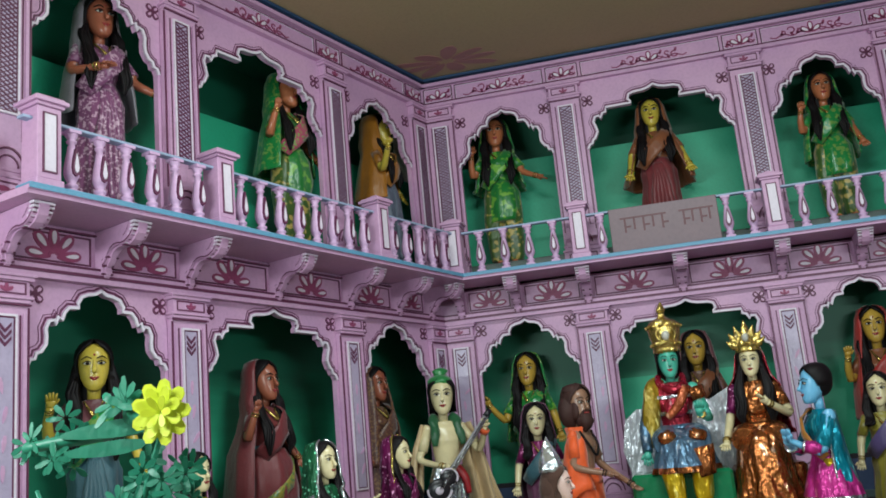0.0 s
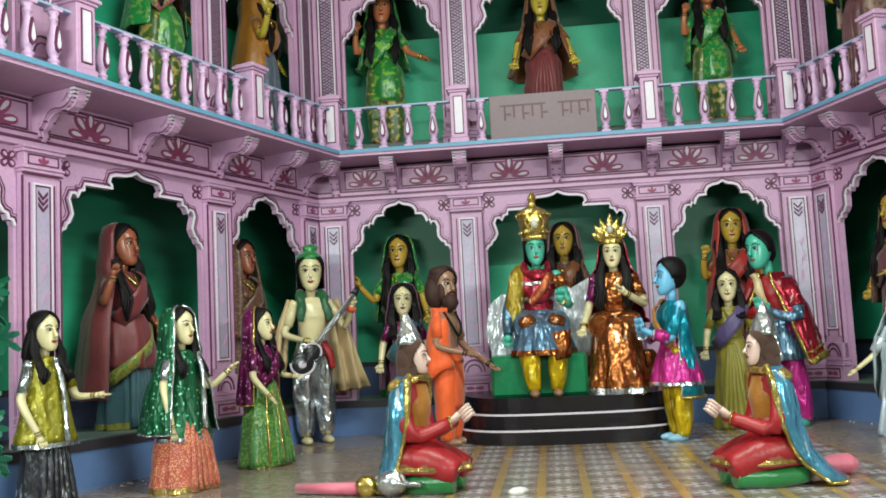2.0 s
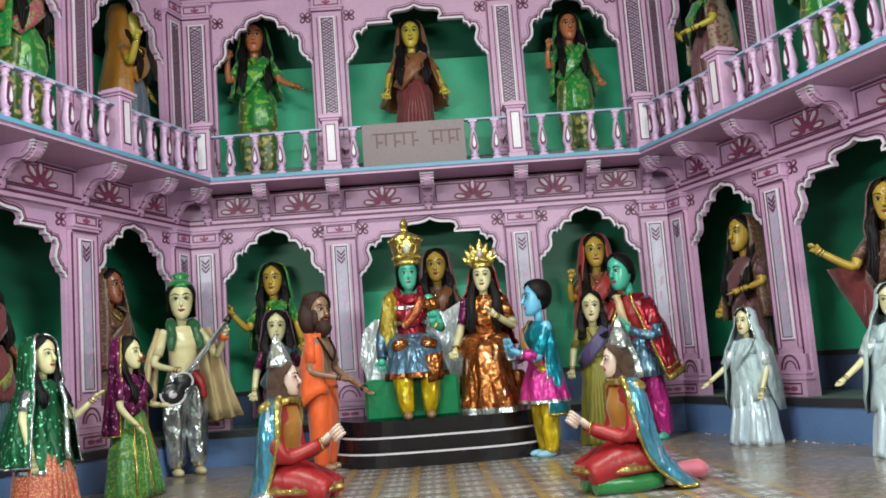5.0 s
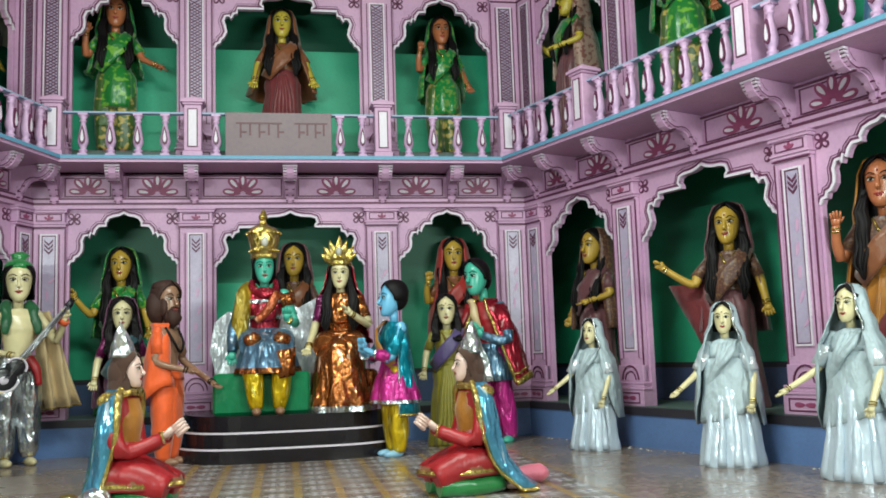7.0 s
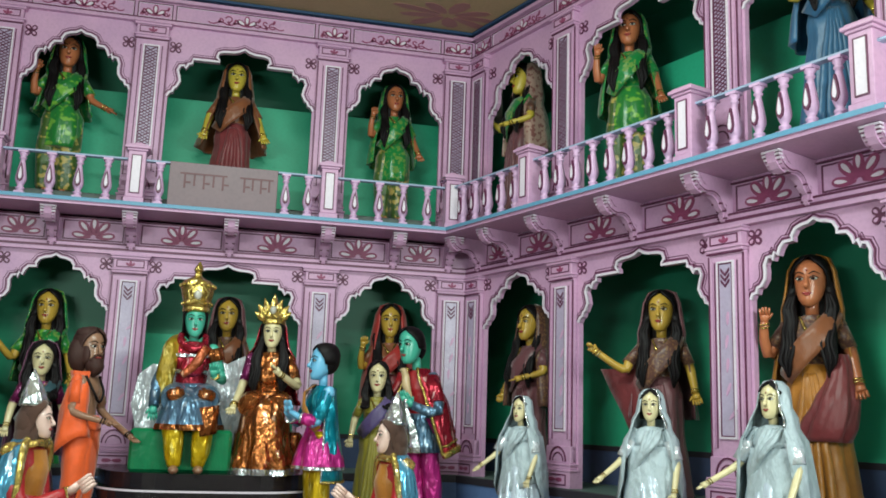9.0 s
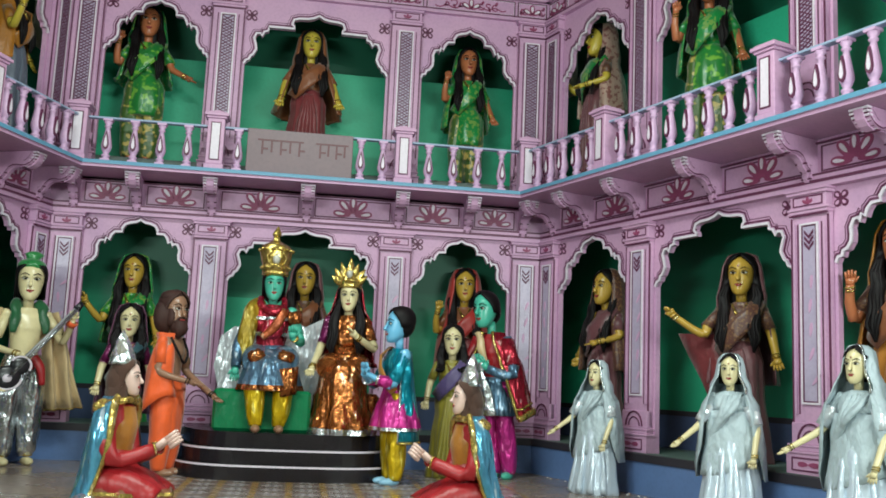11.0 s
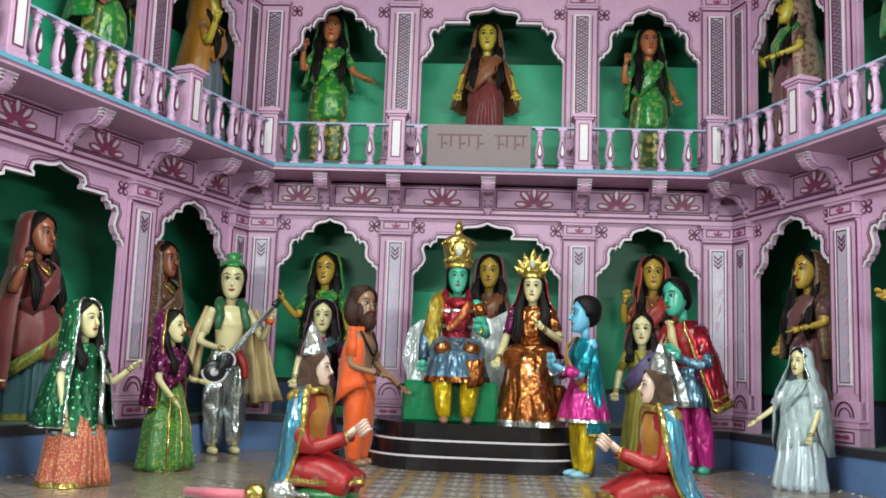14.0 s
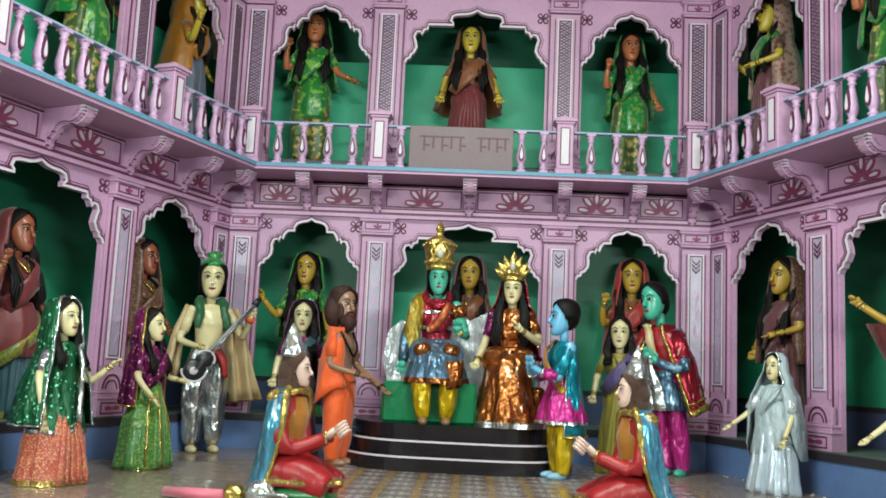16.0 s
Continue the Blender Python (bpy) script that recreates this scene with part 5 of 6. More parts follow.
# ---- figures on the stage ----
WHITESATIN = foil("white_satin", (0.56, 0.64, 0.74), None, 0.18, 0.22, 0.97, 2.5, 0.40)
WHITEFOIL = foil("white_silver_sleeve", (0.72, 0.76, 0.82), (0.95, 0.97, 1.0), 0.35, 0.25, 0.85)
NET = foil("white_net", (0.43, 0.51, 0.56), None, 0.05, 0.45, 0.85, 6)
SEQGREEN = foil("green_sequins", (0.008, 0.105, 0.04), (0.25, 0.80, 0.50), 0.35, 0.35)
SEQRED = cloth("red_gold_skirt", (0.44, 0.055, 0.035), 0.4, pattern=(0.62, 0.30, 0.14), scale=60)
SEQPURPLE = foil("purple_sequins", (0.19, 0.012, 0.10), (0.75, 0.35, 0.60), 0.35, 0.35)
GREENGOLD = cloth("green_gold_skirt", (0.04, 0.21, 0.035), 0.28, pattern=(0.24, 0.32, 0.05), scale=34)
OLIVE = foil("olive_sequins", (0.30, 0.26, 0.012), (0.6, 0.55, 0.1), 0.3, 0.38)
DARKSILVER = foil("black_silver_brocade", (0.05, 0.05, 0.06), (0.55, 0.55, 0.58), 0.5, 0.35)
ORANGE = cloth("orange_robe", (0.85, 0.11, 0.012), 0.55, 0.3)
REDTUNIC = cloth("red_tunic", (0.36, 0.012, 0.018), 0.42, 0.0)
BLUEFOIL = foil("blue_foil_cape", (0.13, 0.42, 0.64), (0.65, 0.82, 0.92), 0.6, 0.22)
TEALFOIL = foil("turquoise_foil", (0.01, 0.30, 0.42), (0.10, 0.6, 0.7), 0.5, 0.3)
MAGENTA = foil("magenta_foil", (0.60, 0.03, 0.28), (0.85, 0.25, 0.55), 0.45, 0.3)
YELLOWFOIL = foil("yellow_foil", (0.72, 0.48, 0.01), (0.95, 0.8, 0.2), 0.5, 0.3)
COPPER = foil("copper_foil", (0.42, 0.14, 0.04), (0.9, 0.55, 0.35), 0.85, 0.22)
REDFOIL = foil("red_foil", (0.42, 0.02, 0.045), (0.9, 0.5, 0.5), 0.6, 0.25)
STEELBLUE = foil("steel_blue_foil", (0.14, 0.26, 0.40), (0.5, 0.62, 0.75), 0.6, 0.28)
DARKGREEN = cloth("dark_green_scarf", (0.012, 0.10, 0.035), 0.4)
GREENSATIN = cloth("green_satin", (0.02, 0.22, 0.05), 0.3)
BEIGE = cloth("gold_beige_shawl", (0.60, 0.43, 0.23), 0.35)
PLUMCLOTH = cloth("dark_plum_shawl", (0.10, 0.015, 0.06), 0.45)
INDIGO = cloth("indigo_sash", (0.09, 0.06, 0.18), 0.45)
OLIVECLOTH = cloth("olive_sari", (0.26, 0.22, 0.02), 0.4)
PINKCLUB = cloth("pink_club_paint", (0.70, 0.16, 0.24), 0.5)
STAGE = "dressed statues on the stage"

# white-clad ladies in a row
for (x, y, H, yaw, reach) in ((2.15, -1.42, 0.93, -48, 0.0), (2.59, -2.62, 0.97, -34, 0.02), (2.91, -3.42, 1.01, -62, 0.03)):
    f = Fig()
    f.loft([(0, 0, 0.0, 0.178, 0.150, 0.06), (0, 0, 0.02, 0.180, 0.150, 0.06), (0, 0, 0.14, 0.165, 0.138, 0.06), (0, 0, 0.30, 0.150, 0.122, 0.05), (0, 0, 0.44, 0.135, 0.108, 0.03), (0, 0, 0.56, 0.112, 0.088, 0.02), (0, 0, 0.63, 0.09, 0.07)], WHITESATIN, 56, 6, 0.06)
    for i in range(4):
        # soft ridges of satin from hip to hem
        a = -2.35 + 0.52 * i
        f.tube([(0.115 * math.cos(a), 0.092 * math.sin(a), 0.46), (0.150 * math.cos(a + 0.08), 0.124 * math.sin(a + 0.08), 0.24), (0.176 * math.cos(a + 0.02), 0.148 * math.sin(a + 0.02), 0.012)], [0.012, 0.022, 0.026], WHITESATIN, 10)
    # net wound round the body, its lower edge slanting from the hip
    rows = []
    for k in range(9):
        t = k / 8
        z = 0.70 - 0.36 * t
        rows.append([((0.116 + 0.050 * t) * math.cos(a) * (1 + 0.02 * math.sin(7 * a + k)), -0.006 + (0.066 + 0.052 * t) * math.sin(a), z + 0.055 * t * math.cos(a) + 0.03 * t * math.sin(a)) for a in [2 * math.pi * i / 30 for i in range(31)]])
    f.sheet(rows, NET)
    f.torso(NET, wide=1.12)
    for i in range(5):
        # folds of net slanting from the shoulder to the other hip
        f.tube([(0.075 - 0.022 * i, -0.020 - 0.010 * i, 0.815 - 0.004 * i), (0.030 - 0.020 * i, -0.092, 0.72 - 0.02 * i), (-0.060 - 0.012 * i, -0.085 + 0.012 * i, 0.60 - 0.028 * i), (-0.110, -0.03 + 0.01 * i, 0.53 - 0.03 * i)], [0.012, 0.016, 0.016, 0.012], NET, 9, 0.7)
    f.neck(SK_PALE)
    f.head(SK_PALE, hair=HAIR, bindi=True)
    f.arm(-1, (-0.165, -0.05, 0.60), (-0.235 - reach, -0.17, 0.49), NET, SK_PALE, r=0.95)
    f.arm(1, (0.150, -0.05, 0.585), (0.140, -0.135, 0.405), NET, SK_PALE, r=0.95, way=(-0.1, -0.25, -1))
    f.tube([(0.112, -0.02, 0.73), (0.148, -0.048, 0.615)], [0.042, 0.036], WHITEFOIL, 12)
    f.tube([(-0.112, -0.02, 0.73), (-0.155, -0.048, 0.625)], [0.040, 0.034], WHITEFOIL, 12)
    # head cloth over both shoulders, falling to the knee behind
    rows = []
    for i, (z, r, cy, op) in enumerate(((1.004, 0.004, 0.010, 0.05), (0.998, 0.030, 0.010, 0.22), (0.975, 0.050, 0.012, 0.24), (0.94, 0.058, 0.014, 0.25), (0.90, 0.064, 0.014, 0.27), (0.86, 0.086, 0.012, 0.29), (0.81, 0.126, 0.006, 0.27), (0.74, 0.148, 0.006, 0.265), (0.66, 0.162, 0.010, 0.27), (0.56, 0.172, 0.016, 0.28), (0.46, 0.180, 0.024, 0.31), (0.36, 0.184, 0.030, 0.36), (0.26, 0.184, 0.036, 0.43))):
        row = []
        for j in range(29):
            a = -math.pi / 2 + math.pi * op + (2 * math.pi - 2 * math.pi * op) * j / 28
            g = 1 + 0.045 * math.cos(8 * a + i * 0.3) * min(1, i / 6)
            row.append(((r + 0.008) * g * math.cos(a), cy + (r * 0.88 + 0.012) * g * math.sin(a), z + (0.010 if z > 0.9 else 0)))
        rows.append(row)
    f.sheet(rows, NET)
    f.tube([r[0] for r in rows[:7]], [0.005] * 7, SILVER, 5)
    f.feet(SK_PALE)
    f.done("statue", "doll with pale skin in a white satin skirt and net veil", x, y, FLOOR, yaw, H, STAGE, big=1.36, fat=1.16, crumple=1.1)

# lady in green sequins
f = Fig()
f.skirt(SEQRED, 0.62, 0.195, GOLD, 10, 0.05)
f.loft([(0, 0, 0.30, 0.165, 0.13, 0.05), (0, 0, 0.32, 0.163, 0.128, 0.05), (0, 0, 0.5, 0.125, 0.10, 0.04), (0, 0, 0.64, 0.10, 0.08, 0.02), (0, 0, 0.74, 0.10, 0.075), (0, 0, 0.80, 0.10, 0.055), (0, 0, 0.83, 0.04, 0.035)], SEQGREEN, 36, 8, 0.03)
f.loft([(0, 0, 0.295, 0.168, 0.133, 0.05), (0, 0, 0.318, 0.167, 0.132, 0.05)], SILVER, 36, 8, 0.03, cap=False)
f.neck(SK_PALE)
f.head(SK_PALE)
f.long_hair(low=0.66)
f.arm(-1, (-0.15, -0.02, 0.60), (-0.15, -0.08, 0.37), SILVER, SK_PALE)
f.arm(1, (0.150, -0.06, 0.60), (0.200, -0.16, 0.70), SEQGREEN, SK_PALE)
f.tube([(0.02, -0.10, 0.82), (0.03, -0.118, 0.70), (0.03, -0.125, 0.54), (0.03, -0.140, 0.36)], [0.010, 0.014, 0.014, 0.016], SILVER, 7)
f.veil(SEQGREEN, 0.34, 0.19, 0.30, SILVER, 1.06)
f.feet(SK_PALE)
f.done("statue", "doll in a green sequinned veil and red brocade skirt", -2.25, -2.66, FLOOR, 66, 1.02, STAGE, big=1.45, fat=1.12)

# girl with purple blouse
f = Fig()
f.skirt(GREENGOLD, 0.60, 0.185, GOLD, 9, 0.05, mid=1.10)
for i in range(4):
    a = -2.3 + 0.55 * i
    f.tube([(0.075 * math.cos(a), 0.06 * math.sin(a), 0.58), (0.165 * math.cos(a), 0.132 * math.sin(a), 0.30), (0.195 * math.cos(a), 0.160 * math.sin(a), 0.03)], [0.006, 0.009, 0.010], GOLD, 6)
f.torso(SEQPURPLE, wide=1.1)
f.sash(SEQPURPLE, 1, 0.08)
f.neck(SK_PALE)
f.head(SK_PALE)
f.arm(-1, (-0.14, -0.03, 0.60), (-0.10, -0.12, 0.47), SEQPURPLE, SK_PALE)
f.arm(1, (0.14, -0.04, 0.62), (0.13, -0.15, 0.60), SEQPURPLE, SK_PALE)
f.long_hair(low=0.62)
f.veil(SEQPURPLE, 0.42, 0.14, 0.40, GOLD, 1.0)
f.feet(SK_PALE)
f.done("statue", "doll in a purple blouse and green-gold skirt", -2.06, -1.76, FLOOR, 74, 1.03, STAGE, big=1.45, fat=1.12)

# lady in olive sequins
f = Fig()
f.skirt(DARKSILVER, 0.62, 0.15, None, 9, 0.05)
f.loft([(0, 0, 0.34, 0.165, 0.13, 0.05), (0, 0, 0.5, 0.13, 0.105, 0.04), (0, 0, 0.64, 0.105, 0.085, 0.02), (0, 0, 0.74, 0.10, 0.075), (0, 0, 0.80, 0.10, 0.055), (0, 0, 0.83, 0.04, 0.035)], OLIVE, 36, 8, 0.03)
f.loft([(0, 0, 0.335, 0.168, 0.133, 0.05), (0, 0, 0.36, 0.166, 0.131, 0.05)], SILVER, 36, 8, 0.03, cap=False)
f.tube([(0.0, -0.07, 0.82), (0.015, -0.10, 0.70), (0.02, -0.12, 0.52), (0.02, -0.145, 0.36)], [0.014] * 4, SILVER, 7)
f.neck(SK_PALE)
f.head(SK_PALE)
f.long_hair(low=0.68)
f.arm(-1, (-0.15, -0.02, 0.58), (-0.12, -0.11, 0.40), SILVER, SK_PALE)
f.arm(1, (0.15, -0.05, 0.60), (0.19, -0.16, 0.60), OLIVE, SK_PALE)
f.feet(SK_PALE)
f.done("statue", "doll in an olive sequinned tunic and dark brocade skirt", -2.82, -3.12, FLOOR, 68, 1.02, STAGE, big=1.45, fat=1.12)

# standing men: legs, tunic
def legs(f, mat, shoe, w=0.045, top=0.55, r=0.055):
    for s in (-1, 1):
        f.tube([(s * w, 0, 0.03), (s * w * 1.1, 0, 0.16), (s * w * 1.1, -0.006, 0.34), (s * w * 0.9, 0, top)], [r * 0.62, r * 0.95, r, r * 1.15], mat, 12)
        f.ball((s * w, -0.035, 0.018), (0.026, 0.062, 0.024), shoe, 10, 6)


# musician with a stringed instrument
f = Fig()
for s in (-1, 1):
    f.loft([(s * 0.052, 0, 0.045, 0.030, 0.030), (s * 0.054, 0, 0.075, 0.046, 0.044), (s * 0.056, 0, 0.20, 0.054, 0.052), (s * 0.056, -0.004, 0.34, 0.060, 0.060), (s * 0.046, 0, 0.50, 0.062, 0.060), (s * 0.030, 0, 0.58, 0.050, 0.052)], SILVER, 20, 5, 0.05)
    f.ball((s * 0.056, -0.030, 0.020), (0.026, 0.060, 0.024), SK_PALE, 10, 6)
    f.tube([(s * 0.054, 0, 0.045), (s * 0.054, 0, 0.06)], [0.034, 0.034], GOLD, 10)
f.torso(SK_PALE, False, 0.94, waist=0.56)
f.loft([(0, 0, 0.50, 0.084, 0.066), (0, 0, 0.54, 0.082, 0.063), (0, 0, 0.58, 0.070, 0.054)], REDTUNIC, 18)
f.tube([(0.03, -0.07, 0.57), (0.06, -0.085, 0.50), (0.07, -0.080, 0.42)], [0.020, 0.022, 0.014], REDTUNIC, 8, 0.5)
f.neck(SK_PALE)
f.head(SK_PALE, turn=-0.30)
f.ball((0, 0.030, 0.905), (0.050, 0.036, 0.060), HAIR, 14, 9)
f.ball((0, 0.008, 0.985), (0.051, 0.052, 0.030), GREENSATIN, 16, 9)
f.loft([(0, 0.01, 0.995, 0.030, 0.030), (0, 0.01, 1.015, 0.024, 0.020), (0.004, 0.01, 1.030, 0.036, 0.016), (0.006, 0.01, 1.042, 0.012, 0.008)], GREENSATIN, 14, 5, 0.10)
for s in (-1, 1):
    f.tube([(s * 0.030, 0.012, 0.850), (s * 0.058, -0.018, 0.815), (s * 0.070, -0.052, 0.76), (s * 0.076, -0.060, 0.69)], [0.020, 0.028, 0.026, 0.012], DARKGREEN, 10, 0.6)
f.arm(-1, (-0.150, -0.03, 0.62), (-0.055, -0.13, 0.575), SK_PALE, SK_PALE, r=0.9)
f.arm(1, (0.165, -0.04, 0.655), (0.180, -0.125, 0.775), SK_PALE, SK_PALE, r=0.9)
f.tube([(0.165, -0.10, 0.745), (0.178, -0.118, 0.768)], [0.030, 0.032], ORANGE, 10)
for s, low, wide in ((-1, 7, 0.10), (1, 9, 0.13)):
    rows = []
    for k in range(low):
        z = 0.80 - 0.065 * k
        rows.append([(s * (0.080 + 0.008 * k + t * wide * (0.6 + 0.07 * k)), 0.06 - 0.07 * t + (0.012 + 0.003 * k) * math.sin(13 * t + 0.35 * k), z + 0.02 * t) for t in [q / 20 for q in range(21)]])
    f.sheet(rows, BEIGE)
    f.tube(rows[-1], [0.004] * 21, GOLD, 6)
a, b = Vector((-0.105, -0.165, 0.46)), Vector((0.20, -0.15, 0.83))
LUTE = Matrix.Rotation(0.69, 3, "Y")
BLACKLUTE = enamel("black_lute", (0.015, 0.015, 0.02))
f.tube([a, b], [0.017, 0.013], enamel("grey_lute_neck", (0.34, 0.34, 0.37)), 8, 0.5)
for q in (-0.008, 0.0, 0.008):
    f.tube([a + Vector((q, -0.024, 0)), b + Vector((q, -0.014, 0))], [0.0022, 0.0022], SILVER, 5)
for c0, rx, rz in ((-0.005, 0.060, 0.062), (0.075, 0.046, 0.046)):
    o = a + LUTE @ Vector((0, 0, c0))
    f.ball(o, (rx, 0.015, rz), BLACKLUTE, 18, 10, LUTE)
    f.tube([o + LUTE @ Vector((rx * math.cos(t), -0.008, rz * math.sin(t))) for t in [math.pi * (0.22 + 1.0 * i / 14) + (math.pi if c0 < 0 else 0.0) - (0.55 if c0 > 0 else 0.12) for i in range(15)]], [0.006] * 15, WHITE, 6)
f.ball(a + LUTE @ Vector((0, -0.012, -0.01)), (0.022, 0.008, 0.022), WHITE, 12, 8, LUTE)
f.tube([b, b + LUTE @ Vector((0, 0, 0.05))], [0.018, 0.016], BLACKLUTE, 8, 0.5)
f.done("statue", "bare-chested doll in silver trousers playing a long lute", -2.02, -0.58, FLOOR, 32, 1.50, STAGE, big=1.45, fat=1.12)

# sage in orange
f = Fig()
legs(f, ORANGE, SK_TAN, 0.042, 0.50, 0.062)
f.loft([(0, 0, 0.22, 0.080, 0.074, 0.06), (0, 0, 0.34, 0.090, 0.078, 0.05), (0, 0, 0.50, 0.094, 0.076, 0.02), (0, 0, 0.56, 0.082, 0.066)], ORANGE, 28, 6, 0.05)
f.torso(SK_TAN, False, 1.05, waist=0.56)
rows = []
for k in range(10):
    t = k / 9
    z = 0.835 - 0.42 * t
    rows.append([((0.075 + 0.070 * min(1, 2.2 * t) + 0.012 * t) * math.cos(a) + 0.008 * math.cos(5 * a + k), 0.012 + (0.056 + 0.056 * t) * math.sin(a), z + 0.05 * t * math.sin(2 * a)) for a in [math.radians(62 + 178 * q / 18) for q in range(19)]])
f.sheet(rows, ORANGE)
f.loft([(0, 0, 0.50, 0.10, 0.082, 0.03), (0, 0, 0.55, 0.098, 0.08, 0.03), (0, 0, 0.585, 0.085, 0.068)], ORANGE, 28, 7, 0.04)
f.neck(SK_TAN)
SAGEHAIR = cloth("dark_matted_hair", (0.045, 0.014, 0.010), 0.75, 0.0)
f.head(SK_TAN, hair=SAGEHAIR, beard=SAGEHAIR, turn=-0.45, k=1.04)
f.ball((-0.01, 0.012, 0.985), (0.044, 0.046, 0.030), SAGEHAIR, 12, 7)
f.ball((-0.01, 0.035, 0.90), (0.064, 0.045, 0.075), SAGEHAIR, 14, 8)
f.loft([(-0.018, -0.045, 0.80, 0.006, 0.006), (-0.018, -0.046, 0.825, 0.028, 0.022), (-0.016, -0.042, 0.855, 0.038, 0.030), (-0.014, -0.036, 0.885, 0.036, 0.026)], SAGEHAIR, 14, 5, 0.06)
f.arm(-1, (-0.135, -0.02, 0.60), (-0.06, -0.16, 0.55), ORANGE, SK_TAN, HAIR)
f.arm(1, (0.14, -0.03, 0.60), (0.06, -0.24, 0.47), SK_TAN, SK_TAN, HAIR)
f.tube([(0.07, -0.03, 0.81), (0.04, -0.075, 0.72), (0, -0.078, 0.66), (-0.05, -0.07, 0.72), (-0.07, -0.03, 0.81)], [0.007] * 5, HAIR, 6)
f.ball((-0.06, 0.15, 0.33), (0.035, 0.04, 0.05), enamel("brown_pot", (0.10, 0.06, 0.04)), 12, 8)
f.tube([(-0.06, 0.15, 0.37), (-0.08, 0.10, 0.48)], [0.006, 0.006], HAIR, 6)
f.done("statue", "bearded doll in an orange robe with outstretched arm", -0.90, -0.98, FLOOR, 68, 1.29, STAGE, big=1.45, fat=1.12)

# blue-skinned boy
f = Fig()
legs(f, YELLOWFOIL, enamel("light_blue_shoe", (0.28, 0.52, 0.72)), 0.045)
f.loft([(0, 0, 0.335, 0.155, 0.140, 0.07), (0, 0, 0.36, 0.150, 0.136, 0.07), (0, 0, 0.46, 0.122, 0.108, 0.05), (0, 0, 0.56, 0.088, 0.074), (0, 0, 0.62, 0.080, 0.064)], MAGENTA, 40, 8, 0.05)
f.loft([(0, 0, 0.328, 0.159, 0.144, 0.07), (0, 0, 0.348, 0.156, 0.142, 0.07)], SILVER, 32, 8, 0.05, cap=False)
f.torso(TEALFOIL, False, 1.05, waist=0.58)
f.sash(C["mustard"], -1, 0.05)
f.neck(SK_BLUE)
f.head(SK_BLUE, short=True)
f.ball((0, 0.022, 0.938), (0.053, 0.050, 0.062), HAIR, 16, 10)
for s in (-1, 1):
    f.arm(s, (s * 0.125, -0.085, 0.595), (s * 0.030, -0.185, 0.665), SK_BLUE, SK_BLUE, None, r=1.1, way=(-s * 0.1, -0.15, 1))
    f.tube([(s * 0.098, 0.004, 0.785), (s * 0.122, -0.07, 0.62)], [0.037, 0.036], TEALFOIL, 12)
    f.tube([(s * 0.122, -0.07, 0.612), (s * 0.085, -0.135, 0.630)], [0.040, 0.034], MAGENTA, 12)
    f.tube([(s * 0.088, -0.13, 0.629), (s * 0.080, -0.14, 0.632)], [0.036, 0.036], SILVER, 12)
rows = [[((0.095 + 0.005 * k) * math.cos(a), 0.012 + (0.055 + 0.008 * k) * math.sin(a) + 0.012 * math.sin(6 * a), 0.815 - 0.07 * k) for a in [math.pi * (-0.08 + 1.16 * q / 16) for q in range(17)]] for k in range(9)]
f.sheet(rows, TEALFOIL)
f.tube(rows[-1], [0.010] * 17, GOLD, 6)
for q in (0, -1):
    f.tube([r[q] for r in rows], [0.006] * 9, SILVER, 6)
f.done("statue", "blue-skinned doll in a magenta tunic and gold trousers", 0.72, -1.20, FLOOR, -74, 1.25, STAGE, big=1.45, fat=1.12)

# green-faced man in red
f = Fig()
legs(f, MAGENTA, SK_GREEN, 0.042)
f.loft([(0, 0, 0.36, 0.12, 0.11, 0.06), (0, 0, 0.48, 0.10, 0.09, 0.04), (0, 0, 0.58, 0.085, 0.07)], STEELBLUE, 30, 8, 0.05)
f.torso(REDTUNIC, False, 1.15, waist=0.56)
f.neck(SK_GREEN)
f.head(SK_GREEN, at=(-0.01, -0.02, 0.925), turn=-0.2, short=True)
f.ball((-0.01, 0.018, 0.935), (0.052, 0.050, 0.066), HAIR, 16, 10)
f.arm(-1, (-0.135, -0.085, 0.60), (-0.015, -0.17, 0.645), REDTUNIC, SK_GREEN, None, True, way=(0.2, -0.1, 1))
f.arm(1, (0.150, -0.085, 0.60), (0.035, -0.17, 0.625), STEELBLUE, SK_GREEN, None, True, way=(-0.5, -0.1, 0.8), r=1.1)
f.tube([(0.098, 0.004, 0.790), (0.142, -0.06, 0.64)], [0.044, 0.046], REDFOIL, 12)
f.loft([(0.01, -0.165, 0.36, 0.050, 0.020, 0.12), (0.01, -0.165, 0.48, 0.040, 0.020, 0.12), (0, -0.17, 0.60, 0.014, 0.014), (0, -0.17, 0.66, 0.022, 0.018)], SILVER, 20, 5, 0.1)
rows = []
for k in range(11):
    t = k / 10
    op = math.pi * (0.13 + 0.17 * t)
    r = 0.062 + 0.100 * min(1.0, 2.4 * t) + 0.036 * t
    rows.append([(r * math.cos(a) * (1 + 0.03 * math.cos(9 * a + 0.4 * k)), 0.006 + r * 0.80 * math.sin(a), 0.838 - 0.46 * t + 0.05 * t * math.sin(a)) for a in [-math.pi / 2 + op + (2 * math.pi - 2 * op) * q / 26 for q in range(27)]])
f.sheet(rows, REDFOIL)
f.tube(rows[-1], [0.020] * 27, GOLD, 7)
f.tube(rows[-2], [0.008] * 27, GOLD, 6)
for q in (0, -1):
    f.tube([r[q] for r in rows], [0.010] * 11, GOLD, 6)
f.tube([(-0.04, -0.07, 0.83), (-0.02, -0.10, 0.74), (0.0, -0.11, 0.66)], [0.018, 0.022, 0.016], BEIGE, 8, 0.6)
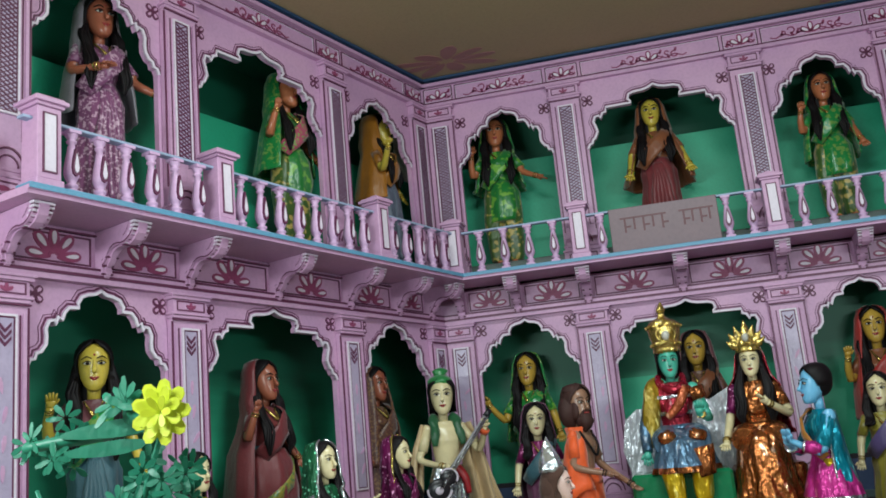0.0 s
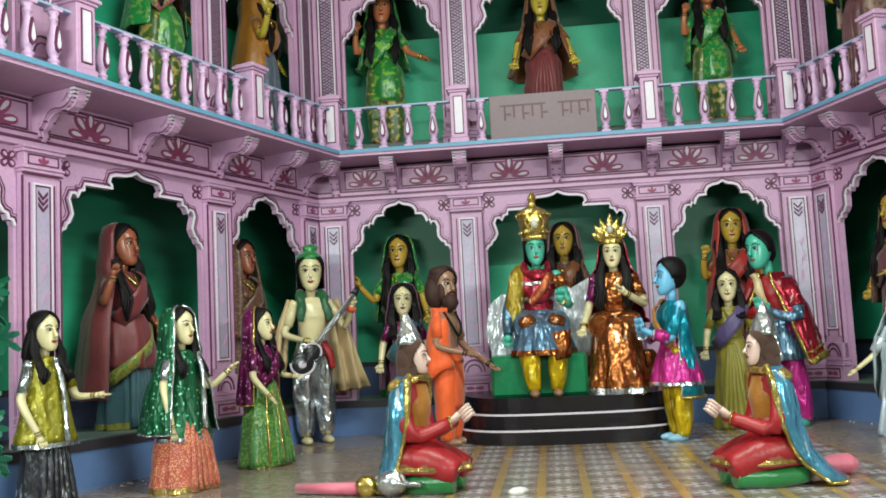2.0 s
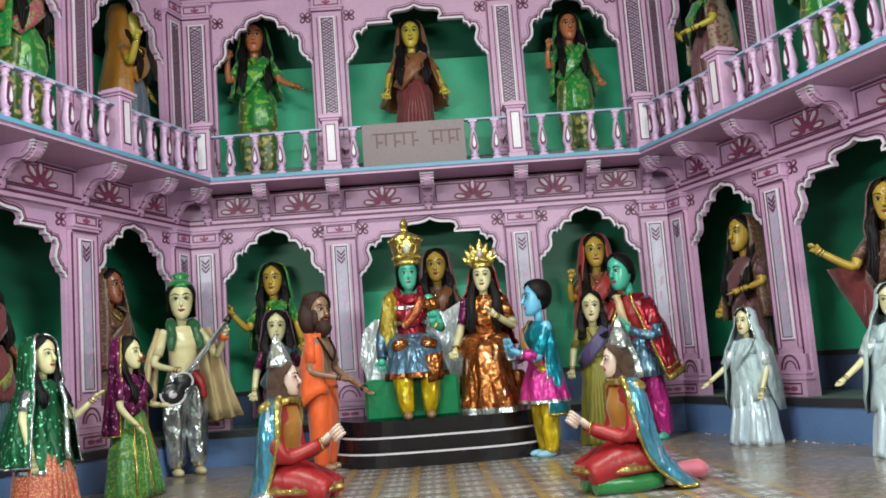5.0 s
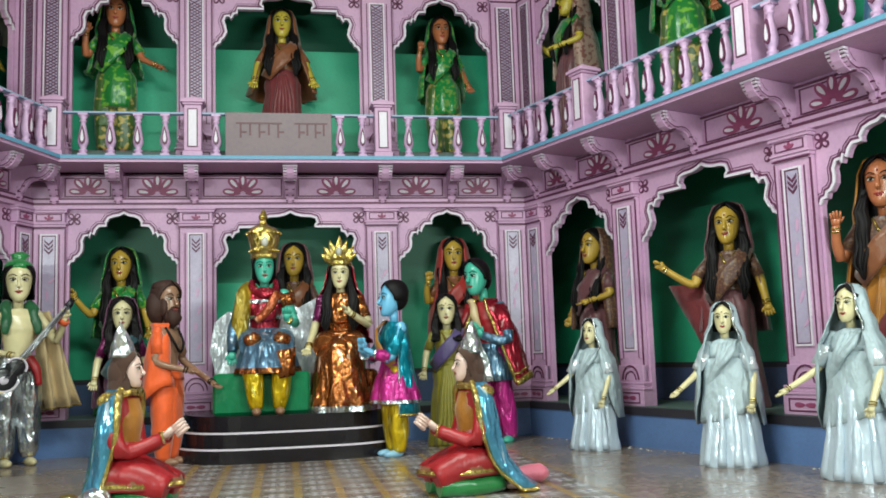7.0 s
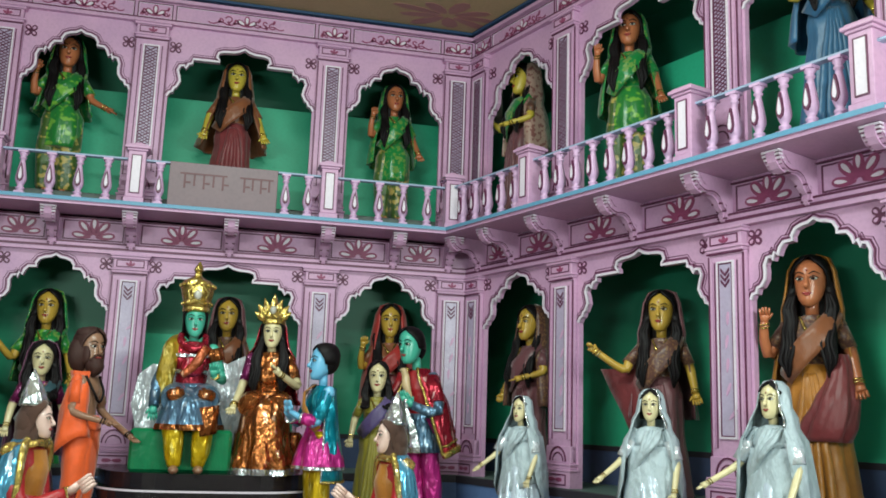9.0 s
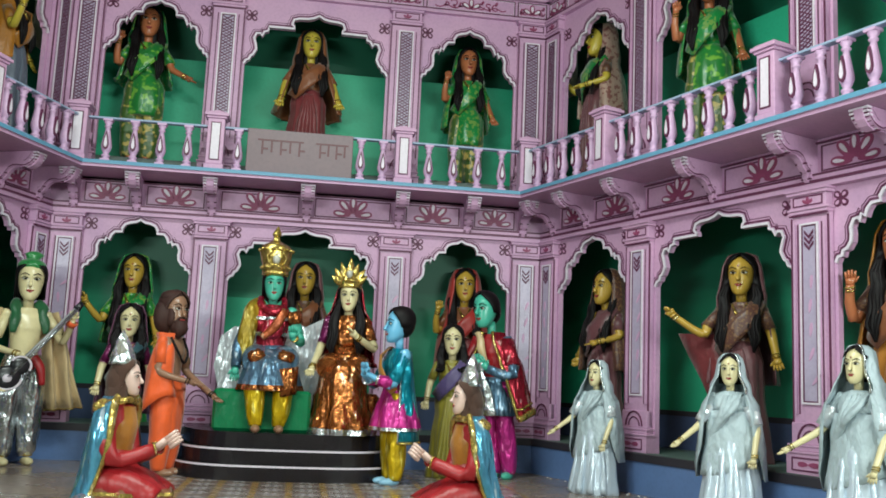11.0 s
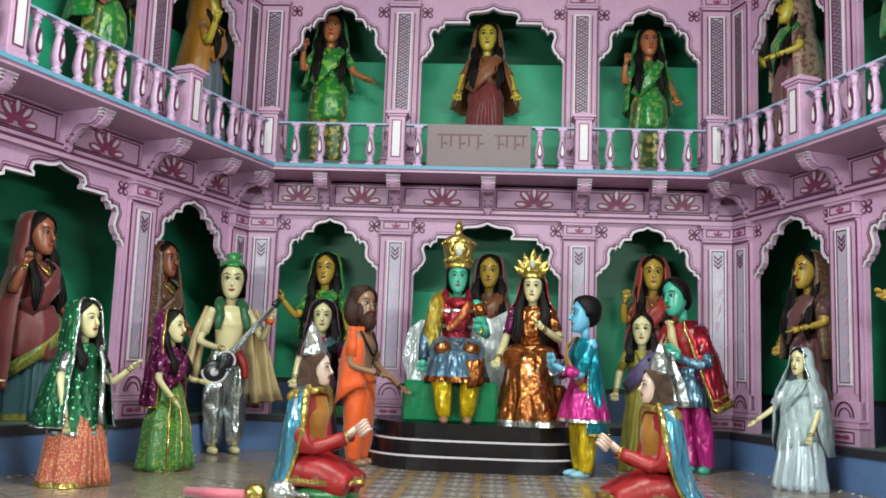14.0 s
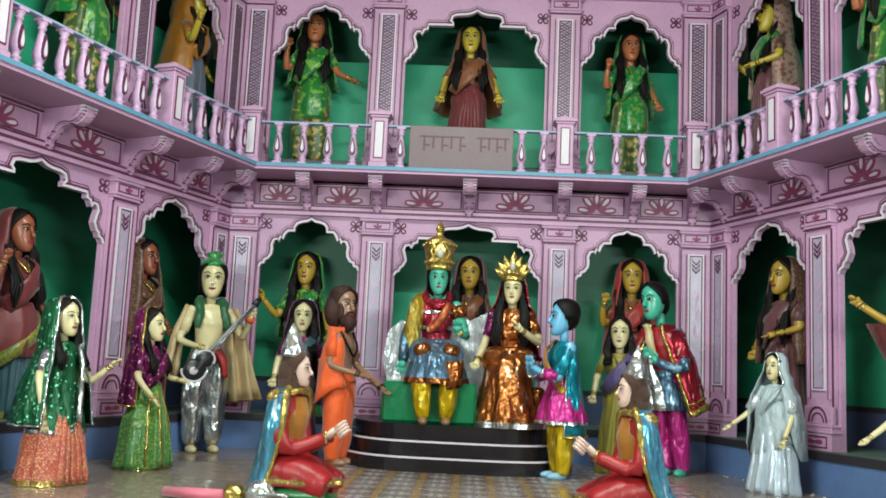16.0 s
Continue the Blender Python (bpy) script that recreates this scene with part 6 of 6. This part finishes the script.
f.done("statue", "green-faced doll in a red gold-fringed cape", 1.67, -0.58, FLOOR, -36, 1.46, STAGE, big=1.40, fat=1.05, lean=-0.115)

# attendants on either side of the throne
lady("statue", "doll in a plum shawl behind the orange-robed sage", (-1.28, -0.56, FLOOR), 8, 1.21, SK_PALE, SEQPURPLE, PLUMCLOTH, C["teal"], [HANG_L, HANG_R], group=STAGE, hair_low=0.7, veil=PLUMCLOTH, front=0.45, veil_low=0.35)
lady("statue", "doll in an olive sari with an indigo sash", (1.22, -0.62, FLOOR), -12, 1.18, SK_PALE, OLIVECLOTH, OLIVECLOTH, INDIGO, [HANG_L, HANG_R], group=STAGE, hair_low=0.74)

# kneeling men
def kneeler(x, y, yaw, H, label, trail=0.0):
    f = Fig()
    # folded legs and lap
    for s in (-1, 1):
        f.tube([(s * 0.085, 0.19, 0.06), (s * 0.10, 0.0, 0.055), (s * 0.10, -0.22, 0.06)], [0.05, 0.065, 0.058], GREENSATIN, 12)
        f.ball((s * 0.08, 0.27, 0.045), (0.035, 0.075, 0.035), SK_ROSE, 10, 6)
        f.tube([(s * 0.085, 0.12, 0.20), (s * 0.10, -0.06, 0.18), (s * 0.10, -0.24, 0.11)], [0.10, 0.095, 0.07], REDTUNIC, 14)
    f.loft([(0, -0.03, 0.115, 0.19, 0.27, 0.04), (0, -0.02, 0.15, 0.195, 0.265, 0.04), (0, 0.02, 0.22, 0.165, 0.21, 0.03), (0, 0.06, 0.30, 0.125, 0.12), (0, 0.07, 0.42, 0.112, 0.095), (0, 0.06, 0.52, 0.13, 0.10), (0, 0.06, 0.60, 0.145, 0.08), (0, 0.06, 0.65, 0.08, 0.06), (0, 0.055, 0.67, 0.045, 0.045)], REDTUNIC, 32, 7, 0.03)
    f.loft([(0, -0.03, 0.125, 0.195, 0.274, 0.04), (0, -0.022, 0.175, 0.193, 0.262, 0.04)], C["rust"], 32, 7, 0.03, cap=False)
    f.loft([(0, -0.03, 0.135, 0.197, 0.277, 0.04), (0, -0.026, 0.155, 0.197, 0.273, 0.04)], GOLD, 32, 7, 0.03, cap=False)
    f.loft([(0, 0.06, 0.34, 0.10, 0.10), (0, 0.05, 0.50, 0.112, 0.110), (0, 0.05, 0.61, 0.10, 0.085)], C["mustard"], 24, cap=False)
    f.tube([(0, 0.06, 0.64), (0, 0.04, 0.74)], [0.045, 0.04], SK_ROSE, 12)
    f.head(SK_ROSE, at=(0, 0.015, 0.765), k=1.32, hair=BROWNHAIR)
    f.ball((0, 0.060, 0.745), (0.082, 0.072, 0.115), BROWNHAIR, 18, 12)
    f.loft([(0, 0.050, 0.60, 0.088, 0.060, 0.05), (0, 0.055, 0.68, 0.086, 0.072, 0.04), (0, 0.05, 0.76, 0.072, 0.075)], BROWNHAIR, 24, 9, 0.04)
    # crumpled silver cone cap
    f.loft([(0, 0.050, 0.840, 0.074, 0.080, 0.03), (0, 0.052, 0.90, 0.062, 0.066, 0.06), (0, 0.058, 0.97, 0.034, 0.036, 0.08), (0, 0.060, 1.02, 0.012, 0.012, 0.05), (0, 0.060, 1.04, 0.003, 0.003)], SILVER, 24, 5, 0.05)
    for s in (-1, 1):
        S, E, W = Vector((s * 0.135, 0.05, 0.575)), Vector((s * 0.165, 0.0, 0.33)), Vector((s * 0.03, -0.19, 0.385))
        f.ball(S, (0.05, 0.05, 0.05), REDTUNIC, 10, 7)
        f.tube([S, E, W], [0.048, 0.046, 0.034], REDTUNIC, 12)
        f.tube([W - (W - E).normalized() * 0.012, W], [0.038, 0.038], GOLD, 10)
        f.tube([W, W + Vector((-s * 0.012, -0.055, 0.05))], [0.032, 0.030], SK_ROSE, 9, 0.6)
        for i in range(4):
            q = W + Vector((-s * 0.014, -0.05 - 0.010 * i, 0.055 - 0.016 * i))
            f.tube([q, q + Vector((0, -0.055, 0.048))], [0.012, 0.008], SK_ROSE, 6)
    # cape over the back, spreading on the floor
    rows = []
    for k, (z, w, yy) in enumerate((z, w, yy + trail * max(0.0, (0.33 - z) / 0.3) ** 2) for z, w, yy in ((0.66, 0.12, 0.115), (0.62, 0.17, 0.145), (0.55, 0.195, 0.165), (0.44, 0.205, 0.18), (0.33, 0.205, 0.195), (0.20, 0.195, 0.215), (0.09, 0.20, 0.245), (0.02, 0.215, 0.28))):
        rows.append([(w * math.sin(a), yy - 0.62 * w * (1 - math.cos(a)) + 0.010 * math.sin(6 * a + k), z) for a in [math.pi * (0.64 - 0.012 * k) * (-1 + i / 12) for i in range(25)]])
    f.sheet(rows, BLUEFOIL)
    for j in (0, -1):
        f.tube([r[j] for r in rows], [0.026, 0.030, 0.028, 0.022, 0.018, 0.016, 0.016, 0.016], GOLD, 8, 0.7)
    f.tube(rows[-1], [0.012] * 25, GOLD, 6)
    f.tube([(0.14 * math.sin(a), 0.06 - 0.085 * math.cos(a), 0.625 + 0.02 * math.cos(a)) for a in [2 * math.pi * i / 12 for i in range(13)]], [0.022] * 13, GOLD, 7)
    for s in (-1, 1):
        f.ball((s * 0.115, 0.075, 0.605), (0.062, 0.070, 0.048), GOLD, 14, 9)
    return f.done("statue", label, x, y, FLOOR, yaw, H, STAGE, fat=1.0)


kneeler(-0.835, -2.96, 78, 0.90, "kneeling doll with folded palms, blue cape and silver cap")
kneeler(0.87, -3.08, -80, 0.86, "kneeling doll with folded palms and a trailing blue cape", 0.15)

# ---- throne group ----
throne = tagged(new("throne"), "double throne with green and copper seats and silver back", "throne")
bm = bmesh.new()
box(bm, -0.58, 0.12, -1.0, -0.48, DAIS_Z, DAIS_Z + 0.30, 0, 0.02)
part("seat", bm, STOOLGREEN, throne, "seat wrapped in shiny green cloth")
bm = bmesh.new()
box(bm, 0.14, 0.62, -0.98, -0.48, DAIS_Z, DAIS_Z + 0.30, 0, 0.02)
part("seat", bm, COPPER, throne, "seat wrapped in copper cloth")
bm = bmesh.new()
back_pts = [(-0.60, DAIS_Z), (-0.60, 0.60), (-0.64, 0.75), (-0.60, 0.98), (-0.50, 1.06), (-0.34, 1.04), (-0.12, 1.16), (0.05, 1.08), (0.22, 1.17), (0.40, 1.10), (0.50, 1.0), (0.56, 0.60), (0.58, DAIS_Z)]
plate(bm, back_pts, -0.48, -0.44, 0)
part("backrest", bm, WHITEFOIL, throne, "winged back covered in silver foil")


def seated(skin, top, lap, shins, shoe, x, y, yaw, H, label, king):
    """H: seat to crown is drawn from the standing proportions. The seat is at height 0.5."""
    base = 0.30
    sub = Fig()
    sub.torso(top, not king, 1.12, waist=0.58)
    sub.neck(skin)
    sub.head(skin, k=1.10)
    sub.loft([(0, 0, 0.50, 0.11, 0.085), (0, 0, 0.56, 0.105, 0.08), (0, 0, 0.62, 0.085, 0.066)], lap, 24, 6, 0.03)
    if not king:
        sub.long_hair(low=0.60)
        sub.veil(REDFOIL, 0.55, 0.15, 0.42, None, 1.05)
    else:
        sub.ball((0, 0.03, 0.91), (0.06, 0.05, 0.08), HAIR, 12, 8)
        sub.tube([(-0.055, 0.03, 0.845), (-0.095, -0.02, 0.80), (-0.120, -0.04, 0.70), (-0.130, -0.05, 0.60), (-0.125, -0.06, 0.52)], [0.026, 0.040, 0.044, 0.040, 0.030], C["mustardfoil"], 12, 0.6)
        sub.tube([(-0.058, 0.012, 0.865), (-0.054, -0.035, 0.815), (0.0, -0.072, 0.785), (0.054, -0.035, 0.815), (0.058, 0.012, 0.865)], [0.013, 0.019, 0.020, 0.019, 0.013], REDFOIL, 9)
        sub.loft([(0, -0.006, 0.745, 0.098, 0.070), (0, -0.006, 0.755, 0.099, 0.071), (0, -0.006, 0.762, 0.098, 0.069)], SILVER, 20, cap=False)
        sub.tube([(0.06, -0.055, 0.80), (0.02, -0.092, 0.72), (-0.05, -0.08, 0.655)], [0.020, 0.024, 0.018], C["rustfoil"], 9, 0.6)
        sub.tube([(0.105, -0.02, 0.79), (0.120, -0.03, 0.73)], [0.042, 0.036], COPPER, 10)
        sub.sheet([[(0.03 + 0.10 * t, -0.245 - 0.03 * math.sin(3 * t), 0.50 - 0.045 * k + 0.02 * t) for t in (0, 0.33, 0.66, 1)] for k in range(4)], COPPER)
    crown(sub, (0, 0.0, 0.972), 1.22 if king else 1.10, not king)
    sub.ball((0, -0.075, 0.70), (0.06, 0.02, 0.05), top, 12, 8)
    sub.loft([(0, 0, 0.665, 0.088, 0.072), (0, 0, 0.685, 0.090, 0.074)], SILVER, 20)
    if king:
        sub.arm(-1, (-0.155, -0.03, 0.63), (-0.165, -0.11, 0.50), STEELBLUE, skin, GOLD, True, way=(0, -0.1, -1))
        sub.arm(1, (0.15, -0.05, 0.64), (0.10, -0.15, 0.66), SK_GREEN, skin, GOLD, way=(0, -0.5, 1))
    else:
        sub.arm(-1, (-0.145, -0.04, 0.62), (-0.16, -0.17, 0.53), SEQPURPLE, skin, GOLD)
        sub.arm(1, (0.15, -0.05, 0.65), (0.06, -0.15, 0.71), COPPER, skin, GOLD, way=(-0.6, -0.2, 0.6))
    for s in (-1, 1):
        sub.tube([(s * 0.05, 0.0, 0.535), (s * 0.07, -0.12, 0.55), (s * 0.072, -0.20, 0.535)], [0.075, 0.070, 0.060], lap, 14)
    off = 0.50 - base
    if king:
        for s in (-1, 1):
            sub.tube([(s * 0.072, -0.19, 0.47), (s * 0.07, -0.215, 0.42), (s * 0.06, -0.225, off + 0.10), (s * 0.055, -0.225, off + 0.03)], [0.050, 0.050, 0.042, 0.028], shins, 12)
            sub.ball((s * 0.055, -0.26, off + 0.018), (0.024, 0.055, 0.020), shoe, 10, 6)
        sub.loft([(0, -0.13, 0.405, 0.150, 0.165, 0.09), (0, -0.13, 0.43, 0.145, 0.165, 0.09), (0, -0.11, 0.53, 0.125, 0.150, 0.05), (0, -0.05, 0.60, 0.095, 0.10, 0.03)], lap, 32, 8, 0.05)
        sub.loft([(0, -0.13, 0.398, 0.153, 0.168, 0.09), (0, -0.13, 0.425, 0.148, 0.168, 0.09)], COPPER, 32, 8, 0.05, cap=False)
        for a in (-0.07, 0.07):
            sub.ball((a, -0.19, 0.56), (0.05, 0.045, 0.04), COPPER, 12, 7)
    else:
        sub.loft([(0, -0.17, off + 0.005, 0.165, 0.125, 0.11), (0, -0.17, off + 0.03, 0.163, 0.123, 0.11), (0, -0.17, 0.34, 0.135, 0.110, 0.09), (0, -0.15, 0.48, 0.125, 0.12, 0.05), (0, -0.10, 0.58, 0.105, 0.11, 0.02)], lap, 36, 8, 0.06)
        sub.loft([(0, -0.17, off, 0.168, 0.128, 0.11), (0, -0.17, off + 0.03, 0.166, 0.126, 0.11)], SILVER, 36, 8, 0.06, cap=False)
    bmesh.ops.translate(sub.bm, vec=(0, 0, -off), verts=sub.bm.verts)
    return sub.done("statue", label, x, y, DAIS_Z, yaw, H, STAGE)


seated(SK_GREEN, REDFOIL, STEELBLUE, YELLOWFOIL, SK_TAN, -0.21, -0.74, 4, 1.50, "green-skinned crowned doll in foil robes on the seat", True)
seated(SK_PALE, COPPER, COPPER, COPPER, SK_PALE, 0.37, -0.74, -8, 1.42, "pale crowned doll in copper foil on the seat", False)


# ---- clubs on the floor ----
def club(x, y, yaw, silver):
    f = Fig()
    if not silver:
        f.tube([(0, 0, 0.045), (0.05, 0, 0.052), (0.14, 0, 0.052), (0.30, 0, 0.035)], [0.018, 0.052, 0.048, 0.026], PINKCLUB, 14)
    else:
        f.tube([(0, 0, 0.035), (0.36, 0, 0.035)], [0.026, 0.034], PINKCLUB, 12)
        f.loft([(0.40, 0, 0.0, 0.04, 0.04), (0.40, 0, 0.03, 0.058, 0.058), (0.40, 0, 0.07, 0.058, 0.058), (0.40, 0, 0.10, 0.03, 0.03)], GOLD, 14, 7, 0.06)
        f.ball((0.54, 0, 0.065), (0.085, 0.065, 0.065), SILVER, 16, 10)
        f.tube([(0.60, 0, 0.065), (0.70, 0, 0.06)], [0.02, 0.012], SILVER, 9)
    ob = f.done("club", "pink-handled ceremonial club with a silver head lying on the floor", x, y, FLOOR, yaw, 1.0, "clubs", "club")
    return ob


club(-1.50, -2.98, -14, True)
club(1.37, -2.86, 185, False)

# ---- artificial plant before the stage ----
LEAF = cloth("plastic_leaf", (0.022, 0.24, 0.14), 0.45, 0.0)
PETAL = cloth("yellow_petal", (0.80, 0.90, 0.02), 0.5, 0.2)


def plant():
    root = tagged(new("artificial_plant"), "green artificial plant with a large yellow flower in a pot", "plant")
    fx, fy, fz = -1.108, -6.35, 0.977
    bx, by = -1.25, -6.30
    bm = bmesh.new()
    lathe(bm, [(0.10, -0.85), (0.13, -0.60), (0.14, -0.55), (0.12, -0.55)], 16, 0, bx, by)
    part("pot", bm, PLINTHEDGE, root)
    rng = random.Random(4)
    f = Fig()
    f.tube([(bx, by, -0.56), (bx + 0.02, by, 0.3), (bx + 0.05, by - 0.02, 0.7), (fx, fy + 0.01, fz)], [0.012, 0.010, 0.007, 0.004], LEAF, 7)
    f.tube([(bx + 0.02, by, 0.3), (bx - 0.06, by, 0.62), (bx - 0.16, by, 0.86)], [0.008, 0.007, 0.004], LEAF, 7)
    f.tube([(bx - 0.18, by - 0.01, 0.94), (bx - 0.05, by, 0.95), (bx + 0.10, by, 0.955)], [0.010, 0.014, 0.006], LEAF, 7)
    part("stem", f.bm, LEAF, root)
    bm = bmesh.new()
    spots = [(rng.uniform(-1.22, -1.09), by + rng.uniform(-0.05, 0.05), rng.uniform(0.56, 0.90), 0.052) for _ in range(75)]
    spots += [(fx - 0.09 + rng.uniform(-0.02, 0.02), fy, fz + 0.03 + rng.uniform(-0.02, 0.03), 0.07) for _ in range(3)]
    spots += [(bx - 0.14 + rng.uniform(-0.10, 0.06), by + rng.uniform(-0.05, 0.05), rng.uniform(0.90, 1.0), 0.05) for _ in range(9)]
    for x, y, z, s in spots:
        tilt = Matrix.Rotation(rng.uniform(-0.7, 0.7), 4, "X") @ Matrix.Rotation(rng.uniform(-0.8, 0.8), 4, "Z") @ Matrix.Rotation(rng.uniform(0, 6.28), 4, "Y")
        for k in range(6):
            pts = petal_shape(0, 0, 2 * math.pi * k / 7 + 0.3, s * rng.uniform(0.5, 0.75), s * 0.30, 7, 0.004)
            vs = [bm.verts.new(Vector((x, y, z)) + tilt @ Vector((px, 0.15 * (px * px + pz * pz) / s, pz))) for px, pz in pts]
            bm.faces.new(vs)
    # two long blades
    for z, dx, w in ((0.935, 0.16, 0.026), (0.90, 0.10, 0.022)):
        pts = petal_shape(bx - 0.10, z + 0.02, 0.04, 0.14 + dx * 0.5, w * 1.6, 12)
        bm.faces.new([bm.verts.new((x, by - 0.02, zz)) for x, zz in pts])
    leaves = part("leaves", bm, LEAF, root, "lobed plastic leaves")
    leaves.modifiers.new("thick", "SOLIDIFY").thickness = 0.0015
    bm = bmesh.new()
    for ring, (n, length, lift) in enumerate(((9, 0.058, 0.012), (8, 0.045, 0.022), (6, 0.028, 0.03))):
        for k in range(n):
            a = 2 * math.pi * (k + 0.5 * ring) / n
            pts = petal_shape(0, 0, a, length, length * 0.62, 10, 0.003)
            vs = [bm.verts.new((fx + px, fy - lift * (0.4 + math.hypot(px, pz) / length * 0.5), fz + pz)) for px, pz in pts]
            bm.faces.new(vs)
    fl = part("flower", bm, PETAL, root, "bright yellow cloth flower")
    fl.modifiers.new("thick", "SOLIDIFY").thickness = 0.002


plant()

# ---- litter on the floor ----
SCRAPWHITE = cloth("scrap_white", (0.80, 0.80, 0.76), 0.6, 0.0)
f = Fig()
f.loft([(0, 0, 0.0, 0.045, 0.03, 0.15), (0, 0, 0.012, 0.05, 0.034, 0.18), (0.004, 0, 0.028, 0.03, 0.022, 0.2), (0, 0, 0.034, 0.008, 0.006)], SCRAPWHITE, 18, 5, 0.15)
f.done("white_lump", "small crumpled white lump on the printed floor", -0.34, -3.14, FLOOR, 20, 1.0, "", "litter")
rng = random.Random(11)
bm = bmesh.new()
for k in range(130):
    t = rng.uniform(0.2, 4.4)
    off = 0.15 + abs(rng.gauss(0, 0.05))
    sg = rng.choice((-1, 1))
    x, y = sg * (CORNER + t * math.sin(SPLAY) - off * math.cos(SPLAY)), -t * math.cos(SPLAY) - off * math.sin(SPLAY)
    if k % 4 == 0:
        x, y = rng.uniform(-1.7, 1.7), -0.15 - abs(rng.gauss(0, 0.04))
    r, a = rng.uniform(0.006, 0.018), rng.uniform(0, 6.28)
    lo = [bm.verts.new((x + r * math.cos(a + q) * rng.uniform(0.6, 1), y + r * math.sin(a + q) * rng.uniform(0.6, 1), FLOOR + 0.001)) for q in (0, 1.3, 2.6, 3.9, 5.1)]
    top = bm.verts.new((x, y, FLOOR + 0.007))
    for i in range(5):
        bm.faces.new((lo[i], lo[(i + 1) % 5], top)).material_index = rng.choice((0, 0, 1, 2))
tagged(link_mesh("floor_litter", bm, [SCRAPWHITE, C["mustard"], C["rust"]]), "scattered pale and orange scraps along the plinth", "litter", kind="stuff")
